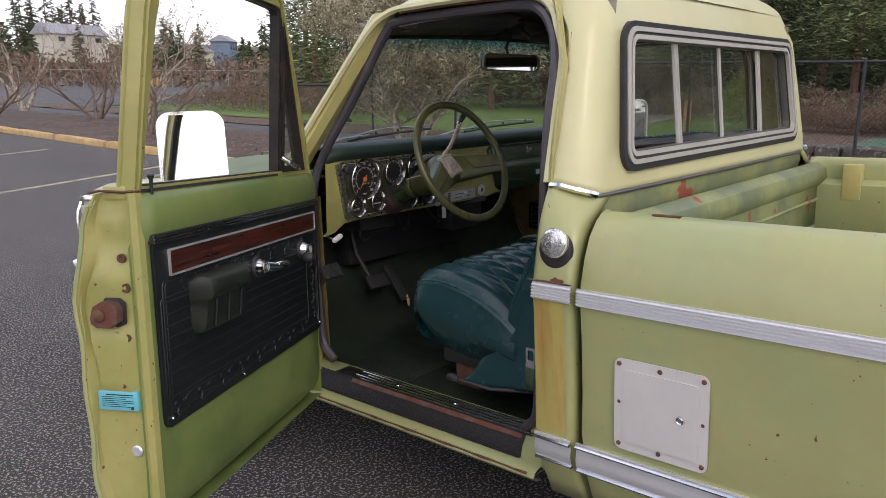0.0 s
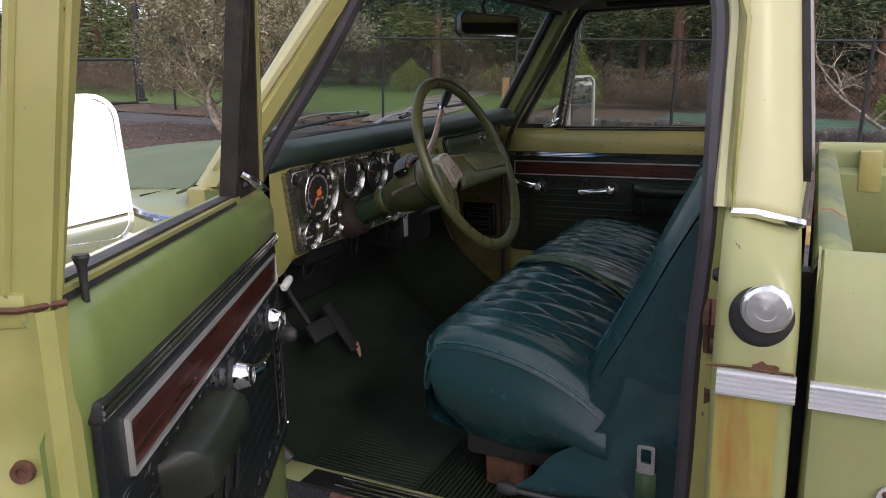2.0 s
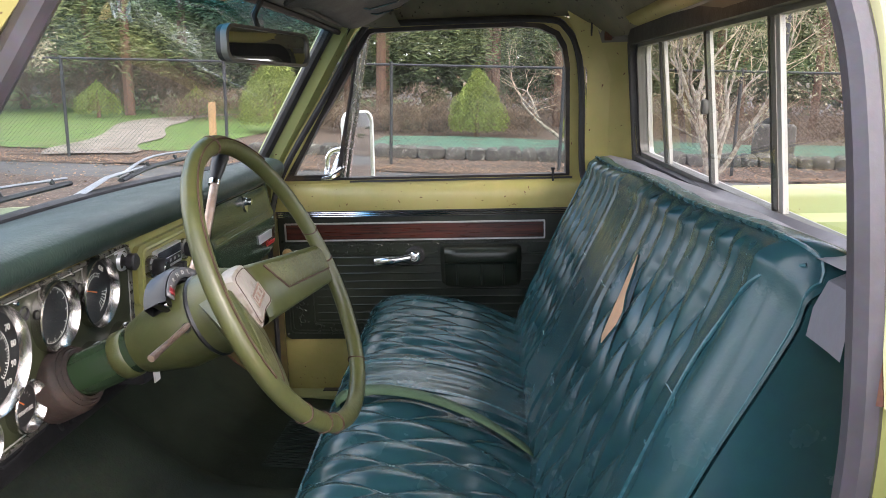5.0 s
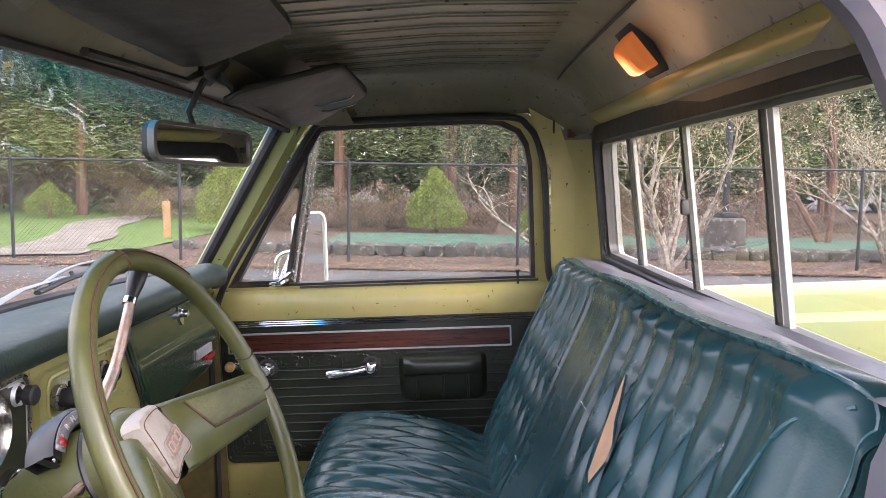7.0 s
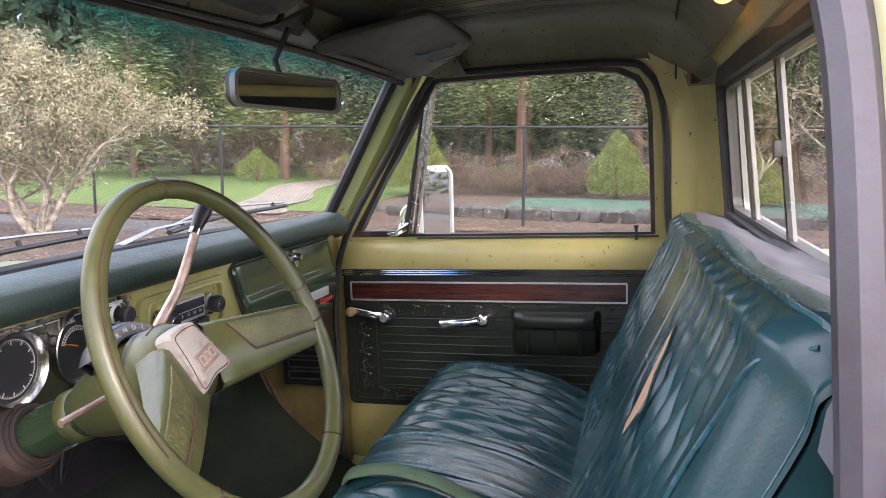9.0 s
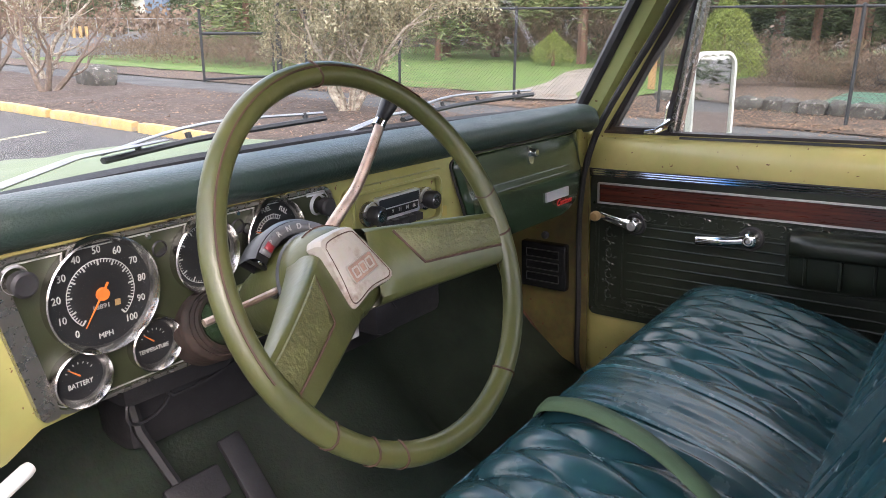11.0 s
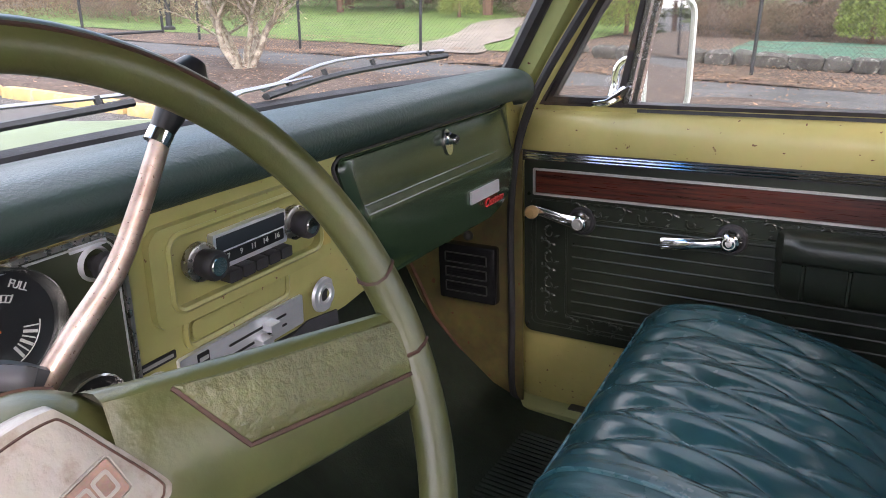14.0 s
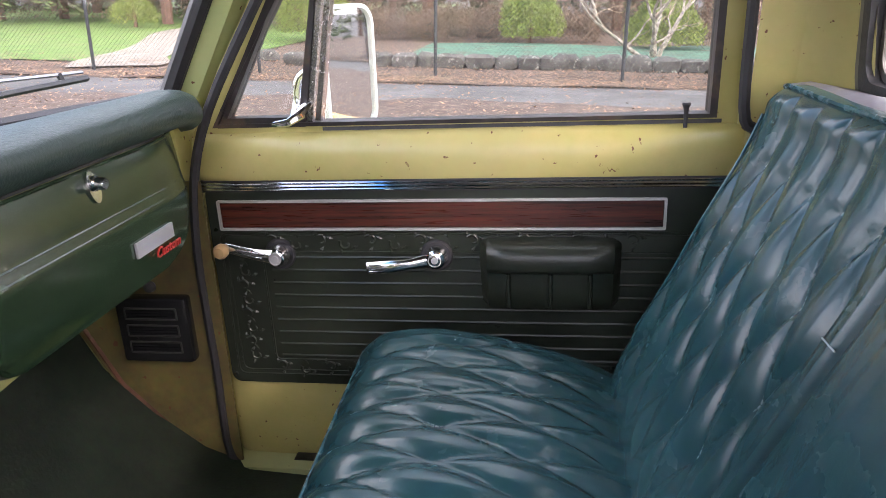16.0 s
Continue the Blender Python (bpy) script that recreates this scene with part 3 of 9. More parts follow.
def grow(trunk, twigs, tips, p, d, length, r, depth, rng, up=0.15, split=(2, 3), spread=0.55, shrink=0.72, thin=0.012):
    """a limb that forks; thick limbs go to trunk, thin ones to twigs, ends to tips."""
    n = 4
    pts, rad = [p], [r]
    for k in range(n):
        d = (d + Vector((rng.gauss(0, 0.16), rng.gauss(0, 0.16), rng.gauss(0, 0.10) + up * 0.25))).normalized()
        p = p + d * (length / n)
        pts.append(p)
        rad.append(r * (1 - 0.38 * (k + 1) / n))
        if depth <= 2:
            tips.append(p)
    (trunk if r > thin else twigs).tube([q[:] for q in pts], rad, 6 if r > thin else 3, cap=False)
    if depth == 0:
        return
    for k in range(rng.randint(*split)):
        side = Vector((rng.gauss(0, 1), rng.gauss(0, 1), rng.gauss(0, 0.6)))
        nd = (d + (side - d * side.dot(d)).normalized() * spread * rng.uniform(0.6, 1.3) + Vector((0, 0, up))).normalized()
        grow(trunk, twigs, tips, p, nd, length * shrink * rng.uniform(0.8, 1.15), rad[-1] * rng.uniform(0.62, 0.85), depth - 1, rng, up, split, spread, shrink, thin)
    if depth > 1:
        q = pts[2]
        side = Vector((rng.gauss(0, 1), rng.gauss(0, 1), 0.3)).normalized()
        grow(trunk, twigs, tips, q, (d * 0.4 + side).normalized(), length * shrink * 0.7, rad[2] * 0.5, depth - 2, rng, up, split, spread, shrink, thin)


def bare_tree(x, y, label, stems=5, length=1.0, r=0.07, depth=5, seed=1, bark="bark", twig="twig", tuft=None, tufts=2, size=0.03, lean=0.45, name="bare_tree", up=0.12, spread=0.55, z=0.1, shrink=0.72, aim=None):
    rng = random.Random(seed)
    t = tagged(node_at(name, None, pose(x, y, z)), label, "tree")
    trunk, twigs, tips = Geo(), Geo(), []
    for k in range(stems):
        a = 2 * math.pi * (k + rng.uniform(-0.3, 0.3)) / stems
        d = Vector((math.cos(a) * lean, math.sin(a) * lean, 1)).normalized()
        if aim:
            d = (d + Vector(aim)).normalized()
        grow(trunk, twigs, tips, Vector((0.06 * math.cos(a), 0.06 * math.sin(a), -0.1)), d, length * rng.uniform(0.8, 1.2), r * rng.uniform(0.7, 1.1), depth, rng, up, (2, 3), spread, shrink)
    part("trunk", trunk, M[bark], t)
    if tuft:
        part("twigs", twigs, M[twig], t)["kind"] = "stuff"
        g = Geo()
        for p in tips:
            for _ in range(tufts):
                leaf_cloud(g, [p + Vector((rng.gauss(0, 0.06), rng.gauss(0, 0.06), rng.gauss(0, 0.06)))], size, rng, 1.0, None, 0.32)
        part("crown", g, M[tuft], t, "lichen-crusted twig ends")
    else:
        part("crown", twigs, M[twig], t)
    return t


def cone_bush(x, y, h, r, label, seed=1, n=20000, material="cypress"):
    """dense dwarf cypress: leaning sprays over a lumpy egg."""
    rng = random.Random(seed)
    t = tagged(node_at("dwarf_cypress", None, pose(x, y, 0.05)), label, "shrub", "dwarf cypresses behind the fence")
    part("trunk", Geo().tube([(0, 0, 0), (0.02, 0, 0.3), (0, 0.02, 0.7 * h)], [0.07, 0.06, 0.02], 7), M["redbark"], t)
    g = Geo()
    pts = []
    for k in range(n):
        a, f = rng.uniform(0, 6.283), rng.random() ** 0.8
        zz = 0.10 + 0.90 * f
        rad = r * (math.sin(min(1, (zz + 0.06) * 1.0) ** 0.62 * math.pi)) ** 0.72 * (1.06 - 0.32 * zz)
        lump = 1 + 0.22 * noise.noise((math.cos(a) * 2.2 + seed, math.sin(a) * 2.2, zz * 5.0)) + 0.10 * noise.noise((math.cos(a) * 6 + seed, math.sin(a) * 6, zz * 12.0))
        rr = rad * lump * (rng.uniform(0.72, 1.0) if rng.random() < 0.75 else rng.uniform(0.3, 0.8))
        pts.append((rr * math.cos(a), rr * math.sin(a), zz * h * lump ** 0.3))
    leaf_cloud(g, pts, 0.040, rng, 1.0, 0.7, 0.26)
    part("crown", g, M[material], t)
    return t


def conifer(x, y, h, r, label, seed=1, material="conifer", n=2600, name="conifer", base=0.12, leaf=1.4):
    rng = random.Random(seed)
    t = tagged(node_at(name, None, pose(x, y, 0)), label, "tree", "conifers beyond the fence")
    part("trunk", Geo().tube([(0, 0, 0), (0.05, 0.03, h * 0.5), (0, 0, h * 0.98)], [r * 0.055, r * 0.04, 0.02], 7), M["redbark"], t)
    g = Geo()
    per = 26
    for b in range(n // per):
        f = (b + rng.random()) / (n // per)
        zz = h * (base + (1 - base) * f)
        a = rng.uniform(0, 6.283)
        ln = r * (1 - f) ** 0.75 * rng.uniform(0.6, 1.12) + 0.15
        for k in range(per):
            s = rng.random() ** 0.7
            side = rng.gauss(0, 0.13 * ln + 0.05) * (1.1 - 0.5 * s)
            px, py = ln * s * math.cos(a) - side * math.sin(a), ln * s * math.sin(a) + side * math.cos(a)
            leaf_cloud(g, [(px, py, zz - 0.30 * ln * s * s + rng.gauss(0, 0.04 * ln))], (0.030 * ln + 0.055) * leaf, rng, 0.25, None, 0.17)
    part("crown", g, M[material], t)
    return t


def brush(name, x0, x1, y0, y1, h, n, material, label, category, seed=1, size=0.10, lumps=1.0, kind="stuff", zb=0.03, wide=0.14):
    """a thicket of twig sprays."""
    rng = random.Random(seed)
    g = Geo()
    pts = []
    while len(pts) < n:
        x, y = rng.uniform(x0, x1), rng.uniform(y0, y1)
        ed = min(1, min(x - x0, x1 - x) / (0.25 * (x1 - x0)), min(y - y0, y1 - y) / (0.12 * (y1 - y0) + 0.01))
        top = h * (0.45 + 0.55 * max(0, ed) ** 0.5) * (0.80 + 0.35 * noise.noise((x * 0.8 * lumps + seed, y * 0.8 * lumps, seed)))
        pts.append((x, y, zb + top * rng.random() ** 0.55))
    leaf_cloud(g, pts, size, rng, 1.3, 0.6, wide)
    return tagged(part(name, g, M[material]), label, category, "", kind)


# the near bed: lichened multi-stem trees, a mossy boulder
bare_tree(8.2, 9.4, "multi-stemmed tree thick with pale lichen, leafless", 6, 1.12, 0.075, 6, 3, "bark", "palegtwig", "lichen", 3, 0.032, 0.50)
bare_tree(8.5, 20.8, "leafless tree with pale lichened stems", 4, 1.2, 0.08, 5, 8, "bark", "twig", "lichen", 1, 0.04, 0.35)
bare_tree(6.6, 16.6, "brown leafless small tree in the bed", 3, 0.95, 0.07, 5, 5, "brownbark", "twig", None, lean=0.7)
bare_tree(9.0, 31.5, "pale leafless tree in the far bed", 3, 1.5, 0.10, 5, 12, "bark", "twig", None, lean=0.4)
bare_tree(6.4, 27.0, "brown spreading leafless tree", 4, 1.1, 0.08, 5, 15, "brownbark", "twig", None, lean=0.8)
bare_tree(7.6, 34.5, "wide brown leafless tree at the end of the bed", 5, 1.5, 0.12, 6, 44, "brownbark", "twig", None, lean=0.9)
bare_tree(8.6, 24.2, "brown twiggy leafless tree in the bed", 4, 1.25, 0.08, 6, 46, "brownbark", "twig", None, lean=0.8)
# trees behind the cab
bare_tree(11.9, -3.3, "clump of pale slender stems with lichen", 7, 1.3, 0.06, 4, 21, "bark", "palegtwig", "lichen", 2, 0.04, 0.28)
bare_tree(17.5, -8.9, "small red-barked tree with lichened twigs", 2, 1.6, 0.095, 5, 23, "redbark", "twig", "lichen", 2, 0.05, 0.3)
bare_tree(13.2, -8.0, "pale leafless tree with lichened twigs", 5, 1.2, 0.06, 4, 29, "bark", "palegtwig", "lichen", 2, 0.04, 0.35)
bare_tree(15.6, -1.6, "tan leafless tree with long arching twigs", 4, 1.25, 0.06, 5, 31, "bark", "palegtwig", None, lean=0.9, aim=(-0.15, 0.4, 0.1))
# dwarf cypresses
cone_bush(19.4, 6.7, 2.35, 1.05, "yellow-green upright dwarf cypress", 1)
cone_bush(19.2, 1.0, 1.95, 0.85, "rounded yellow-green dwarf cypress", 2)
cone_bush(17.9, -2.1, 1.55, 0.95, "broad low dwarf cypress", 4)
cone_bush(24.5, 14.6, 1.3, 0.9, "yellow-green shrub at the lawn edge", 6, 5000)
cone_bush(27.0, 12.0, 1.1, 0.8, "small yellow-green shrub at the lawn edge", 7, 4000)
# dormant shrubs and hedges
brush("dormant_shrubs", 20.0, 21.8, -0.8, 6.0, 1.05, 26000, "brush", "low brown dormant shrubs behind the turf", "shrubs", 3, 0.05)
brush("dormant_shrubs", 18.6, 20.0, -12, -3.0, 0.8, 9000, "brush", "low brown dormant shrubs by the turf", "shrubs", 5, 0.05)
brush("brown_hedge", 27, 31, 12.5, 30, 2.9, 40000, "brush", "tall brown dormant hedge beyond the lawn", "hedge", 7, 0.085)
brush("brown_thicket", 15.0, 20, 19, 32, 1.2, 26000, "brush", "brown bramble thicket beside the gate", "thicket", 9, 0.07)
brush("brown_thicket", 30, 44, 40, 52, 2.0, 14000, "brush", "brown bramble thicket beyond the bed", "thicket", 13, 0.11)
brush("wood_floor_brush", 23.0, 26.5, -12, 12, 1.5, 26000, "brush", "brown leafless brush at the foot of the conifers", "brush", 17, 0.075)
# conifers and woodland floor behind
rng = random.Random(77)
for k in range(13):
    conifer(26 + rng.uniform(0, 5), -15 + 3.2 * k + rng.uniform(-0.8, 0.8), rng.uniform(11, 16), rng.uniform(2.9, 3.9), "tall dark conifer beyond the fence", 100 + k, "conifer" if rng.random() < 0.6 else "conifer2", 21000, base=0.20, leaf=0.80)
for k in range(15):
    conifer(34 + rng.uniform(0, 5), -20 + 3.6 * k + rng.uniform(-0.8, 0.8), rng.uniform(15, 21), rng.uniform(3.6, 4.6), "tall dark conifer in the wood", 140 + k, "conifer" if rng.random() < 0.7 else "conifer2", 9000, base=0.08, leaf=1.1)
for x, y, h, r, mt in ((18.5, 25, 8.5, 2.6, "conifer2"), (22, 30, 10, 3.0, "conifer"), (24, 28, 9, 2.6, "conifer2"), (30, 36, 12, 3.4, "conifer"), (25, 20.5, 9, 2.8, "conifer2")):
    conifer(x, y, h, r, "green conifer beyond the gate", int(x * 7), mt, 6500)
brush("wood_edge", 40, 48, -34, 44, 19, 34000, "conifer", "dense dark evergreen wood behind the conifers", "woods", 41, 0.62, wide=0.55)
for x, y in ((14.6, -15), (20, -16), (26, -18), (10, -22)):
    conifer(x, y, 9, 2.8, "dark conifer behind the truck", int(x * 5), "conifer", 5000)
# trees that close the lot behind and beside the camera
rng = random.Random(19)
for k in range(22):
    a = radians(150 + 8.5 * k)
    d = rng.uniform(38, 52)
    conifer(d * math.sin(a), d * math.cos(a), rng.uniform(7, 12), rng.uniform(2.4, 3.4), "dark conifer at the edge of the lot", 500 + k, "conifer" if k % 3 else "conifer2", 1300, "lot_conifer", 0.08, 3.2)
brush("lot_hedge", -60, 12, -62, -52, 3.0, 5000, "brush", "brown leafless hedge behind the lot", "hedge", 33, 0.5)
brush("lot_hedge", -62, -52, -52, 60, 3.0, 5000, "brush", "brown leafless hedge beside the lot", "hedge", 35, 0.5)
# far slope with woods and houses
far = Geo()
rws = []
for j in range(7):
    row = []
    for k in range(60):
        a = radians(-50 + 170 * k / 59)
        d = 115 + 28 * j
        hgt = [0, 0.6, 3.5, 6.5, 9.5, 12, 13][j] * (0.7 + 0.5 * noise.noise((k * 0.16, j * 0.3, 4)))
        row.append((d * math.sin(a), d * math.cos(a), hgt))
    rws.append(row)
sheet("backdrop_hill", rws, M["hill"], "distant slope of bare brown woods", "backdrop")
rng = random.Random(5)
g = Geo()
pts = []
for k in range(42000):
    a = radians(rng.uniform(-30, 95))
    d = rng.uniform(85, 185)
    hh = max(0, (d - 128) / 60) * 6
    pts.append((d * math.sin(a), d * math.cos(a), hh + rng.random() ** 0.7 * (2.6 + 2.2 * noise.noise((a * 14, d * 0.05, 2)))))
leaf_cloud(g, pts, 0.36, rng, 1.3, 0.7)
tagged(part("far_woods", g, M["brush"]), "distant leafless brown woods", "woods", "", "stuff")
for k in range(60):
    a = radians(rng.choice((rng.uniform(-6, 14), rng.uniform(12, 24), rng.uniform(25, 36), rng.uniform(20, 60))))
    d = rng.uniform(125, 180)
    conifer(d * math.sin(a), d * math.cos(a), rng.uniform(5.5, 9.5), rng.uniform(1.8, 2.8), "distant dark fir on the slope", 300 + k, "conifer", 1300, "far_fir", 0.04, 4.0).location.z = max(0, (d - 128) / 60) * 6 - 0.3


rng = random.Random(52)
for k in range(14):       # a stand of taller firs behind the low house
    a = radians(18.6 + 5.0 * k / 13 + rng.uniform(-0.3, 0.3))
    d = rng.uniform(168, 186)
    conifer(d * math.sin(a), d * math.cos(a), rng.uniform(10, 15), rng.uniform(2.6, 3.6), "distant dark fir on the slope", 700 + k, "conifer", 1300, "far_fir", 0.04, 4.0).location.z = 4.5


def house(x, y, z, w, dpt, h, body, label, turn=0):
    t = tagged(node_at("house", None, pose(x, y, z, 0, 0, turn)), label, "house")
    part("wall", Geo().box(-w / 2, w / 2, -dpt / 2, dpt / 2, -3, h), M[body], t)
    rf = Geo().add([(-w / 2 - .4, -dpt / 2 - .4, h), (w / 2 + .4, -dpt / 2 - .4, h), (w / 2 + .4, dpt / 2 + .4, h), (-w / 2 - .4, dpt / 2 + .4, h), (-w / 2 - .4, 0, h + dpt * .33), (w / 2 + .4, 0, h + dpt * .33)], [(0, 1, 5, 4), (2, 3, 4, 5), (0, 4, 3), (1, 2, 5), (0, 3, 2, 1)])
    part("roof", rf, M["roof_grey"], t, smooth=0)
    for k in range(3):
        xx = -w * 0.33 + k * w * 0.33
        part("window", Geo().box(xx - .6, xx + .6, -dpt / 2 - .05, -dpt / 2 + .05, h * .35, h * .75), M["dark"], t)


house(59, 146, 6.4, 11, 6, 2.0, "house", "pale low house with metal roof on the slope", 10)
house(79, 134, 3.2, 4.5, 4, 2.4, "house", "small cream gabled house on the slope", 60)
house(87, 139, 5.6, 5, 4, 2.4, "house_blue", "blue house on the slope", 40)

# ---- outdoors: built things ----
def fence(x, y0, y1, h, step, post, wire, label, mesh=0.057, name="chain_link_fence", z=0.03, rad=0.0017):
    f = tagged(node_at(name), label, "fence")
    yy = y0
    while yy <= y1 + 0.01:
        part("post", Geo().tube([(x, yy, 0), (x, yy, h + 0.02)], 0.03, 8).lathe([(0.034, h + 0.0), (0.03, h + 0.04), (0, h + 0.055)], pose(x, yy, 0), 8), M[post], f)
        yy += step
    part("top_rail", Geo().tube([(x, y0, h), (x, y1, h)], 0.021, 8), M[post], f)
    v, fc = [], []
    for sgn in (1, -1):
        k = y0 - h
        while k < y1:
            a, b = (k, z), (k + h - z, h)
            a0, b0 = max(a[0], y0), min(b[0], y1)
            if b0 > a0:
                za, zb = a[1] + (a0 - a[0]), a[1] + (b0 - a[0])
                if sgn < 0:
                    za, zb = h + z - za, h + z - zb
                n0 = len(v)
                o = rad * 0.9
                xo = x + 0.03 + sgn * 0.001
                v += [(xo, a0, za - o), (xo + o, a0, za + o), (xo - o, a0, za + o), (xo, b0, zb - o), (xo + o, b0, zb + o), (xo - o, b0, zb + o)]
                fc += [(n0, n0 + 1, n0 + 4, n0 + 3), (n0 + 1, n0 + 2, n0 + 5, n0 + 4), (n0 + 2, n0, n0 + 3, n0 + 5)]
            k += mesh * 1.414
    g = Geo()
    g.v, g.f = v, fc
    part("wire_mesh", g, M[wire], f)["kind"] = "stuff"
    return f


fence(12.05, -22.0, 15.5, 1.83, 3.05, "post", "wire", "black chain-link fence with round posts", rad=0.0024)
# gate standing open at the end of the fence
gt = tagged(node_at("fence_gate", None, pose(10.9, 17.25, 0, 0, 0, -6)), "open dark metal chain-link gate", "gate")
for a, b in (((0, 0.05), (0, 1.85)), ((2.15, 0.05), (2.15, 1.25)), ((0, 0.1), (2.15, 0.1)), ((0, 1.25), (2.15, 1.25))):
    part("gate_bar", Geo().tube([(a[0], 0, a[1]), (b[0], 0, b[1])], 0.035, 8), M["post"], gt)
g = Geo()
for k in range(43):
    for sgn in (1, -1):
        x0 = -1.15 + 0.08 * k
        t0, t1 = max(0, -x0 / 1.15), min(1, (2.15 - x0) / 1.15)
        if t1 > t0:
            q = [(x0 + 1.15 * t, 0.0, (0.1 + 1.15 * t) if sgn > 0 else (1.25 - 1.15 * t)) for t in (t0, t1)]
            g.tube(q, 0.003, 3, cap=False)
part("wire_mesh", g, M["wire"], gt)["kind"] = "stuff"
fence(0, 0, 60, 1.9, 3.0, "galv", "galv", "grey galvanised fence along the far lot", 0.25, "far_fence", rad=0.006).matrix_basis = pose(70, 62, 0, 0, 0, 62)
# lamp standard in the bed
lp = tagged(node_at("lamp_post", None, pose(14.0, 17.9, 0.0)), "tall dark steel lamp post", "lamp post")
part("pole", Geo().tube([(0, 0, 0), (0, 0, 6.6)], [0.085, 0.07], 12), M["post"], lp)
part("base", Geo().lathe([(0.16, 0), (0.16, 0.12), (0.09, 0.16)], None, 14), M["post"], lp)
part("lantern", Geo().lathe([(0.05, 6.6), (0.20, 6.62), (0.22, 6.75), (0.10, 6.85), (0, 6.87)], None, 16), M["post"], lp)
# lamp on concrete block behind the cab
lb = tagged(node_at("lamp_block", None, pose(14.9, -5.4, 0.0, 0, 0, 15)), "round weathered concrete lamp base with dark pole", "lamp post")
part("block", Geo().lathe([(0.42, 0), (0.43, 0.4), (0.42, 0.78), (0.38, 0.82), (0, 0.83)], None, 22), M["stone"], lb)
part("foot", Geo().box(-0.2, 0.2, -0.2, 0.2, 0.83, 0.95, 0.02), M["post"], lb)
part("pole", Geo().tube([(0, 0, 0.9), (0, 0, 4.5)], 0.07, 10), M["post"], lb)
tagged(part("timber_post", Geo().box(16.6, 16.75, 7.4, 7.55, 0, 0.95, 0.02), M["timber"]), "short orange-brown timber post on the lawn", "post")


def stone(x, y, z, sx, sy, sz, seed, name, label, cat, group=""):
    bm = bmesh.new()
    bmesh.ops.create_icosphere(bm, subdivisions=2, radius=1)
    for v in bm.verts:
        c = v.co.copy()
        k = 1 / max(abs(c.x), abs(c.y), abs(c.z)) ** 0.95
        c *= k * (0.88 + 0.20 * noise.noise(c * 1.6 + Vector((seed, seed * 2, 0))))
        v.co = (c.x * sx, c.y * sy, c.z * sz)
    return tagged(part(name, Geo().bm(bm, Matrix.Translation((x, y, z))), M["stone"], smooth=50), label, cat, group)


rng = random.Random(9)
yy = -15.0
while yy < 5.4:
    w = rng.uniform(0.26, 0.58)
    stone(13.65 + rng.uniform(-0.04, 0.04), yy + w / 2, 0.13, 0.21, w / 2 * 1.16, 0.18 * rng.uniform(0.82, 1.12), rng.random() * 50, "wall_stone", "rough grey stone in a low mossy edging wall", "stone", "stones of the low wall")
    yy += w
stone(8.3, 17.8, 0.25, 0.4, 0.55, 0.32, 3.3, "boulder", "mossy grey boulder in the mulch bed", "boulder")
for x, y, s in ((21.9, 4.2, 0.35), (22.4, 3.2, 0.28), (22.1, 2.3, 0.3), (23.0, 5.2, 0.4), (22.8, 1.2, 0.25), (14.4, 6.2, 0.2)):
    stone(x, y, s * 0.6, s, s * 1.3, s * 0.7, x, "garden_rock", "pale rock among the dormant shrubs", "rock", "rocks in the garden")
# yellow bollards by the far fence
for k in range(3):
    tagged(part("bollard", Geo().tube([(36.6 + 0.9 * k, 74 + 0.5 * k, 0), (36.6 + 0.9 * k, 74 + 0.5 * k, 1.1)], 0.15, 10), M["yellow"]), "short yellow painted bollard", "bollard", "bollards by the far fence")

# ---- the pickup: body ----
C0 = 0.03                      # middle of the cab
truck = node_at("pickup_truck", None, TRUCK)
tagged(truck, "weathered lime green and cream vintage pickup with open driver door", "pickup truck")
DRV, PAS = -1, 1
OUT = [(0.48, 0.90), (0.56, 0.945), (0.62, 0.962), (0.68, 0.972), (0.80, 0.972), (1.00, 0.978), (1.04, 0.982), (1.08, 0.978), (1.16, 0.962), (1.22, 0.948), (1.27, 0.925), (1.31, 0.90)]
UP = [(1.28, 0.905), (1.31, 0.895), (1.50, 0.85), (1.70, 0.79), (1.80, 0.755)]


def X(s, w):
    return C0 + s * w


BACK = [(1.28, 0.030), (1.36, 0.038), (1.70, 0.066), (1.80, 0.105)]      # outer face of the cab back


# rear corner of the cab: plan line from the door opening round to the back, at height z
def corner(z, s):
    w = lerp(UP, z)
    yb = lerp(BACK, z)
    r = 0.088
    sh = lerp([(1.66, 0.0), (1.70, 0.018), (1.76, 0.06), (1.80, 0.10)], z)      # the opening rounds forward at the top
    pts = [(w - 0.060, 0.152), (w - 0.036, 0.150), (w - 0.026, 0.146), (w - 0.012, 0.148), (w, 0.136), (w, min(0.13 + sh, yb + r + 0.004))]
    pts += [(w - r + r * math.cos(radians(a)), yb + r - r * math.sin(radians(a))) for a in range(10, 91, 10)]
    return [(X(s, a), b + (sh if k < 5 else 0)) for k, (a, b) in enumerate(pts)]


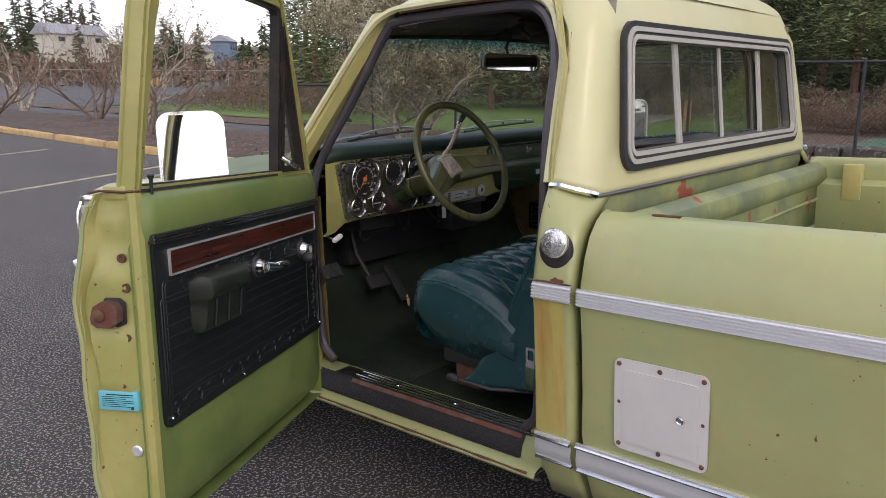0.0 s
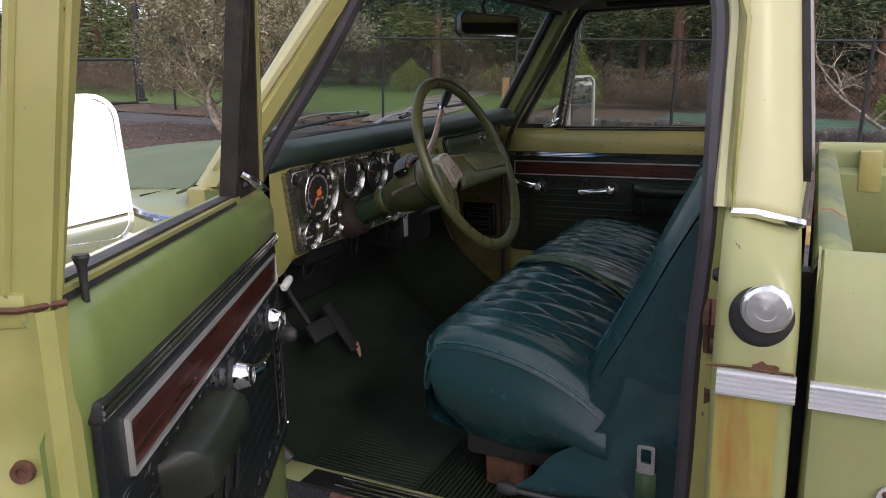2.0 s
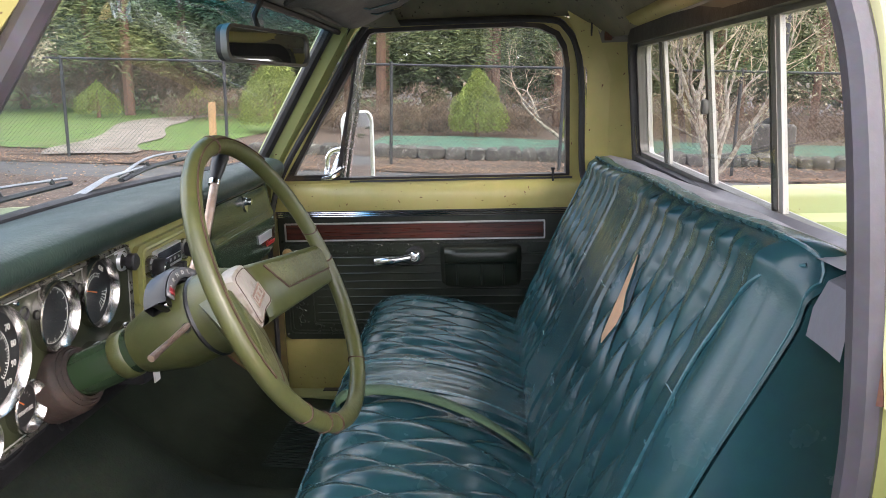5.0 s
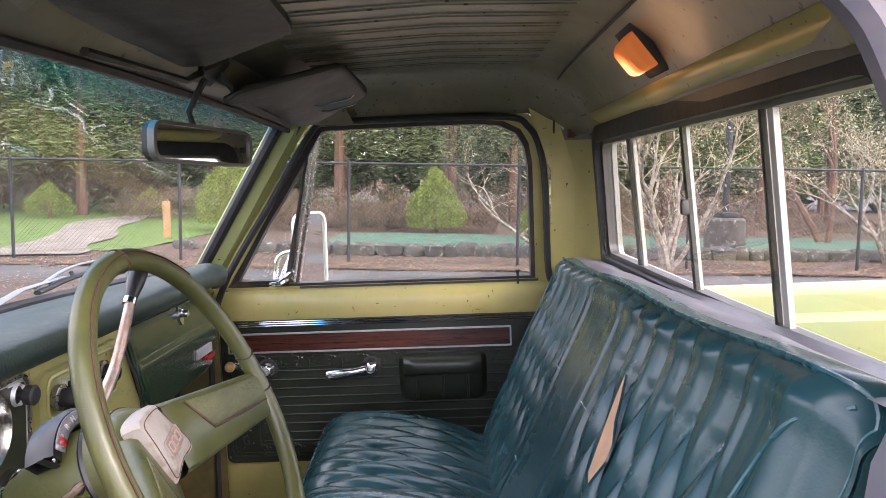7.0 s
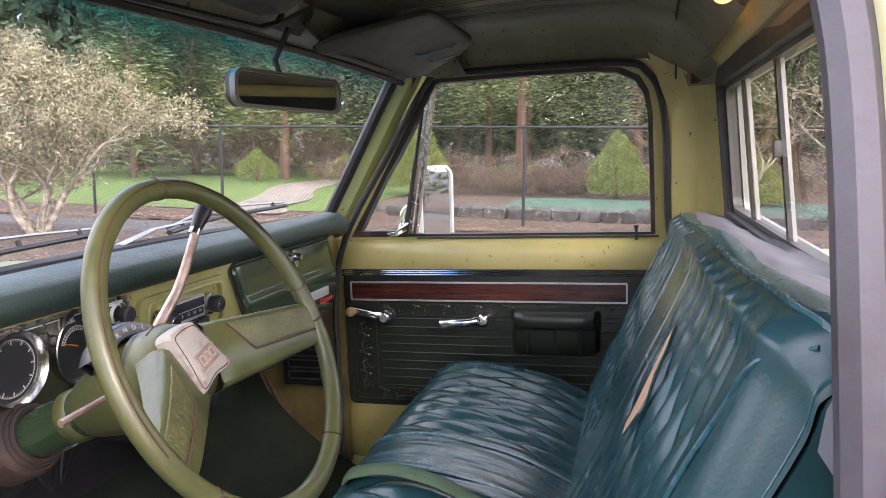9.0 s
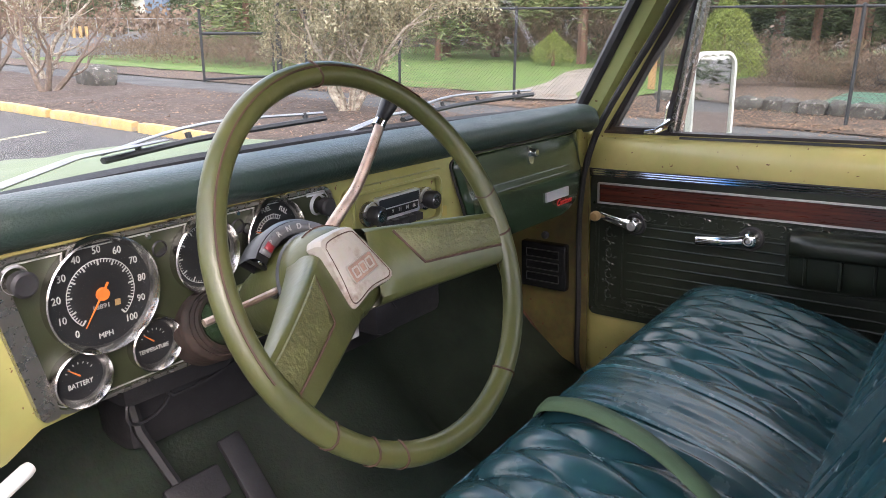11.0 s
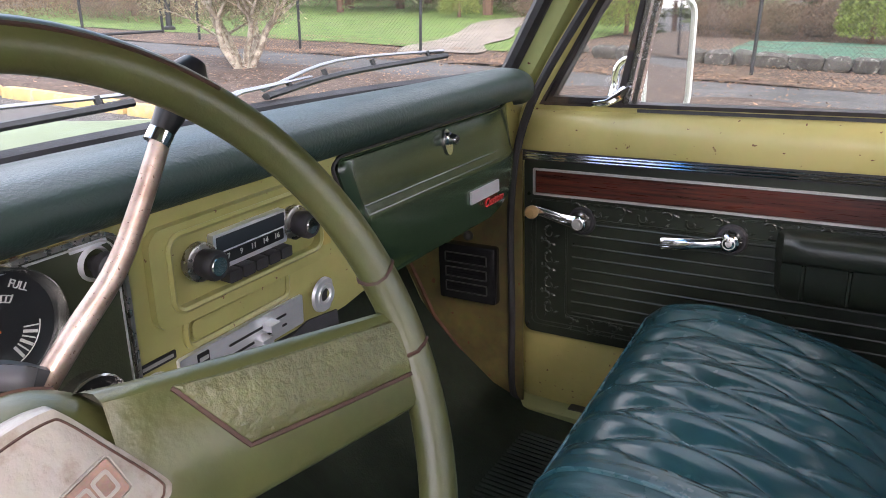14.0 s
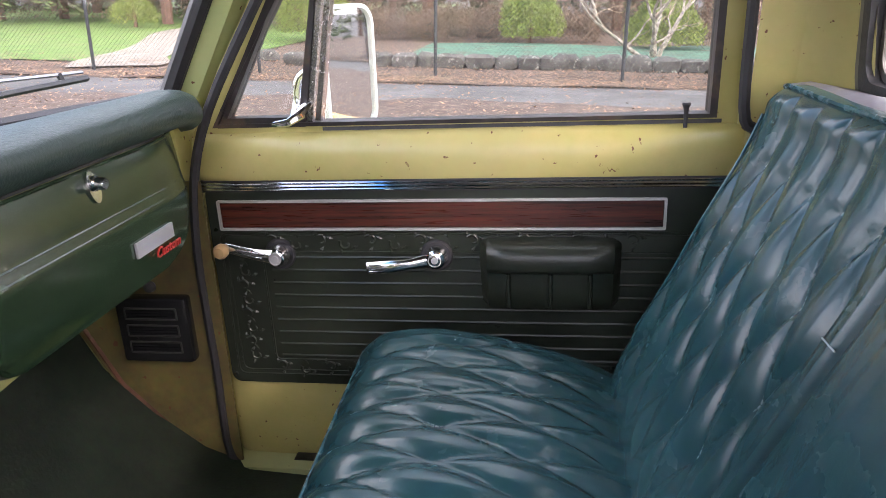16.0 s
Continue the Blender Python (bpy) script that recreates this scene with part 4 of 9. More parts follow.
WIN_B, WIN_T = 1.355, 1.680      # rear window opening
zs = [1.308, 1.325, 1.34, WIN_B, 1.42, 1.50, 1.58, 1.64, WIN_T, 1.70, 1.73, 1.76, 1.79, 1.80]
hw = lambda z: lerp([(1.36, 0.695), (1.68, 0.650)], z)
rows = []
for z in zs:
    L, R = corner(z, DRV), corner(z, PAS)
    yb = L[-1][1]
    mid = [(C0 + hw(z) * k, yb - 0.004 * (1 - k * k)) for k in (-1, -0.6, -0.2, 0.2, 0.6, 1)]
    dip = [0.034 * max(0.0, min(1.0, (k - 6) / 8)) * (z < 1.33) for k in range(len(L))]
    rows.append([(a, b, z - e) for (a, b), e in zip(L + mid + R[::-1], dip + [0.034 * (z < 1.33)] * 6 + dip[::-1])])
nL = len(corner(1.4, DRV))
g = Geo().grid(rows, keep=lambda i, j: not (WIN_B - 1e-6 <= zs[i] and zs[i + 1] <= WIN_T + 1e-6 and nL <= j < nL + 5))
part("cab_rear_upper", g, M["cream"], truck, "cream painted upper cab corner and back", solid=0.012)
# roof: rings from the rim up to the crown
L, R = corner(1.80, DRV)[4:], corner(1.80, PAS)[4:]
yb = L[-1][1]
front = [(C0 + 0.74 * math.sin(radians(a)) if abs(a) < 89 else C0, 0.975 - 0.115 * math.sin(radians(a)) ** 2) for a in range(-80, 81, 16)]
rim = L + [(C0 + k * 0.6, yb - 0.01 * (1 - k * k)) for k in (-0.8, -0.4, 0, 0.4, 0.8)] + R[::-1]
rim = rim + [(X(PAS, 0.755), y) for y in (0.3, 0.5, 0.7)] + [(X(PAS, 0.753), 0.82)] + front[::-1] + [(X(DRV, 0.753), 0.82)] + [(X(DRV, 0.755), y) for y in (0.7, 0.5, 0.3)]
rings = []
for s in (1.0, 0.985, 0.96, 0.92, 0.86, 0.78, 0.66, 0.5, 0.3, 0.1):
    zc = 1.80 + 0.105 * (1 - s ** 4.5) ** 0.75
    rings.append([(C0 + (a - C0) * s, 0.50 + (b - 0.50) * s, zc - (0.02 * max(0, (b - 0.7) / 0.3) if s > 0.9 else 0)) for a, b in rim])
g = Geo().grid(rings, close_u=True)
g.f.append(tuple(range(len(g.v) - len(rim), len(g.v))))
part("roof", g, M["cream"], truck, "cream painted cab roof")
for s in (DRV, PAS):
    pth = spline([(X(s, lerp(UP, z) + o), y, z) for y, z, o in ((0.150, 1.309, -0.006), (0.150, 1.50, -0.006), (0.153, 1.62, -0.002), (0.176, 1.69, 0.004), (0.205, 1.745, 0.006), (0.255, 1.780, 0.008), (0.33, 1.796, 0.012), (0.50, 1.803, 0.014), (0.70, 1.803, 0.012), (0.82, 1.795, 0.006))] + [(X(s, 0.79), 0.90, 1.735), (X(s, 0.845), 1.06, 1.53), (X(s, 0.892), 1.205, 1.34)], 60)
    part("drip_rail", Geo().tube(pth, 0.011, 6), M["cream"], truck, "cream roof drip rail with rust along its seam")
    part("seam_rust", Geo().tube([(p[0] - s * 0.006, p[1] + (0.010 if p[2] < 1.75 else 0), p[2] - (0.0 if p[2] < 1.70 else 0.011)) for p in pth[:44]], 0.005, 5), M["rust"], truck, "rust along the drip rail seam")
    # windscreen pillar
    rowsA = []
    for k in range(9):
        t = k / 8
        y0, z0, w0 = 1.225 - 0.345 * t, 1.30 + 0.50 * t, 0.905 - 0.15 * t
        rowsA.append([(X(s, w0 - 0.055), y0 + 0.055, z0 - 0.002), (X(s, w0 - 0.02), y0 + 0.045, z0), (X(s, w0), y0 + 0.01, z0), (X(s, w0 - 0.004), y0 - 0.03, z0), (X(s, w0 - 0.035), y0 - 0.045, z0), (X(s, w0 - 0.075), y0 - 0.03, z0), (X(s, w0 - 0.085), y0 + 0.02, z0)])
    part("windscreen_pillar", Geo().grid(rowsA[0:], close_u=True), M["pillar"] if s == DRV else M["pillar_in"], truck, "painted windscreen pillar with chipped edges")

# rubber along the inner pillar edges
for s in (DRV, PAS):
    part("pillar_rubber", Geo().tube([(X(s, 0.905 - 0.15 * k - 0.084), 1.225 - 0.345 * k + 0.022, 1.30 + 0.50 * k) for k in (0.02, 0.35, 0.7, 0.93)], 0.017, 8), M["black"], truck, "black rubber beside the windscreen pillar")
# chrome strip at the roof seam
for s in (DRV, PAS):
    pl = [(a, b, 1.305) for a, b in corner(1.305, s)[4:13]]
    part("seam_moulding", Geo().tube([(X(s, 0.902), 0.128, 1.307)] + [(a + s * 0.008, b - 0.007, c - 0.032 * max(0.0, (k - 2) / 8)) for k, (a, b, c) in enumerate(pl)], 0.0085, 6), M["chrome"], truck, "bright moulding strip at the roof seam")
part("rear_seam_moulding", Geo().tube([(C0 - 0.845, 0.040, 1.274), (C0 - 0.80, 0.031, 1.275), (C0, 0.026, 1.272), (C0 + 0.78, 0.032, 1.272)], 0.006, 6), M["frame_alu"], truck, "dulled metal seam strip across the cab back")


# lower rear quarter of the cab, with its step down to the belt line
def quarter(s):
    zz = [0.47, 0.52, 0.56, 0.60, 0.64, 0.68, 0.74, 0.80, 0.90, 1.00, 1.03, 1.06, 1.09, 1.13, 1.17, 1.21, 1.24, 1.27, 1.29, 1.31]
    rws = []
    for z in zz:
        w = lerp(OUT, z)
        r = lerp([(0.5, 0.02), (1.15, 0.02), (1.31, 0.088)], z)
        yb = lerp([(1.15, 0.022), (1.31, 0.032)], z)
        pts = [(w - 0.030, 0.142), (w - 0.014, 0.142), (w - 0.003, 0.133), (w, 0.120), (w, min(0.115, yb + r))]
        pts += [(w - r + r * math.cos(radians(a)), yb + r - r * math.sin(radians(a))) for a in (22, 45, 67, 90)]
        pts += [(w - r - 0.04, yb)]
        rws.append([(X(s, a), b, z - 0.036 * max(0, (z - 1.20) / 0.11) * max(0, min(1, (0.118 - b) / 0.08))) for a, b in pts])
    return rws


for s in (DRV, PAS):
    part("cab_corner", Geo().grid(quarter(s)), M["green"], truck, "faded lime green lower cab corner", solid=0.008)
# rust streaks down the driver corner, a thin worn layer
rws = [[(p[0] - 0.0012, p[1], p[2]) for p in r[2:5]] for r in quarter(DRV) if 0.66 < r[0][2] < 1.04]
part("rust_stain", Geo().grid(rws), M["rust_stain"], truck, "orange rust streaks on the cab corner")
# rust bloom above the moulding
rng = random.Random(3)
bl = [(0.066 + (0.010 + 0.010 * rng.random()) * math.cos(k / 14 * 6.283) * 1.3, 1.081 + (0.004 + 0.008 * rng.random()) * math.sin(k / 14 * 6.283)) for k in range(14)]
part("rust_bloom", Geo().prism(bl, lambda u, v, w: (X(DRV, lerp(OUT, v) + 0.0005 + w), u, v), 0.0008), M["rust"], truck, "flaking red rust above the moulding")
part("rust_line", Geo().tube([(X(DRV, 0.980), 0.148, 1.0765), (X(DRV, 0.980), 0.10, 1.078), (X(DRV, 0.980), 0.024, 1.0765)], 0.0022, 5), M["rust"], truck)
# back of the cab below the window
rws = [[(X(-1, 0.80 - 0.4 * k), y, z) for k in range(5)] for y, z in ((0.038, 1.285), (0.036, 1.265), (0.036, 1.24), (0.042, 1.22), (0.042, 0.75))]
# added dark block: stands in for the deep shade between cab and bed
part("gap_shade_block", Geo().box(X(DRV, 0.80), X(DRV, 0.76), -0.034, 0.036, 0.50, 1.19), M["gasket"], truck, "dark block added for shade in the gap behind the cab")
part("cab_back", Geo().grid(rws), M["bed_green"], truck, "green painted back of the cab", solid=0.01)

# rear sliding window
def rear(u, v, w):
    """a point on the back window: u across, v up, w out of the cab."""
    return (C0 + u, lerp([(1.36, 0.042), (1.70, 0.072)], v) + 0.004 * u - 0.004 * (1 - (u / 0.7) ** 2) - w, v)


def inner(u, v, w):
    """a point on the panes, which stand further into the cab."""
    return (C0 + u, lerp([(1.38, 0.051), (1.67, 0.077)], v) + 0.010 * u - w, v)


def outerw(u, v, w):
    return rear(u, v, w * 0.7)


rw = node_at("sliding_rear_window", truck)
rw["label"] = "four-pane sliding rear window in aluminium frame"
def quad(half_b, half_t, z0, z1, r, n=6):
    pts = rrect(-1, 1, z0, z1, r, n)
    out = []
    for i, (u, v) in enumerate(pts):
        h = half_b + (half_t - half_b) * (v - z0) / (z1 - z0)
        su = 1 if u > 0 else -1
        edge = 1 - abs(u)
        out.append((su * (h - edge), v))
    return out
part("rubber_gasket", Geo().ring(quad(0.728, 0.678, 1.322, 1.710, 0.06), quad(0.695, 0.650, 1.350, 1.686, 0.045), outerw, 0.022), M["black"], rw, "cracked black rubber gasket")
part("rubber_gasket", Geo().ring(quad(0.700, 0.654, 1.338, 1.708, 0.05), quad(0.675, 0.632, 1.366, 1.668, 0.035), lambda u, v, w: inner(u, v, -w - 0.008), 0.020), M["black"], rw)
part("window_reveal", Geo().ring(quad(0.728, 0.678, 1.322, 1.710, 0.06), quad(0.698, 0.653, 1.350, 1.686, 0.045), lambda u, v, w: rear(u, v, w - 0.034), 0.030), M["frame_alu"], rw)
part("window_frame", Geo().ring(quad(0.708, 0.663, 1.340, 1.696, 0.047), quad(0.694, 0.649, 1.352, 1.684, 0.038), lambda u, v, w: outerw(u, v, w + 0.012), 0.016), M["bar_alu"], rw, "bright aluminium outer window frame")
part("frame_channel", Geo().ring(quad(0.697, 0.652, 1.350, 1.687, 0.040), quad(0.680, 0.635, 1.364, 1.672, 0.030), lambda u, v, w: outerw(u, v, w + 0.008), 0.010), M["post_alu"], rw, "dark channel between the frame rails")
part("frame_rail", Geo().ring(quad(0.684, 0.639, 1.360, 1.676, 0.032), quad(0.671, 0.627, 1.372, 1.664, 0.024), lambda u, v, w: outerw(u, v, w + 0.006), 0.018), M["bar_alu"], rw)
part("inner_frame", Geo().ring(quad(0.690, 0.645, 1.352, 1.684, 0.04), quad(0.664, 0.620, 1.376, 1.660, 0.028), lambda u, v, w: inner(u, v, w - 0.010), 0.022), M["frame_alu"], rw, "dull inner window frame")
def bar(u, d0, d1, wd, ztop=1.670, zbot=1.366):
    a = Geo()
    lean = 1.0
    a.add([inner(u * (lean if v > 1.5 else 1) + du, v, w) for v in (zbot, ztop) for du in (-wd / 2, wd / 2) for w in (d0, d1)],
          [(0, 1, 3, 2), (4, 6, 7, 5), (0, 4, 5, 1), (2, 3, 7, 6), (0, 2, 6, 4), (1, 5, 7, 3)])
    return a
part("division_bar", bar(-0.350, -0.002, 0.006, 0.016), M["bar_alu"], rw)
part("division_bar", bar(0.350, -0.002, 0.006, 0.016), M["bar_alu"], rw)
for u, wd in ((-0.010, 0.017), (-0.332, 0.009), (0.368, 0.010)):
    part("sash_stile", bar(u, -0.008, -0.001, wd), M["post_alu"], rw, "dark sash stile")
    part("stile_face", bar(u, -0.001, 0.005, wd), M["bar_alu"], rw, "bright outer face of the stile")
part("catch", Geo().box(C0 - 0.018, C0 - 0.002, 0.066, 0.084, 1.508, 1.536, 0.004), M["frame_alu"], rw, "small pale sash catch")
for a, b, d in ((-0.672, -0.35, 0.0), (-0.35, -0.01, -0.008), (-0.01, 0.35, -0.008), (0.35, 0.672, 0.0)):
    ob = part("pane", Geo().add([inner(a, 1.366, d), inner(b, 1.366, d), inner(b * 0.96, 1.67, d), inner(a * 0.96, 1.67, d)], [(0, 1, 2, 3)]), M["pane"], rw)
    ob.visible_shadow = False

# fuel cap
fy, fz = 0.068, 1.174
fm = pose(X(DRV, 0.962), fy, fz, 0, -90, 0) @ pose(0, 0, 0, 0, 6, 0)
fc = node_at("fuel_cap", truck)
fc["label"] = "round chrome fuel cap on black rubber grommet"
part("grommet", Geo().lathe([(0.0, 0.004), (0.032, 0.010), (0.040, 0.007), (0.045, 0.004), (0.047, -0.006)], fm @ pose(-0.018, 0.008, 0), 36), M["black"], fc)
part("cap", Geo().lathe([(0.0, 0.0335), (0.015, 0.033), (0.0155, 0.0305), (0.017, 0.0325), (0.028, 0.032), (0.029, 0.029), (0.034, 0.028), (0.037, 0.024), (0.037, 0.018), (0.036, 0.012), (0.031, 0.002)], fm, 40), M["cap"], fc)

# ribbed aluminium mouldings along the side; y0..y1, z range, ribs
def ribbed(s, y0, y1, z0, z1, ribs, wfun, d=0.010):
    prof = [(z0, 0.0), (z0, d * 0.6)]
    n = ribs * 4
    for k in range(n + 1):
        prof.append((z0 + (z1 - z0) * (0.06 + 0.88 * k / n), d * (0.55 + (0.55 if k % 4 in (1, 2) else 0))))
    prof += [(z1, d * 0.6), (z1, 0.0)]
    return Geo().grid([[(X(s, wfun(z) + o), y, z) for z, o in prof] for y in (y0, (y0 + y1) / 2, y1)])


ow = lambda z: lerp(OUT, z)
part("upper_moulding", ribbed(DRV, 0.132, 0.020, 1.032, 1.074, 5, ow), M["alu"], truck, "ribbed aluminium side moulding")
part("lower_moulding", ribbed(DRV, 0.135, 0.026, 0.590, 0.672, 1, ow, 0.012), M["alu"], truck, "wide aluminium lower side moulding")
for zz in (0.60, 0.663):
    part("moulding_edge", Geo().tube([(X(DRV, ow(zz) + 0.012), 0.135, zz), (X(DRV, ow(zz) + 0.012), 0.026, zz)], 0.005, 6), M["chrome"], truck)

# ---- the bed ----
BED_END = -2.02
BOUT = [(0.46, 0.90), (0.54, 0.935), (0.60, 0.958), (0.66, 0.965), (0.70, 0.975), (0.80, 0.972), (0.95, 0.978), (1.03, 0.985), (1.08, 0.984), (1.14, 0.968), (1.19, 0.945), (1.225, 0.915), (1.240, 0.890), (1.246, 0.868)]
bow = lambda z: lerp(BOUT, z)
for s in (DRV, PAS):
    prof = [(w, z) for z, w in BOUT]
    prof += [(0.852, 1.243), (0.842, 1.232), (0.840, 1.21), (0.840, 1.16), (0.80, 1.14), (0.795, 0.72)]
    ys = [0.004, -0.004, -0.02, -0.06, -0.5, -1.0, -1.5, BED_END]
    rws = [[(X(s, w - (0.018 if k == 0 else 0.004 if k == 1 else 0) * (z > 0.4)), y, z - (0.012 if k == 0 and z > 1.2 else 0)) for w, z in prof] for k, y in enumerate(ys)]
    side_ob = part("bed_side", Geo().grid(rws), M["green"], truck, "lime green steel bed side with rolled top rail", solid=0.004)
    part("bed_side_front", Geo().prism([(w - 0.02, z) for w, z in prof], lambda u, v, w, s=s: (X(s, u), 0.0 + w, v), 0.004), M["green"], truck)
    # bed_green, darker than the side, puts the gap's shade into the colour
    part("bed_front_flange", Geo().prism([(bow(z) - 0.010, z) for z in (0.52, 0.70, 0.85, 1.0, 1.10, 1.17)] + [(0.80, 1.17), (0.80, 0.52)], lambda u, v, w, s=s: (X(s, u), -0.012 - w, v), 0.006), M["bed_green"], truck, "front flange of the bed side, in darker green for gap shade")
    part("bed_upper_moulding", ribbed(s, 0.002, BED_END, 1.032, 1.074, 5, bow), M["alu"], truck, "long ribbed aluminium bed moulding")
    part("bed_lower_moulding", ribbed(s, 0.012, BED_END, 0.586, 0.672, 1, bow, 0.012), M["alu"], truck, "wide aluminium lower bed moulding")
    for zz in (0.598, 0.664):
        part("moulding_edge", Geo().tube([(X(s, bow(zz) + 0.012), 0.010, zz), (X(s, bow(zz) + 0.012), BED_END, zz)], 0.005, 6), M["chrome"], truck)
    for yy in (-0.16, -1.05, -1.9):   # stake pockets inside the rail
        part("stake_pocket", Geo().box(min(X(s, 0.845), X(s, 0.795)), max(X(s, 0.845), X(s, 0.795)), yy - 0.035, yy + 0.035, 1.08, 1.222, 0.006), M["green_in"], truck, "stake pocket with rusty edges")
    part("rail_slot", Geo().box(X(s, 0.872) - 0.007, X(s, 0.872) + 0.007, -0.20, -0.13, 1.240, 1.2475, 0.002), M["rust"], truck, "rust-edged stake hole in the rail")
# bulkhead with rolled rail
bp = [(-0.035, 0.60), (-0.035, 1.13), (-0.05, 1.145), (-0.06, 1.17), (-0.052, 1.205), (-0.02, 1.225), (0.004, 1.222), (0.012, 1.20)]
part("bed_bulkhead", Geo().grid([[(x, y, z) for y, z in bp] for x in (X(-1, 0.845), X(-1, 0.4), X(1, 0.0), X(1, 0.4), X(1, 0.845))]), M["bed_green"], truck, "scraped bed bulkhead with rolled rail and red rust", solid=0.003)
for zz in (0.80, 0.97, 1.08):
    part("bulkhead_rib", Geo().tube([(X(-1, 0.78), -0.040, zz), (X(1, 0.78), -0.040, zz)], 0.008, 6), M["bed_green"], truck)
part("bed_floor", Geo().box(X(-1, 0.80), X(1, 0.80), BED_END, -0.03, 0.70, 0.72), M["bed_green"], truck, "worn bed floor")
for k in range(9):
    part("bed_floor_rib", Geo().box(C0 - 0.72 + k * 0.18 - 0.02, C0 - 0.72 + k * 0.18 + 0.02, BED_END + 0.02, -0.05, 0.716, 0.732, 0.004), M["bed_green"], truck)
part("tailgate", Geo().box(X(-1, 0.80), X(1, 0.80), BED_END - 0.02, BED_END + 0.03, 0.72, 1.225, 0.012), M["bed_green"], truck, "lime green tailgate")
# access plate with lock
pl = node_at("access_plate", truck)
pl["label"] = "pale grey locking access door on the bed side"
onside = lambda u, v, w: (X(DRV, bow(v) + 0.003 + w), u, v)
part("plate_frame", Geo().prism(rrect(-0.323, -0.098, 0.700, 0.925, 0.018), onside, 0.004), M["plate"], pl)
part("plate_door", Geo().prism(rrect(-0.302, -0.122, 0.722, 0.900, 0.012), lambda u, v, w: onside(u, v, w + 0.0035), 0.004), M["plate"], pl)
for u, v in ((-0.110, 0.912), (-0.210, 0.912), (-0.311, 0.912), (-0.110, 0.818), (-0.311, 0.812), (-0.110, 0.714), (-0.210, 0.714), (-0.311, 0.714)):
    part("bolt", Geo().lathe([(0.0, 0.009), (0.004, 0.008), (0.0062, 0.004), (0.0062, 0.0)], pose(*onside(u, v, 0), 0, -90, 0), 10), M["rust"], pl, "dark bolt")
part("lock", Geo().lathe([(0, 0.012), (0.005, 0.012), (0.006, 0.010), (0.009, 0.012), (0.0105, 0.008), (0.0105, 0)], pose(*onside(-0.262, 0.812, 0.003), 0, -90, 0), 18), M["chrome"], pl, "round key lock")

# ---- nose of the truck ----
def ny(y):
    """the nose runs on past the wheel."""
    return y if y < 1.5 else 1.5 + (y - 1.5) * 1.2


def fender_row(y):
    top = lerp([(1.2, 1.255), (1.6, 1.235), (2.2, 1.205), (2.60, 1.16), (2.72, 1.10)], y)
    wide = lerp([(1.2, 0.955), (2.3, 0.975), (2.6, 0.95), (2.72, 0.90)], y)
    return top, wide


for s in (DRV, PAS):
    rws = []
    for y in (1.225, 1.3, 1.5, 1.8, 2.1, 2.4, 2.55, 2.65, 2.70):
        t, w = fender_row(y)
        yn = ny(y)
        rws.append([(X(s, 0.66), yn, t + 0.008), (X(s, 0.72), yn, t + 0.012), (X(s, w - 0.12), yn, t + 0.006), (X(s, w - 0.06), yn, t - 0.012), (X(s, w - 0.02), yn, t - 0.05), (X(s, w), yn, t - 0.12), (X(s, w + 0.005), yn, t - 0.2), (X(s, w), yn, 0.82), (X(s, w - 0.02), yn, 0.66), (X(s, w - 0.04), yn, 0.52)])
    part("front_fender", Geo().grid(rws), M["green"], truck, "lime green front fender", solid=0.006)
    part("fender_moulding", Geo().grid([[(X(s, fender_row(y)[1] + 0.004), ny(y), z) for z in (1.032, 1.04, 1.066, 1.074)] for y in (1.225, 2.0, 2.4, 2.6)]), M["alu"], truck, solid=0.008)
    part("side_marker", Geo().box(min(X(s, 0.93), X(s, 0.985)), max(X(s, 0.93), X(s, 0.985)), 2.715, 2.815, 0.895, 0.950, 0.008), M["lamp_red"], truck, "amber side marker lamp")
rws = []
for y in (1.46, 1.50, 1.7, 2.0, 2.3, 2.5, 2.62, 2.68):
    z = lerp([(1.46, 1.290), (1.6, 1.295), (2.0, 1.28), (2.4, 1.25), (2.6, 1.21), (2.68, 1.14)], y)
    rws.append([(C0 + k * 0.69, ny(y), z - 0.045 * abs(k) ** 3 + (0.012 if 0.2 < abs(k) < 0.72 else 0)) for k in (-1, -0.97, -0.85, -0.72, -0.5, -0.22, 0, 0.22, 0.5, 0.72, 0.85, 0.97, 1)])
part("hood", Geo().grid(rws), M["hood_green"], truck, "chalky pale green hood", solid=0.006)
rws = [[(C0 + k * 0.86, y - 0.14 * abs(k) ** 2.5, z) for k in (-1, -0.8, -0.5, 0, 0.5, 0.8, 1)] for y, z in ((1.50, 1.275), (1.455, 1.290), (1.43, 1.305), (1.40, 1.335))]
part("cowl", Geo().grid(rws), M["hood_green"], truck, "pale green cowl below the windscreen", solid=0.006)
part("cowl_grille", Geo().box(C0 - 0.35, C0 + 0.35, 1.435, 1.45, 1.298, 1.304, 0.002), M["black"], truck, "dark cowl vent slots")
part("grille", Geo().box(X(-1, 0.80), X(1, 0.80), 2.90, 2.95, 0.78, 1.10, 0.01), M["chrome"], truck, "chrome grille")
for s in (DRV, PAS):
    part("headlamp", Geo().lathe([(0, 0.03), (0.06, 0.025), (0.09, 0.01), (0.1, 0)], pose(X(s, 0.70), 2.94, 0.95, -90, 0, 0), 24), M["white"], truck)
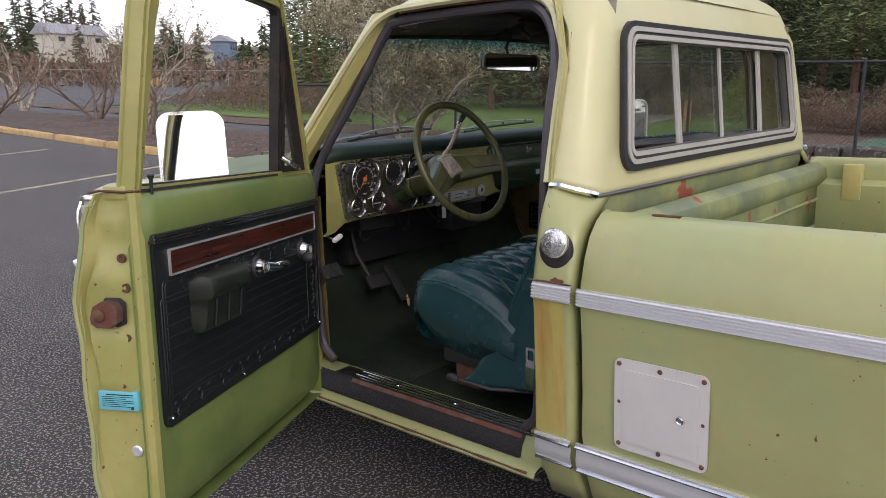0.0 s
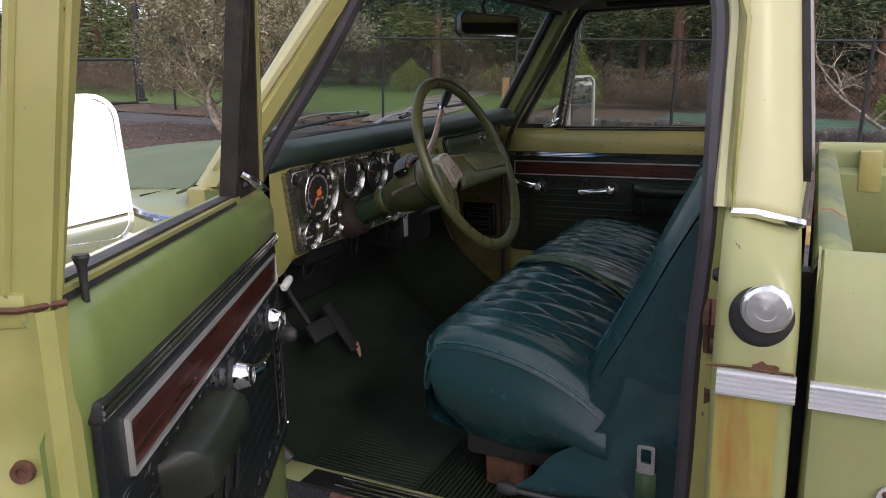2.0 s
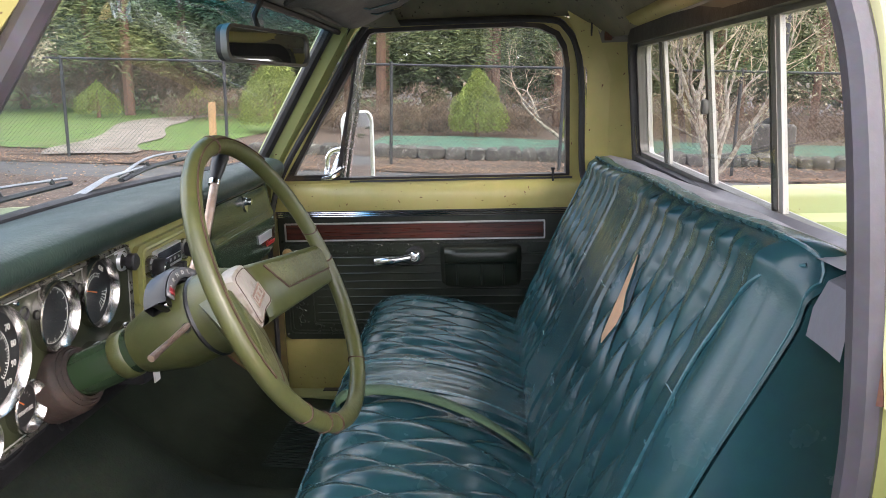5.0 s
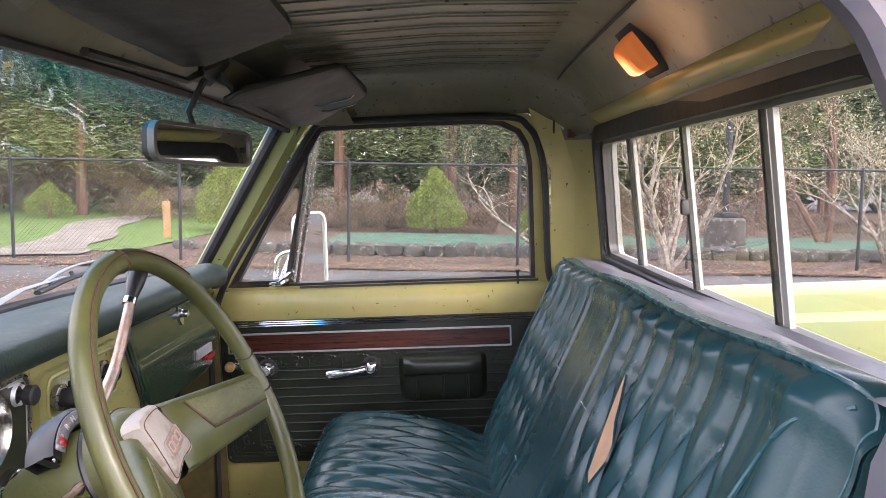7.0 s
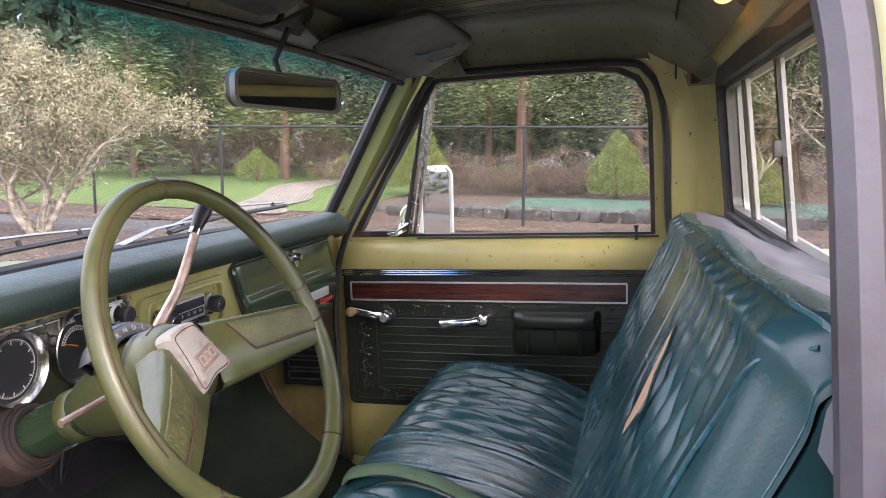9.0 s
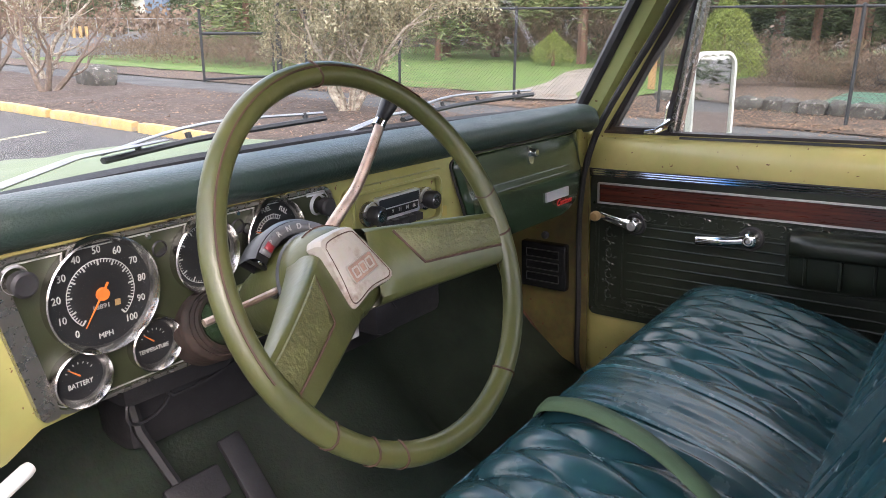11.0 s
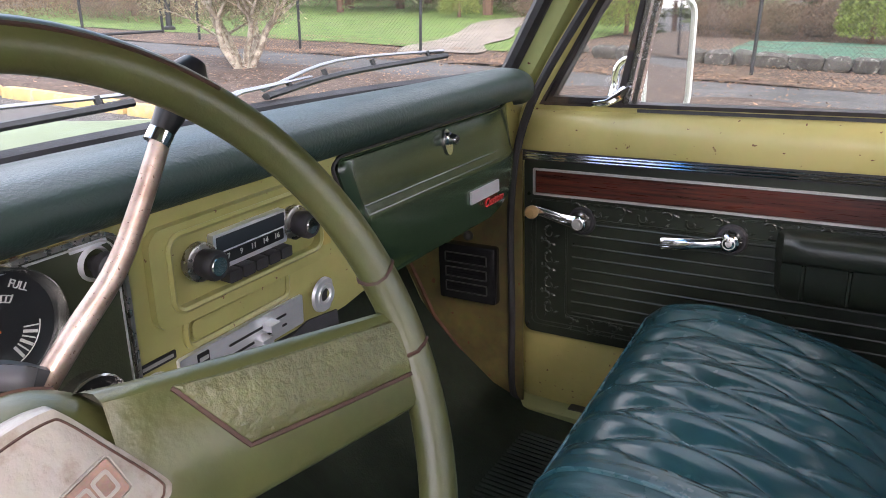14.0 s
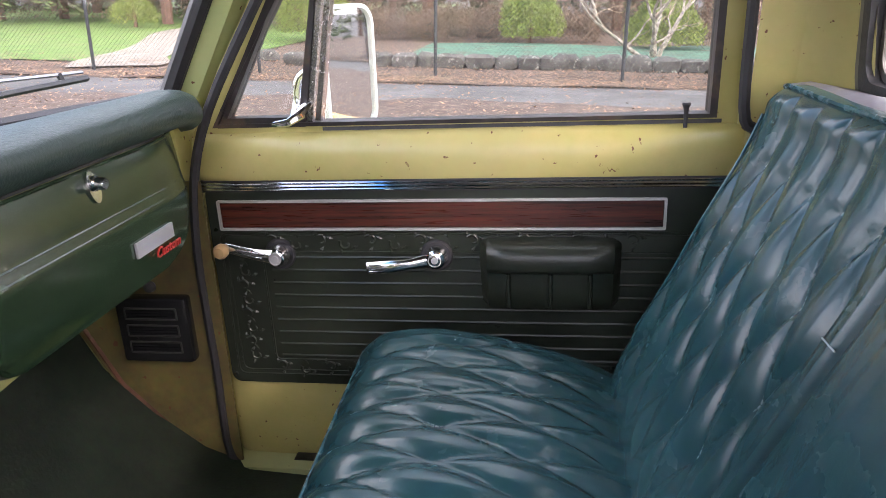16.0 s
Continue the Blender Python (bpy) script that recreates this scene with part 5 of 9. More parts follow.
for s in (DRV, PAS):       # bright band round the nose corner
    part("nose_trim", Geo().tube(spline([(X(s, 0.935), 2.60, 1.115), (X(s, 0.925), 2.80, 1.105), (X(s, 0.89), 2.93, 1.095), (X(s, 0.80), 2.955, 1.09)], 12), 0.016, 8), M["chrome"], truck, "bright moulding round the nose")
    part("nose_edge", Geo().tube(spline([(X(s, 0.90), 2.938, 1.08), (X(s, 0.93), 2.935, 1.0), (X(s, 0.93), 2.93, 0.86), (X(s, 0.90), 2.92, 0.80)], 12), 0.008, 6), M["chrome"], truck)
part("bumper", Geo().box(X(-1, 0.96), X(1, 0.96), 2.95, 3.05, 0.62, 0.78, 0.03), M["chrome"], truck, "chrome front bumper")
for s in (DRV, PAS):
    for y in (1.95, -1.25):
        wheel = node_at("wheel", truck, pose(X(s, 0.80), y, 0.37 + 0.05 * y, 0, 90, 0))
        part("tyre", Geo().lathe([(0.21, -0.09), (0.31, -0.10), (0.355, -0.08), (0.37, 0), (0.355, 0.08), (0.31, 0.10), (0.21, 0.09)], None, 32), M["black"], wheel)
        part("rim", Geo().lathe([(0.0, 0.05 * s), (0.08, 0.06 * s), (0.1, 0.03 * s), (0.19, 0.05 * s), (0.215, 0.09 * s)], None, 28), M["white_enamel"], wheel)

# windscreen with its rubber
def screen(u, v, w=0.0):
    """u -1..1 across, v 0..1 up."""
    half = 0.835 - 0.135 * v
    y = 1.395 - 0.40 * v - (0.19 - 0.06 * v) * abs(u) ** 2.4
    return (C0 + half * u, y + w, 1.345 + 0.455 * v)


us = [k / 8 for k in range(-8, 9)]
ws = part("windscreen", Geo().grid([[screen(u, v / 6) for u in us] for v in range(7)]), M["ws"], truck, "curved windscreen with blue tinted top band")
ws.visible_shadow = False
loop = [screen(u, 0) for u in us] + [screen(1, v / 6) for v in range(1, 6)] + [screen(u, 1) for u in us[::-1]] + [screen(-1, v / 6) for v in range(5, 0, -1)]
# header lip between the lining and the glass
rws = [[(C0 + 0.735 * k, 0.945 - 0.03 * k * k + o, 1.753 - 0.022 * k * k + h) for k in [j / 10 for j in range(-10, 11)]] for o, h in ((-0.075, 0.062), (-0.030, 0.028), (-0.004, 0.001), (0.004, 0.000), (0.03, 0.02), (0.07, 0.045))]
part("windscreen_header", Geo().grid(rws), M["headliner"], truck, "grimy painted header above the windscreen")
part("header_rubber", Geo().tube([(p[0], p[1] + 0.004, p[2] - 0.002) for p in rws[2]], 0.0085, 6), M["black"], truck, "black rubber along the header")
part("windscreen_gasket", Geo().tube(loop, 0.021, 8, closed=True), M["black"], truck, "black rubber windscreen gasket")
# wipers
for x0, x1, tip in ((-0.52, -0.02, None), (0.20, 0.72, None)):
    wp = node_at("wiper", truck)
    wp["label"] = "windscreen wiper with worn grey arm"
    ex = 0.54
    base = (x0 - 0.12, 1.36 if x0 < 0 else 1.40, 1.352)
    mid = (x0 + 0.22, 1.405 if x0 < 0 else 1.39, 1.392)
    part("arm", Geo().tube([base, ((base[0] + mid[0]) / 2, (base[1] + mid[1]) / 2, 1.385), mid], [0.014, 0.010, 0.006], 6, flat=0.35), M["wiper_grey"], wp)
    bl = [(x0 + 0.10, mid[1] - 0.012 + 0.008, 1.372), (x0 + 0.30, mid[1] - 0.004, 1.388), (x0 + ex, mid[1] - 0.055 if x0 < 0 else mid[1] - 0.09, 1.402)]
    part("blade", Geo().tube(spline(bl, 10), 0.0095, 6, flat=0.6), M["black"], wp)
    sb_ = spline(bl, 12)
    for k in (2, 5, 8, 11):
        part("claw", Geo().tube([sb_[k], (sb_[k][0], sb_[k][1] + 0.006, sb_[k][2] + 0.014)], 0.0055, 6), M["black"], wp)
    part("bridge", Geo().tube(spline([(p[0], p[1] + 0.006, p[2] + d) for p, d in zip(bl, (0.010, 0.024, 0.010))], 10), 0.0050, 6, flat=0.6), M["wiper_grey"], wp)

# ---- doors ----
HX, HY = 1.004 + C0, 1.21       # hinge line, as half width and y
IN = 0.82                       # inner panel, half width
GL = [(1.27, 0.850), (1.30, 0.846), (1.73, 0.772), (1.79, 0.760)]


def door(s):
    ajar = s == DRV
    m = pose(-1.004, HY, 0.022, 0, 0, -60.5) @ pose(0, 0, 0, -2.9) @ pose(0, -0.06, 0) if ajar else pose(X(s, 1.0), HY, 0)
    d = node_at("driver_door" if ajar else "passenger_door", truck, m)
    d["label"] = "wide open lime green driver door with dark trim panel" if ajar else "closed lime green passenger door with dark trim panel"
    RE = 0.06 if ajar else 0.0      # the open door is seen to stand nearer its hinge
    hx = (-1.004 if ajar else X(s, 1.0))

    def P(w, y, z):
        return (X(s, w) - hx, y - HY, z)

    # open door's shell: darker green with its shade put into the colour
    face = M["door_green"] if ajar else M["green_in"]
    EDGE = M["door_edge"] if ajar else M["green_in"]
    # the closed door's vinyl has brighter light put into its colour
    VY = M["vinyl"] if ajar else M["lit_dusty_vinyl"]
    # outer skin
    zz = [0.53, 0.56, 0.60, 0.66, 0.72, 0.85, 1.0, 1.04, 1.08, 1.13, 1.18, 1.22, 1.255, 1.272]
    rws = [[P(lerp(OUT, z) - (0.012 if k in (0, 5) else 0), y, z) for k, y in enumerate((0.178 + RE, 0.184 + RE, 0.4, 0.7, 1.19, 1.198))] for z in zz]
    part("outer_skin", Geo().grid(rws), M["green"], d, "lime green outer door skin", solid=0.004)
    part("outer_moulding", Geo().grid([[P(lerp(OUT, z) + 0.006, y, z) for z in (1.03, 1.036, 1.068, 1.074)] for y in (0.19 + RE, 1.19)]), M["alu"], d, solid=0.005)
    # inner shell: bottom, lower face, ledge, window sill
    prof = [(0.955, 0.535), (0.90, 0.540), (0.85, 0.552), (0.83, 0.58), (0.822, 0.62), (0.820, 0.70), (0.82, 0.77), (0.82, 1.17), (0.812, 1.188), (0.806, 1.21), (0.806, 1.245), (0.812, 1.268), (0.824, 1.281), (0.845, 1.285)]
    ys = [0.185 + RE, 0.20 + RE, 0.225 + RE, 0.5, 0.8, 1.1, 1.17, 1.19, 1.197]
    ins = [0.03, 0.008, 0, 0, 0, 0, 0.004, 0.015, 0.04]
    rws = [[P(w + (i if w < 0.9 else 0), y, z + (0.03 * (i / 0.04) if z < 0.6 else 0)) for w, z in prof] for y, i in zip(ys, ins)]
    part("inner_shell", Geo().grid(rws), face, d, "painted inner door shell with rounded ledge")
    # shut face at the latch end, stepped
    rws = []
    for z in [0.53 + 0.755 * k / 46 for k in range(47)]:
        o = lerp(OUT, z)
        bulge = lerp([(0.84, 0.0), (0.875, 0.016), (0.98, 0.020), (1.02, 0.010), (1.06, 0.010), (1.10, 0.020), (1.14, 0.014), (1.165, 0.0), (1.20, 0.0), (1.22, 0.006), (1.25, 0.0)], z)
        hem = 0.010 * math.exp(-((z - 1.16) / 0.04) ** 2) + 0.006 * math.sin(z * 23)
        rws.append([P(o - 0.004, 0.176 + RE, z), P(o - 0.012 - hem * 0.4, 0.176 + RE, z), P(o - 0.020 - hem, 0.189 + RE, z), P(o - 0.036 - hem, 0.191 + RE - bulge, z), P(0.87, 0.190 + RE - bulge, z), P(0.848, 0.188 + RE, z), P(0.836, 0.180 + RE, z), P(0.824, 0.186 + RE, z), P(0.820, 0.20 + RE, z)])
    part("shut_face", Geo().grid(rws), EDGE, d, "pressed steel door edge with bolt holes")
    part("hem_edge", Geo().tube([P(lerp(OUT, z) - 0.004 + 0.003 * math.sin(z * 31), 0.176 + RE, z) for z in [0.54 + 0.04 * k for k in range(19)]], 0.0055, 6), M["green"], d, "rolled hem of the door skin")
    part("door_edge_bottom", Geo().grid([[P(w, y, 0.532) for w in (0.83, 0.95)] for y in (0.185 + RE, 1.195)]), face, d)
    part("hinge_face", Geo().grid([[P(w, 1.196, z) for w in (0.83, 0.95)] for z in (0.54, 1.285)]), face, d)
    # window frame
    fr = lambda u, v, w: P(lerp(GL, v) - 0.022 + w, u, v)
    outer = [(1.190, 1.275), (1.112, 1.40), (1.005, 1.55), (0.862, 1.745), (0.845, 1.763), (0.82, 1.772), (0.60, 1.776), (0.38, 1.776), (0.30, 1.770), (0.25, 1.745), (0.222, 1.70), (0.212, 1.64), (0.205 + RE * 0.2, 1.45), (0.198 + RE * 0.4, 1.275)]
    inner = [(1.140, 1.296), (1.070, 1.40), (0.968, 1.55), (0.853, 1.722), (0.845, 1.733), (0.830, 1.738), (0.60, 1.741), (0.40, 1.741), (0.338, 1.735), (0.292, 1.712), (0.270, 1.675), (0.260, 1.62), (0.256, 1.45), (0.253, 1.296)]
    if ajar:
        outer = [(u + 0.030 if u < 0.4 else u, v) for u, v in outer]
        inner = [(u + 0.024 if u < 0.42 else u, v) for u, v in inner]
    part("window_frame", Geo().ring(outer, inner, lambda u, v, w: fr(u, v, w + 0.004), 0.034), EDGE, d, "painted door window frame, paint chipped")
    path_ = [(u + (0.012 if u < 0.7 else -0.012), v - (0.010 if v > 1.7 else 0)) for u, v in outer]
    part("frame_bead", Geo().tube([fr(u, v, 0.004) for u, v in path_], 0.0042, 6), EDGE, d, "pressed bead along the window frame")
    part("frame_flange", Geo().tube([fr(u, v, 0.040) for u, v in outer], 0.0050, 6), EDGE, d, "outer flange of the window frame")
    inset = [(u + 0.008 * (1 if u < 0.6 else -1), v - 0.007 if v > 1.5 else v + 0.004) for u, v in inner]
    part("glass_channel", Geo().ring([(u + (-0.004 if u < 0.6 else 0.004), v + (0.004 if v > 1.5 else -0.003)) for u, v in inner], inset, lambda u, v, w: fr(u, v, w + (0.012 if ajar else 0)), 0.020 if ajar else 0.042), M["gasket"], d, "black rubber glass channel")
    part("outer_sill", Geo().grid([[P(w, y, z) for y in (0.20 + RE, 0.6, 1.15)] for w, z in ((0.868, 1.278), (0.872, 1.286), (0.886, 1.288), (0.908, 1.282), (0.922, 1.272))]), M["green"], d, "green outer window sill")
    part("sill_wiper", Geo().grid([[P(w, y, z) for y in (0.24 + RE * 0.3, 0.935)] for w, z in ((0.828, 1.284), (0.83, 1.294), (0.842, 1.296), (0.845, 1.286))]), M["black"], d, "black felt strip along the glass")
    # quarter vent
    pa, pb = (0.955, 1.285), (0.850, 1.740)
    part("vent_post", Geo().ring([(pa[0] - 0.014, pa[1]), (pa[0] + 0.012, pa[1]), (pb[0] + 0.010, pb[1]), (pb[0] - 0.012, pb[1])], [(pa[0] - 0.004, pa[1]), (pa[0] + 0.002, pa[1]), (pb[0] + 0.002, pb[1]), (pb[0] - 0.003, pb[1])], lambda u, v, w: fr(u, v, w + 0.006), 0.028), M["pitted"] if not ajar else M["gasket"], d, "chrome division post of the quarter vent")
    tri = [(1.134, 1.292), (0.966, 1.292), (0.868, 1.712)]
    tri2 = [(1.112, 1.310), (0.976, 1.310), (0.880, 1.682)]
    part("vent_gasket", Geo().ring(tri, tri2, lambda u, v, w: fr(u, v, w + 0.002), 0.034), M["gasket"], d, "perished rubber round the quarter vent")
    ob = part("vent_glass", Geo().prism(tri2, lambda u, v, w: fr(u, v, w + 0.022), 0.003), M["pane"], d, "quarter vent pane")
    ob.visible_shadow = False
    if not ajar:      # the driver window is wound down
        ob = part("window_glass", Geo().prism([(0.935, 1.29), (0.845, 1.735), (0.30, 1.735), (0.265, 1.66), (0.26, 1.29)], lambda u, v, w: fr(u, v, w + 0.022), 0.003), M["pane"], d, "wound-up door window pane")
        ob.visible_shadow = False
    lt = Geo().tube([P(0.822, 0.955, 1.335), P(0.800, 0.965, 1.318), P(0.79, 0.985, 1.306), P(0.795, 1.015, 1.302)], [0.010, 0.012, 0.009, 0.006], 8, flat=0.7)
    part("vent_latch", lt, M["chrome"], d, "chrome vent latch")
    # trim panel
    pn = lambda u, v, w: P(IN - w, u, v)
    part("trim_panel", Geo().prism(rrect(0.215 + RE, 1.172, 0.772, 1.186, 0.02), pn, 0.008), VY, d, "dark green embossed vinyl trim panel")
    for k in range(3):
        part("bright_strip", Geo().tube([pn(0.212 + RE, 1.180 + 0.006 * k, 0.012), pn(1.178, 1.180 + 0.006 * k, 0.012)], 0.0022 if k != 1 else 0.0032, 6), M["chrome"], d, "bright strip along the ledge")
    part("strip_base", Geo().prism(rrect(0.210 + RE, 1.180, 1.175, 1.197, 0.004), pn, 0.0115), M["black"], d)
    part("wood_insert", Geo().prism(rrect(0.330, 1.144, 1.106, 1.153, 0.002), pn, 0.0105), M["wood"], d, "red-brown woodgrain insert")
    part("wood_bezel", Geo().ring(rrect(0.324, 1.150, 1.100, 1.159, 0.003, 2), rrect(0.3285, 1.1455, 1.1045, 1.1545, 0.002, 2), pn, 0.013), M["thin_chrome"], d, "bright bezel round the woodgrain")
    for o, r_ in ((0.010, 0.0020), (0.020, 0.0014)):       # raised border beads
        part("panel_bead", Geo().tube([pn(u, v, 0.0080) for u, v in rrect(0.225 + RE + o, 1.164 - o, 0.782 + o, 1.096 - o * 0.3, 0.014, 4)], r_, 6, closed=True), VY, d)
    part("panel_bead", Geo().tube([pn(u, v, 0.0078) for u, v in rrect(0.285, 1.072, 0.826, 1.056, 0.010, 4)], 0.0022, 6, closed=True), VY, d)
    rib = Geo()
    for k in range(9):       # horizontal embossed ribs
        z = 1.045 - 0.0262 * k
        rib.tube([pn(0.30, z, 0.0072), pn(1.058, z, 0.0072)], 0.0029, 6)
    part("embossed_ribs", rib, VY, d, "row of embossed ribs")["kind"] = "stuff"
    sc = Geo()               # scrolled leaf band round the ribs
    def scroll(cu, cv, r, flip):
        pts = []
        for k in range(15):
            a = k / 14 * 4.6
            rr = r * (1 - 0.72 * k / 14)
            pts.append(pn(cu + rr * math.cos(a * flip + 0.6), cv + rr * math.sin(a * flip + 0.6), 0.0078))
        sc.tube(pts, [0.0036 * (1 - 0.5 * k / 14) for k in range(15)], 5)
        for q in range(3):       # leaves off the scroll
            a = 0.6 + 1.9 * q
            sc.tube([pn(cu + r * math.cos(a * flip), cv + r * math.sin(a * flip), 0.0076), pn(cu + r * 1.35 * math.cos((a + 0.35) * flip), cv + r * 1.35 * math.sin((a + 0.35) * flip), 0.0082), pn(cu + r * 1.75 * math.cos((a + 0.5) * flip), cv + r * 1.75 * math.sin((a + 0.5) * flip), 0.0076)], [0.0010, 0.0036, 0.0008], 5)
    for k in range(15):
        scroll(1.05 - 0.048 * k, 1.075 + 0.004 * (-1) ** k, 0.013, (-1) ** k)
    for k in range(8):
        scroll(1.115 + 0.004 * (-1) ** k, 1.045 - 0.030 * k, 0.013, (-1) ** k)
    for k in range(16):
        scroll(1.06 - 0.05 * k, 0.808 + 0.004 * (-1) ** k, 0.012, (-1) ** k)
    part("embossed_scroll", sc, VY, d, "embossed scrolled leaf band")["kind"] = "stuff"
    # window crank
    cm = Matrix(((0, 0, -s, P(IN - 0.008, 0, 0)[0]), (1, 0, 0, 0), (0, 1, 0, 0), (0, 0, 0, 1)))   # dial axes: u along y, v up, out of the panel
    def dial(y, z):
        return Matrix.Translation((0, y - HY, z)) @ cm
    cr_ = node_at("window_crank", d)
    cr_["label"] = "chrome window crank with tan knob" if not ajar else "chrome window crank with dark knob"
    g = Geo().lathe([(0, 0.030), (0.012, 0.030), (0.016, 0.027), (0.017, 0.018), (0.021, 0.014), (0.023, 0.004), (0.023, 0.0)], dial(1.037, 1.052), 28)
    kn = (1.134, 1.073) if not ajar else (0.985, 1.035)
    a = dial(0, 0)
    p0, p1 = Vector((1.037, 1.052)), Vector(kn)
    g.tube([a @ Vector((p0.x, p0.y, 0.022)), a @ Vector((*(p0 * 0.6 + p1 * 0.4), 0.030)), a @ Vector((*p1, 0.028))], [0.015, 0.011, 0.009], 10, flat=0.5, up=(1, 0, 0))
    for o in (-0.004, 0.004):
        g.tube([a @ Vector((*(p0 * 0.75 + p1 * 0.25), 0.034)) + Vector((0, 0, o)), a @ Vector((*(p0 * 0.25 + p1 * 0.75), 0.034)) + Vector((0, 0, o * 0.7))], 0.0018, 5)
    part("crank_arm", g, M["chrome"], cr_)
    part("crank_knob", Geo().lathe([(0, 0.062), (0.010, 0.060), (0.0145, 0.052), (0.014, 0.042), (0.009, 0.030)], dial(*kn), 20), M["tan"] if not ajar else M["black"], cr_)
    part("hub_disc", Geo().lathe([(0, 0.0335), (0.006, 0.033), (0.0065, 0.0315), (0.0105, 0.0315), (0.0108, 0.0325), (0.0125, 0.032)], dial(1.037, 1.052), 24), M["thin_chrome"], cr_)
    part("escutcheon", Geo().lathe([(0, 0.005), (0.027, 0.006), (0.029, 0.004), (0.031, 0)], dial(1.037, 1.052), 28), M["black"], cr_)
    ih = node_at("inner_door_handle", d)
    ih["label"] = "chrome inner door handle"
    g = Geo().lathe([(0, 0.032), (0.013, 0.032), (0.018, 0.028), (0.019, 0.018), (0.022, 0.012), (0.0225, 0.0)], dial(0.734, 1.050), 28)
    g.tube([a @ Vector((0.738, 1.049, 0.022)), a @ Vector((0.780, 1.043, 0.032)), a @ Vector((0.815, 1.040, 0.036)), a @ Vector((0.860, 1.036, 0.034))], [0.013, 0.010, 0.013, 0.012], 10, flat=0.5, up=(1, 0, 0))
    for o in (-0.006, -0.002, 0.002, 0.006):
        g.tube([a @ Vector((0.795, 1.042 + o, 0.038)), a @ Vector((0.855, 1.037 + o, 0.040))], 0.0015, 5)
    part("handle_lever", g, M["chrome"], ih)
    part("hub_disc", Geo().lathe([(0, 0.0335), (0.006, 0.033), (0.0065, 0.0315), (0.0105, 0.0315), (0.0108, 0.0325), (0.0125, 0.032)], dial(0.734, 1.050), 24), M["thin_chrome"], ih)
    part("escutcheon", Geo().lathe([(0, 0.005), (0.027, 0.006), (0.029, 0.004), (0.031, 0)], dial(0.734, 1.050), 28), M["black"], ih)
    # arm rest
    ar = Geo()
    rws = []
    for k in range(17):
        f = -1 + k / 8
        u = (0.500 if ajar else 0.526) + (0.104 if ajar else 0.128) * f
        e = max(0.0, 1 - abs(f) ** (14 if ajar else 7)) ** 0.5
        dpt = 0.066 * (0.12 + 0.88 * e)
        z0, z1 = 0.948 + 0.016 * (1 - e), 1.086 - 0.010 * (1 - e)
        rws.append([pn(u, z, o) for z, o in ((z0, 0.006), (z0 + 0.004, dpt * 0.45), (z0 + 0.02, dpt * 0.62), (z0 + 0.05, dpt * 0.70), (z1 - 0.056, dpt * 0.74), (z1 - 0.052, dpt * 0.92), (z1 - 0.044, dpt), (z1 - 0.022, dpt), (z1 - 0.010, dpt * 0.92), (z1 - 0.002, dpt * 0.70), (z1, dpt * 0.35), (z1, 0.006))])
    ar.grid(rws)
    # arm rest catches light: the brighter vinyl copy puts that in its colour
    part("arm_rest", ar, M["lit_dusty_vinyl"], d, "padded dark green arm rest")
    for u in (0.440, 0.500, 0.560) if ajar else (0.455, 0.525, 0.600):
        part("arm_rest_rib", Geo().tube([pn(u, 0.962, 0.044), pn(u, 1.030, 0.052)], 0.004, 6), VY, d)
    # lock pin
    part("lock_pin", Geo().lathe([(0, 0.032), (0.0065, 0.032), (0.0075, 0.029), (0.0045, 0.022), (0.0036, 0.010), (0.0034, -0.01)], pose(*P(0.822, 0.300, 1.288), 0, 0, 0), 14), M["black"], d, "black lock button")
    for y, z in ((1.163, 0.79), (0.63, 0.785), (0.24 + RE, 0.79)):
        part("panel_screw", Geo().lathe([(0, 0.004), (0.004, 0.003), (0.005, 0)], dial(y, z), 8), M["chrome"], d)
    # latch side fittings
    if ajar:
        rear_m = lambda w, z, o=0.0: pose(*P(w, 0.182 + RE - o, z), 90, 0, 0)
        for w, z in ((0.863, 1.152), (0.859, 1.090), (0.923, 0.989), (0.866, 0.984)):
            part("bolt_hole", Geo().lathe([(0, 0.001), (0.0045, 0.002), (0.005, 0.005), (0.009, 0.006), (0.010, 0)], rear_m(w, z), 14), M["rust"], d, "rusty screw in the door edge")
        part("latch_hole", Geo().prism([(0.878, 1.008), (0.860, 1.016), (0.858, 1.060), (0.870, 1.070), (0.905, 1.070), (0.912, 1.060), (0.905, 1.010)], lambda u, v, w: P(u, 0.1755 + RE - w, v), 0.002), M["black"], d, "dark opening behind the latch")
        part("latch", Geo().prism([(0.930, 1.030), (0.928, 1.018), (0.916, 1.010), (0.884, 1.010), (0.876, 1.018), (0.868, 1.022), (0.866, 1.050), (0.874, 1.062), (0.900, 1.066), (0.922, 1.054)], lambda u, v, w: P(u, 0.174 + RE - w, v), 0.020), M["rust_bare"], d, "rusty rotary door latch")
        part("latch_boss", Geo().lathe([(0, 0.007), (0.006, 0.006), (0.012, 0.003), (0.014, 0)], pose(*P(0.908, 0.152 + RE, 1.036), 90, 0, 0), 18), M["rust"], d)
        part("edge_plug", Geo().lathe([(0, 0.003), (0.010, 0.003), (0.013, 0)], rear_m(0.866, 0.735), 18), M["alu"], d, "grey hole plug")
        st = node_at("data_sticker", d)
        st["label"] = "light blue data sticker with fine print"
        sx0, sx1 = P(0.944, 0, 0)[0], P(0.850, 0, 0)[0]
        part("sticker", Geo().box(min(sx0, sx1), max(sx0, sx1), 0.1745 + RE - HY, 0.188 + RE - HY, 0.826, 0.868, 0.003), M["blue_label"], st)
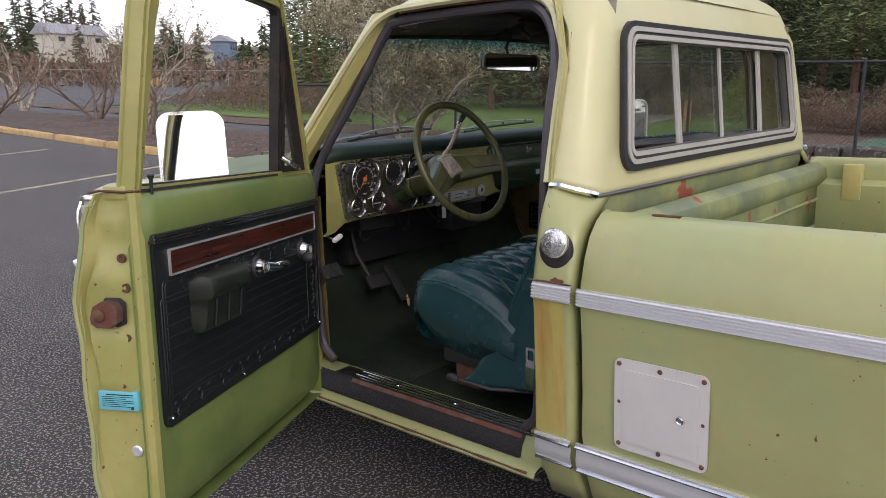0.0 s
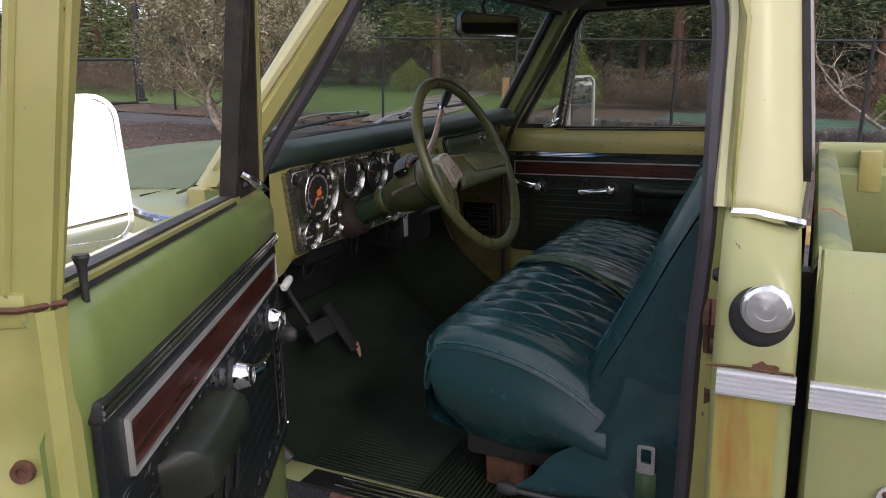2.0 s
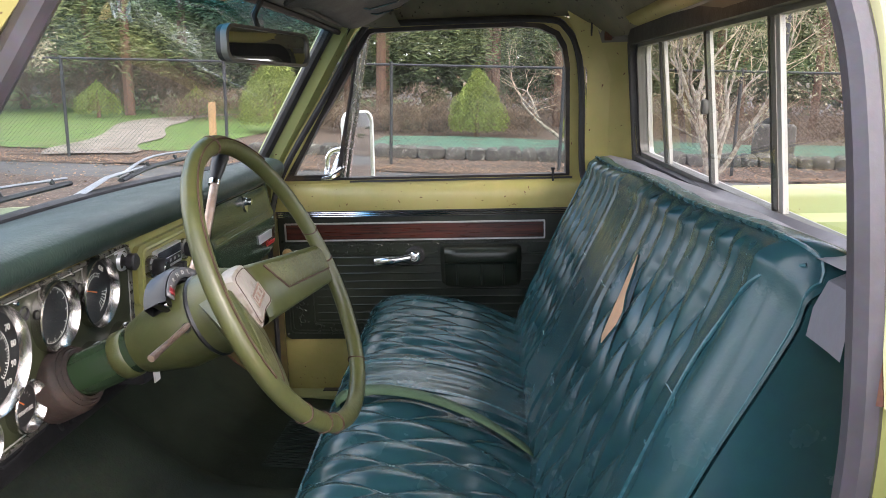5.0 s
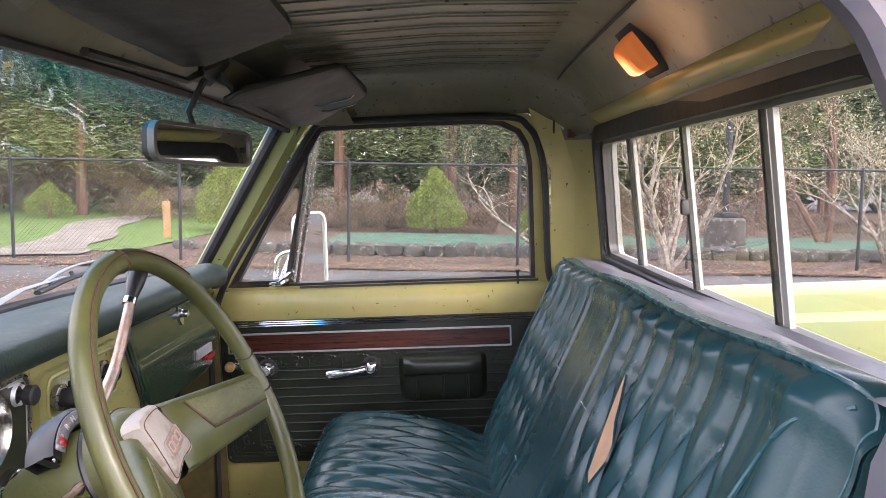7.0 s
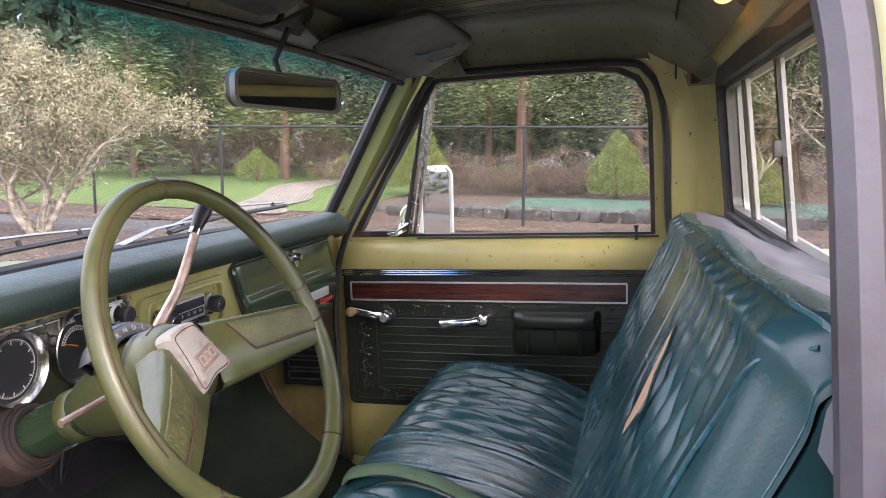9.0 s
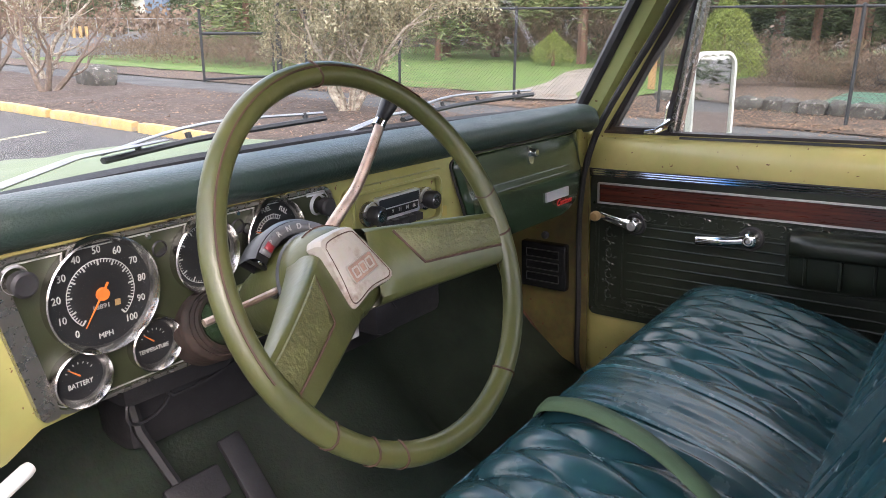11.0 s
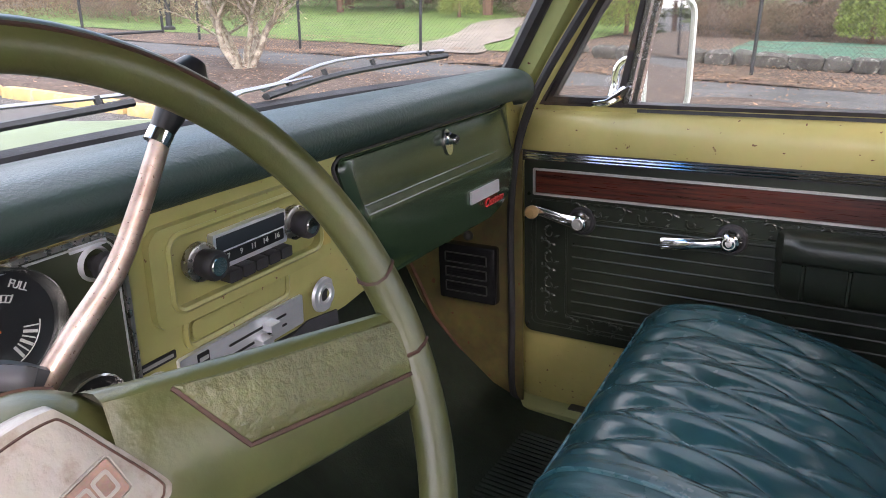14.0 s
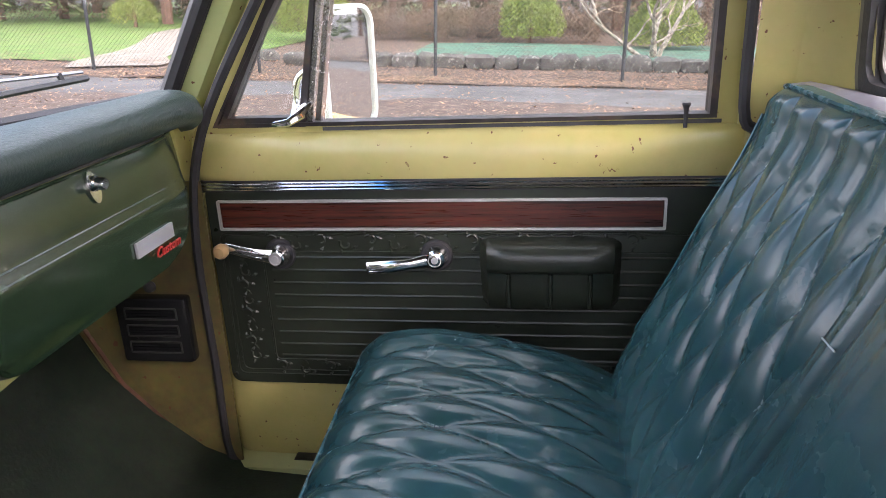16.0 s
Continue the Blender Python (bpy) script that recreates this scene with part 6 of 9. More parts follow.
        for k in range(7):
            part("print_bar", Geo().box(sx0 + 0.010 + (0.010 if k == 0 else 0), sx1 - 0.010 - (0.018 if k % 3 == 2 else 0), 0.1738 + RE - HY, 0.180 + RE - HY, 0.8600 - 0.0042 * k, 0.8612 - 0.0042 * k + (0.0010 if k == 0 else 0)), M["glovedoor"], st)
        part("print_mark", Geo().box(sx1 - 0.016, sx1 - 0.010, 0.1738 + RE - HY, 0.180 + RE - HY, 0.830, 0.836), M["glovedoor"], st)
        part("edge_crack", Geo().tube([P(0.925, 0.176 + RE, 1.286), P(0.90, 0.18 + RE, 1.290), P(0.85, 0.182 + RE, 1.287), P(0.82, 0.20 + RE, 1.288)], 0.003, 5), M["rust"], d, "rusty seam at the window frame foot")
        part("upper_frame_end", Geo().box(min(P(0.845, 0, 0)[0], P(0.90, 0, 0)[0]), max(P(0.845, 0, 0)[0], P(0.90, 0, 0)[0]), 0.185 + RE - HY, 0.215 + RE - HY, 1.27, 1.30, 0.006), EDGE, d)
        part("outer_handle", Geo().tube([P(0.955, 0.32, 1.15), P(0.99, 0.31, 1.15), P(0.995, 0.40, 1.15), P(0.955, 0.42, 1.15)], 0.010, 8), M["chrome"], d, "chrome outer door handle")
    # towing mirror
    mr = node_at("towing_mirror", d)
    mr["label"] = "tall chrome towing mirror on tubular arms"
    mm = m.inverted() @ (pose(-1.225, 1.205, 1.378, -9, 0, -30) if ajar else pose(1.15, 0.955, 1.362, 1.0, 0, -24))
    mw = 0.100 if ajar else 0.085
    loc = mm.translation
    put = lambda u, v, w: tuple(mm @ Vector((u, w, v)))
    part("mirror_shell", Geo().ring(rrect(-mw, mw, -0.135, 0.135, 0.045, 5), rrect(0.008 - mw, mw - 0.008, -0.127, 0.127, 0.038, 5), lambda u, v, w: put(u, v, w - 0.010), 0.02), M["white_enamel"] if not ajar else M["chrome"], mr)
    part("mirror_back", Geo().prism(rrect(0.003 - mw, mw - 0.003, -0.132, 0.132, 0.042, 5), lambda u, v, w: put(u, v, w + 0.006), 0.008), M["chrome"], mr)
    part("mirror_glass", Geo().prism(rrect(0.005 - mw, mw - 0.005, -0.130, 0.130, 0.040, 5), lambda u, v, w: put(u, v, w - 0.004), 0.003), M["mirror"], mr)
    foot = Vector(P(0.95, 1.02, 1.245))
    out = lambda u, v, w: mm @ Vector((u, w, v))
    part("mirror_arm", Geo().tube(spline([out(0, 0.07, 0.012), out(0.02 * s, 0.065, 0.045), (out(0, 0, 0.05) + foot) / 2 + Vector((0, 0.03, -0.02)), foot], 16), 0.009, 8), M["chrome"], mr)
    part("mirror_arm", Geo().tube(spline([out(0, -0.08, 0.012), out(0.01 * s, -0.09, 0.04), (out(0, -0.08, 0.06) + foot) / 2 + Vector((0, 0, -0.03)), foot + Vector((0, -0.12, -0.01))], 14), 0.009, 8), M["chrome"], mr)
    if not ajar:
        hoop = spline([(1.02, 1.055, 1.262), (1.08, 1.057, 1.294), (1.085, 1.052, 1.341), (1.085, 1.034, 1.364), (1.09, 1.0, 1.371), (1.12, 0.985, 1.368)], 24)
        part("mirror_arm", Geo().tube([Vector(p) - Vector((X(s, 1.0), HY, 0)) for p in hoop], 0.0095, 10), M["chrome"], mr)
    return d


drv = door(DRV)
pas = door(PAS)

# ---- cabin shell ----
FL = 0.585
# floor pan with tunnel hump, running up into the toe board
fy = [0.10, 0.40, 0.70, 1.00, 1.15, 1.25, 1.35, 1.45, 1.52, 1.55]
fz = [0.58, 0.58, 0.575, 0.57, 0.58, 0.62, 0.70, 0.80, 0.95, 1.25]
fx = [-0.80, -0.74, -0.5, -0.22, -0.16, -0.08, 0, 0.08, 0.16, 0.22, 0.5, 0.74, 0.80]
rws = []
for y, z in zip(fy, fz):
    hump = lerp([(0.1, 0.06), (0.9, 0.09), (1.3, 0.12), (1.55, 0.05)], y)
    rws.append([(C0 + u, y - (0.05 * hump * 3 if abs(u) < 0.17 else 0), z + hump * max(0.0, math.cos(min(1.57, abs(u) * 7.0)))) for u in fx])
part("floor_mat", Geo().grid(rws), M["mat"], truck, "dark green moulded rubber floor mat")
rib = Geo()
for x0, x1, y0, y1, n in ((-0.73, -0.42, 0.80, 1.10, 24), (0.36, 0.72, 0.80, 1.12, 26)):
    for k in range(n):
        x = x0 + (x1 - x0) * k / (n - 1)
        zf = lambda y: lerp(list(zip(fy, fz)), y)
        rib.tube([(x, y, zf(y) + 0.002) for y in (y0, (y0 + y1) / 2, y1)], 0.0035, 4)
part("mat_ribs", rib, M["mat"], truck, "ribbed heel pads of the floor mat")["kind"] = "stuff"
cross = Geo()
for k in range(44):
    y = 0.28 + 0.012 * k
    cross.tube([(-0.76, y, 0.5835), (-0.36, y, 0.5835)], 0.0028, 4)
part("mat_texture", cross, M["mat"], truck, "fine ribbing of the floor mat")["kind"] = "stuff"
# kick panels
for s in (DRV, PAS):
    w = 0.80
    pts = [(1.17, 0.56), (1.17, 1.20), (1.50, 1.20), (1.52, 0.95), (1.42, 0.76), (1.30, 0.63), (1.22, 0.565)]
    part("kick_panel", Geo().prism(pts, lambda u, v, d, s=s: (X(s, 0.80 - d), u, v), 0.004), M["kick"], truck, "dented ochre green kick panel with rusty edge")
    part("kick_panel_rust", Geo().tube([(X(s, 0.797), u, v) for u, v in ((1.50, 0.95), (1.41, 0.765), (1.29, 0.635), (1.21, 0.58))], 0.004, 5, flat=1.6), M["rust"], truck, "rust along the kick panel foot")
    kv = node_at("kick_vent", truck)
    kv["label"] = "black louvred kick panel vent"
    xk = lambda d: X(s, 0.796 - d)
    part("vent_body", Geo().box(min(xk(0), xk(0.03)), max(xk(0), xk(0.03)), 1.225, 1.375, 0.835, 0.975, 0.008), M["vent_black"], kv, "glossy black moulded vent body")
    for k in range(3):
        zc = 0.870 + 0.036 * k
        part("vent_slot", Geo().ring(rrect(1.245, 1.355, zc - 0.013, zc + 0.013, 0.003, 2), rrect(1.248, 1.352, zc - 0.010, zc + 0.010, 0.002, 2), lambda u, v, w: (xk(0.030 + w), u, v), 0.002), M["post_alu"], kv)
        for j in range(3):
            part("louvre", Geo().box(min(xk(0.028), xk(0.034)), max(xk(0.028), xk(0.034)), 1.25, 1.35, zc - 0.008 + 0.006 * j, zc - 0.005 + 0.006 * j), M["vent_black"], kv)
    part("vent_knob", Geo().lathe([(0, 0.022), (0.010, 0.018), (0.012, 0.01), (0.006, 0)], pose(xk(0.02), 1.29, 1.0, 0, -90 * s, 0), 12), M["black"], truck, "black vent pull knob")
    # hinge pillar between kick panel and door
    part("hinge_pillar", Geo().box(min(X(s, 0.80), X(s, 0.93)), max(X(s, 0.80), X(s, 0.93)), 1.205, 1.26, 0.50, 1.30, 0.01), M["green_in"], truck, "green door hinge pillar")
    for zz in (0.68, 1.13):
        part("door_hinge", Geo().box(min(X(s, 0.86), X(s, 0.95)), max(X(s, 0.86), X(s, 0.95)), 1.18, 1.215, zz - 0.03, zz + 0.03, 0.006), M["rust"], truck, "rust-brown door hinge")
    # rocker and sill
    prof = [(0.90, 0.488), (0.925, 0.494), (0.936, 0.506), (0.932, 0.520), (0.918, 0.526), (0.89, 0.530), (0.882, 0.56), (0.86, 0.588), (0.80, 0.592), (0.78, 0.585), (0.78, 0.50)]
    part("rocker_panel", Geo().grid([[(X(s, w), y, z) for w, z in prof] for y in (0.165, 0.5, 0.9, 1.225)]), M["green"], truck, "green rocker panel with grimy sill step")
    part("sill_grime", Geo().grid([[(X(s, w + 0.0015 + 0.0012 * noise.noise((w * 90, y * 60, z * 90))), y, z + 0.002 + 0.0012 * noise.noise((w * 80, y * 70, 3))) for w, z in ((0.900, 0.5285), (0.890, 0.530), (0.886, 0.545), (0.882, 0.56), (0.871, 0.574), (0.861, 0.587))] for y in [0.24 + 0.9 * k / 70 for k in range(71)]]), M["grit"], truck, "black gritty anti-slip strip on the sill")
    part("sill_rust", Geo().grid([[(X(s, w + 0.004 + 0.0015 * noise.noise((y * 40, w * 50, 8))), y, z + 0.004) for w, z in ((0.872 - 0.003 * noise.noise((y * 30, 2, 2)), 0.573), (0.866, 0.581), (0.860, 0.588))] for y in [0.25 + 0.72 * k / 40 for k in range(41)]]), M["rust_bare"], truck, "worn rusty upper edge of the sill")
    part("rocker_rust", Geo().tube([(X(s, 0.9345 + 0.0010 * math.sin(k * 2.3)), 0.19 + 1.0 * k / 20, 0.515) for k in range(21)], [0.0025 + 0.0018 * (k % 3 == 0) for k in range(21)], 5), M["rust"], truck, "rust line along the rocker")
    sp = node_at("sill_plate", truck)
    sp["label"] = "fluted bright sill scuff plate"
    part("scuff_plate", Geo().box(min(X(s, 0.868), X(s, 0.802)), max(X(s, 0.868), X(s, 0.802)), 0.22, 1.06, 0.588, 0.594, 0.002), M["pitted_dark"], sp)
    for k in range(4):
        part("plate_ridge", Geo().tube([(X(s, 0.862 - 0.0165 * k), 0.225, 0.595), (X(s, 0.862 - 0.0165 * k), 0.93 + 0.04 * (k % 2), 0.596)], 0.0046, 8, flat=0.7), M["gauge_rim"], sp)
    for yy in (0.27, 0.53, 0.78):
        part("screw", Geo().lathe([(0, 0.006), (0.007, 0.005), (0.010, 0.0)], pose(X(s, 0.835), yy, 0.595), 12), M["chrome"], sp)
    # inner jamb behind the door
    zs2 = [0.50, 0.60, 0.70, 0.90, 1.05, 1.20, 1.28, 1.31, 1.40, 1.50, 1.60, 1.66, 1.72, 1.77]
    rws = []
    for z in zs2:
        o = (lerp(OUT, z) if z < 1.31 else lerp(UP, z)) - 0.012
        i = lerp([(0.5, 0.80), (1.28, 0.80), (1.75, 0.72)], z)
        yo = lerp([(1.6, 0.0), (1.77, 0.06)], z)
        wv = 0.012 * math.exp(-((z - 1.21) / 0.05) ** 2) - 0.010 * math.exp(-((z - 1.06) / 0.09) ** 2)
        tail = (X(s, i), lerp([(1.28, 0.06), (1.5, 0.11), (1.77, 0.20)], z), z)
        if s == PAS:
            rws.append([(X(s, o - 0.014), 0.142 + yo, z), (X(s, o - 0.040), 0.132 + yo, z), (X(s, (o + i) / 2), 0.136 + yo, z), (X(s, i + 0.03), 0.122 + yo, z), (X(s, i + 0.008), 0.202 + yo, z), (X(s, i), 0.208 + yo, z), tail])
            continue
        sw_ = lerp([(0.6, 0.85), (0.66, 0.868), (1.2, 0.872), (1.3, 0.870), (1.45, 0.852), (1.57, 0.822), (1.64, 0.802), (1.695, 0.785), (1.745, 0.76)], z)
        sy_ = lerp([(0.6, 0.24), (0.66, 0.20), (0.80, 0.188), (1.0, 0.184), (1.1, 0.18), (1.2, 0.172), (1.3, 0.168), (1.57, 0.17), (1.64, 0.18), (1.695, 0.20), (1.745, 0.25)], z) - 0.010
        rws.append([(X(s, a), b, z) for a, b in ((o - 0.014, 0.142 + yo), (o - 0.028, 0.142 + yo), (max(o - 0.038, sw_ + 0.034), 0.131 + yo), (max(o - 0.046 - wv, sw_ + 0.028), 0.128 + yo), (max(o - 0.056 - wv, sw_ + 0.022), 0.137 + yo), (sw_ + 0.014, 0.126 + yo), (sw_ + 0.007, sy_), (sw_ - 0.007, sy_), (sw_ - 0.016, 0.12 + yo), (i, 0.112 + yo))] + [tail])
    # driver jamb takes the dimmed copy of the inner green
    part("door_jamb", Geo().grid(rws), M["door_edge"] if s == DRV else M["green_in"], truck, "green pressed steel door jamb")
    # weatherstrip round the opening
    if s == DRV:
        loop = [(0.25, 0.604, 0.850), (0.200, 0.66, 0.868), (0.188, 0.80, 0.870), (0.184, 1.00, 0.872), (0.180, 1.10, 0.872), (0.172, 1.20, 0.872), (0.168, 1.30, 0.870), (0.169, 1.45, 0.852), (0.170, 1.57, 0.822), (0.180, 1.64, 0.802), (0.200, 1.695, 0.785), (0.25, 1.745, 0.760), (0.33, 1.768, 0.740), (0.60, 1.772, 0.735), (0.80, 1.768, 0.735), (0.865, 1.735, 0.738), (0.99, 1.545, 0.770), (1.155, 1.30, 0.812), (1.195, 1.10, 0.815), (1.195, 0.80, 0.812), (1.185, 0.66, 0.812), (1.13, 0.605, 0.812)]
    else:
        loop = [(0.235, 0.604), (0.195, 0.66), (0.180, 0.80), (0.180, 1.00), (0.185, 1.25), (0.214, 1.31), (0.222, 1.55), (0.236, 1.66), (0.268, 1.722), (0.33, 1.750), (0.60, 1.754), (0.80, 1.752), (0.855, 1.735), (0.985, 1.545), (1.148, 1.30), (1.195, 1.10), (1.197, 0.80), (1.198, 0.62), (1.17, 0.57)]
    wz = lambda z: lerp([(0.6, 0.812), (1.28, 0.815), (1.75, 0.735)] if s == DRV else [(0.6, 0.798), (1.28, 0.798), (1.75, 0.735)], z)
    part("door_weatherstrip", Geo().tube(spline([(X(s, p[2] if s == DRV else wz(p[1])), p[0], p[1]) for p in loop], 100), 0.0155 if s == DRV else 0.0095, 8), M["seal"] if s == DRV else M["black"], truck, "rubber door weatherstrip")
# striker and stopper on the driver jamb
sk = node_at("latch_striker", truck)
sk["label"] = "rust-brown latch striker on the jamb"
jm = lambda u, v, w: (X(-1, u), 0.138 + w, v)
part("striker_plate", Geo().prism([(0.858, 1.150), (0.880, 1.152), (0.898, 1.128), (0.902, 1.095), (0.893, 1.075), (0.889, 1.015), (0.884, 1.008), (0.862, 1.035), (0.852, 1.06), (0.852, 1.13)], lambda u, v, w: jm(u, 1.152 - (1.152 - v) * 0.66, w), 0.020), M["rust_bare"], sk)
part("striker_tongue", Geo().tube([jm(u, 1.152 - (1.152 - v) * 0.66, 0.022) for u, v in ((0.882, 1.150), (0.898, 1.126), (0.900, 1.098), (0.890, 1.078), (0.887, 1.012))], [0.004, 0.007, 0.008, 0.006, 0.005], 6), M["rust"], sk)
for u, v, r in ((0.864, 1.130, 0.010), (0.882, 1.116, 0.011), (0.862, 1.076, 0.005), (0.874, 1.074, 0.005), (0.880, 1.036, 0.005)):
    part("striker_bolt", Geo().lathe([(0, 0.012 if r > 0.008 else 0.003), (r * 0.8, 0.011 if r > 0.008 else 0.003), (r, 0.004), (r, 0.0)], pose(*jm(u, 1.152 - (1.152 - v) * 0.66, 0.018), -90, 0, 0), 8), M["rust"], sk)
part("striker_roller", Geo().lathe([(0, 0.016), (0.010, 0.014), (0.011, 0.0)], pose(*jm(0.900, 1.080, 0.0), -90, 0, 0), 12), M["rust"], sk)
part("lower_striker", Geo().prism([(0.852, 1.0), (0.872, 1.005), (0.884, 0.985), (0.878, 0.955), (0.855, 0.95)], jm, 0.022), M["rust"], sk)
part("door_bumper", Geo().lathe([(0.003, 0.013), (0.004, 0.016), (0.0085, 0.016), (0.014, 0.003), (0.0145, 0.0)], pose(X(-1, 0.912), 0.137, 1.203, -90, 0, 0), 18), M["black"], truck, "round rubber door bumper")

# roof lining: ribbed panel, cornered down to the header and the back
head = Geo()
rws = []
ysr = [0.955, 0.90, 0.86, 0.80, 0.5, 0.27, 0.20, 0.15, 0.12, 0.105]
for y in ysr:
    row = []
    for k in range(-12, 13):
        u = k / 12
        edge = max(0, (abs(u) - 0.72) / 0.28)
        zc = 1.868 - 0.105 * edge ** 2.2
        zc -= lerp([(0.105, 0.165), (0.12, 0.125), (0.15, 0.075), (0.20, 0.03), (0.27, 0.006), (0.5, 0.0), (0.80, 0.012), (0.90, 0.04), (0.955, 0.075)], y)
        row.append((C0 + u * lerp([(0.1, 0.70), (0.3, 0.742), (0.8, 0.742), (0.95, 0.70)], y), y - (0.12 * u * u if y > 0.85 else 0), max(zc, 1.742 if y > 0.75 else 1.695)))
    rws.append(row)
head.grid(rws)
part("roof_lining", head, M["headliner"], truck, "painted steel roof lining, grimy olive")
ribs = Geo()
def lining_z(u, y):
    return 1.868 - 0.105 * max(0, (abs(u) - 0.72) / 0.28) ** 2.2 - lerp([(0.20, 0.03), (0.27, 0.006), (0.5, 0.0), (0.80, 0.012)], y)
for k in range(-6, 7):
    u = k * 0.118
    for o in (-0.012, 0.012):
        ribs.tube([(C0 + u * 0.742 + o, y, lining_z(u, y) + 0.0012) for y in (0.27, 0.32, 0.5, 0.68, 0.80)], 0.0042, 6)
part("lining_ribs", ribs, M["headliner"], truck, "pressed ribs across the roof lining")["kind"] = "stuff"
part("lining_seam", Geo().tube(spline([(X(1, 0.73), 0.20, 1.70), (X(1, 0.70), 0.20, 1.78), (X(1, 0.6), 0.205, 1.828), (C0, 0.21, 1.832), (X(-1, 0.6), 0.205, 1.828), (X(-1, 0.70), 0.20, 1.78)], 30), 0.003, 5), M["black"], truck, "dark seam of the lining")
# inside of the back wall
zb = [0.58, 0.9, 1.30, 1.355, 1.70, 1.74]
BKW = [(1.30, 0.80), (1.355, 0.76), (1.70, 0.675), (1.74, 0.665)]
rws = [[(C0 + u, lerp([(0.58, 0.068), (1.30, 0.068), (1.37, 0.066), (1.70, 0.096), (1.74, 0.125)], z), z) for u in (-lerp(BKW, z), -0.685 if z < 1.5 else -0.655, -0.3, 0.3, 0.685 if z < 1.5 else 0.655, lerp(BKW, z))] for z in zb]
part("cab_back_lining", Geo().grid(rws, keep=lambda i, j: not (i == 3 and 1 <= j <= 3)), M["green_in"], truck, "green painted inside of the cab back", solid=0.004)
for s in (DRV, PAS):
    for zs3, ml, lb in (([0.58, 1.0, 1.28, 1.45, 1.60, 1.68], "green_in", "speckled green cab corner lining"), ([1.68, 1.70, 1.73, 1.76], "headliner", "dull olive upper corner lining")):
        rws = [[(X(s, lerp([(1.28, 0.80), (1.75, 0.72)], z) + 0.002), (0.15 if s == PAS else 0.118) + lerp([(1.6, 0.0), (1.77, 0.06)], z), z), (X(s, lerp([(1.28, 0.79), (1.75, 0.71)], z)), 0.10, z), (X(s, lerp([(1.28, 0.76), (1.75, 0.68)], z)), 0.075, z), (X(s, 0.66), lerp([(1.28, 0.066), (1.75, 0.115)], z), z)] for z in zs3]
        part("corner_lining", Geo().grid(rws), M[ml], truck, lb)
    part("lining_plug", Geo().lathe([(0, 0.001), (0.009, 0.002), (0.010, 0.0)], pose(X(s, 0.745), 0.115, 1.60, 0, -90 * s, 0), 16), M["green_in"], truck)
    part("lining_clip", Geo().box(X(s, 0.715) - 0.008, X(s, 0.715) + 0.008, 0.145, 0.165, 1.685, 1.71, 0.003), M["rust"], truck, "small metal coat hook plate")
# dome lamp
dl = node_at("dome_lamp", truck)
dl["label"] = "lit amber dome lamp in dark metal base"
dm = pose(C0 - 0.028, 0.146, 1.797, -128, 0, 0) @ Matrix.Diagonal((0.9, 1.15, 1.5, 1))
part("lamp_base", Geo().box(-0.070, 0.070, -0.050, 0.050, -0.014, 0.010, 0.010, dm), M["black"], dl)
lens = Geo()
rws = []
for k in range(41):
    f = -1 + k / 20
    e = max(0.0, 1 - abs(f) ** 6) ** 0.5
    rws.append([tuple(dm @ Vector((0.046 * f, 0.032 * g_, 0.004 + (0.026 + 0.0012 * math.sin(k * 1.57)) * (0.15 + 0.85 * e) * max(0.0, 1 - abs(g_) ** 5) ** 0.5))) for g_ in [j / 8 for j in range(-8, 9)]])
lens.grid(rws)
part("lens", lens, M["amber"], dl, "fluted glowing amber lens", smooth=60)
bulb = new("dome_bulb", bpy.data.lights.new("dome_bulb", "POINT"))
bulb.data.energy, bulb.data.color, bulb.data.shadow_soft_size = 0.022, (1.0, 0.55, 0.22), 0.03
bulb.parent = truck
bulb.location = (C0 + 0.012, 0.215, 1.725)
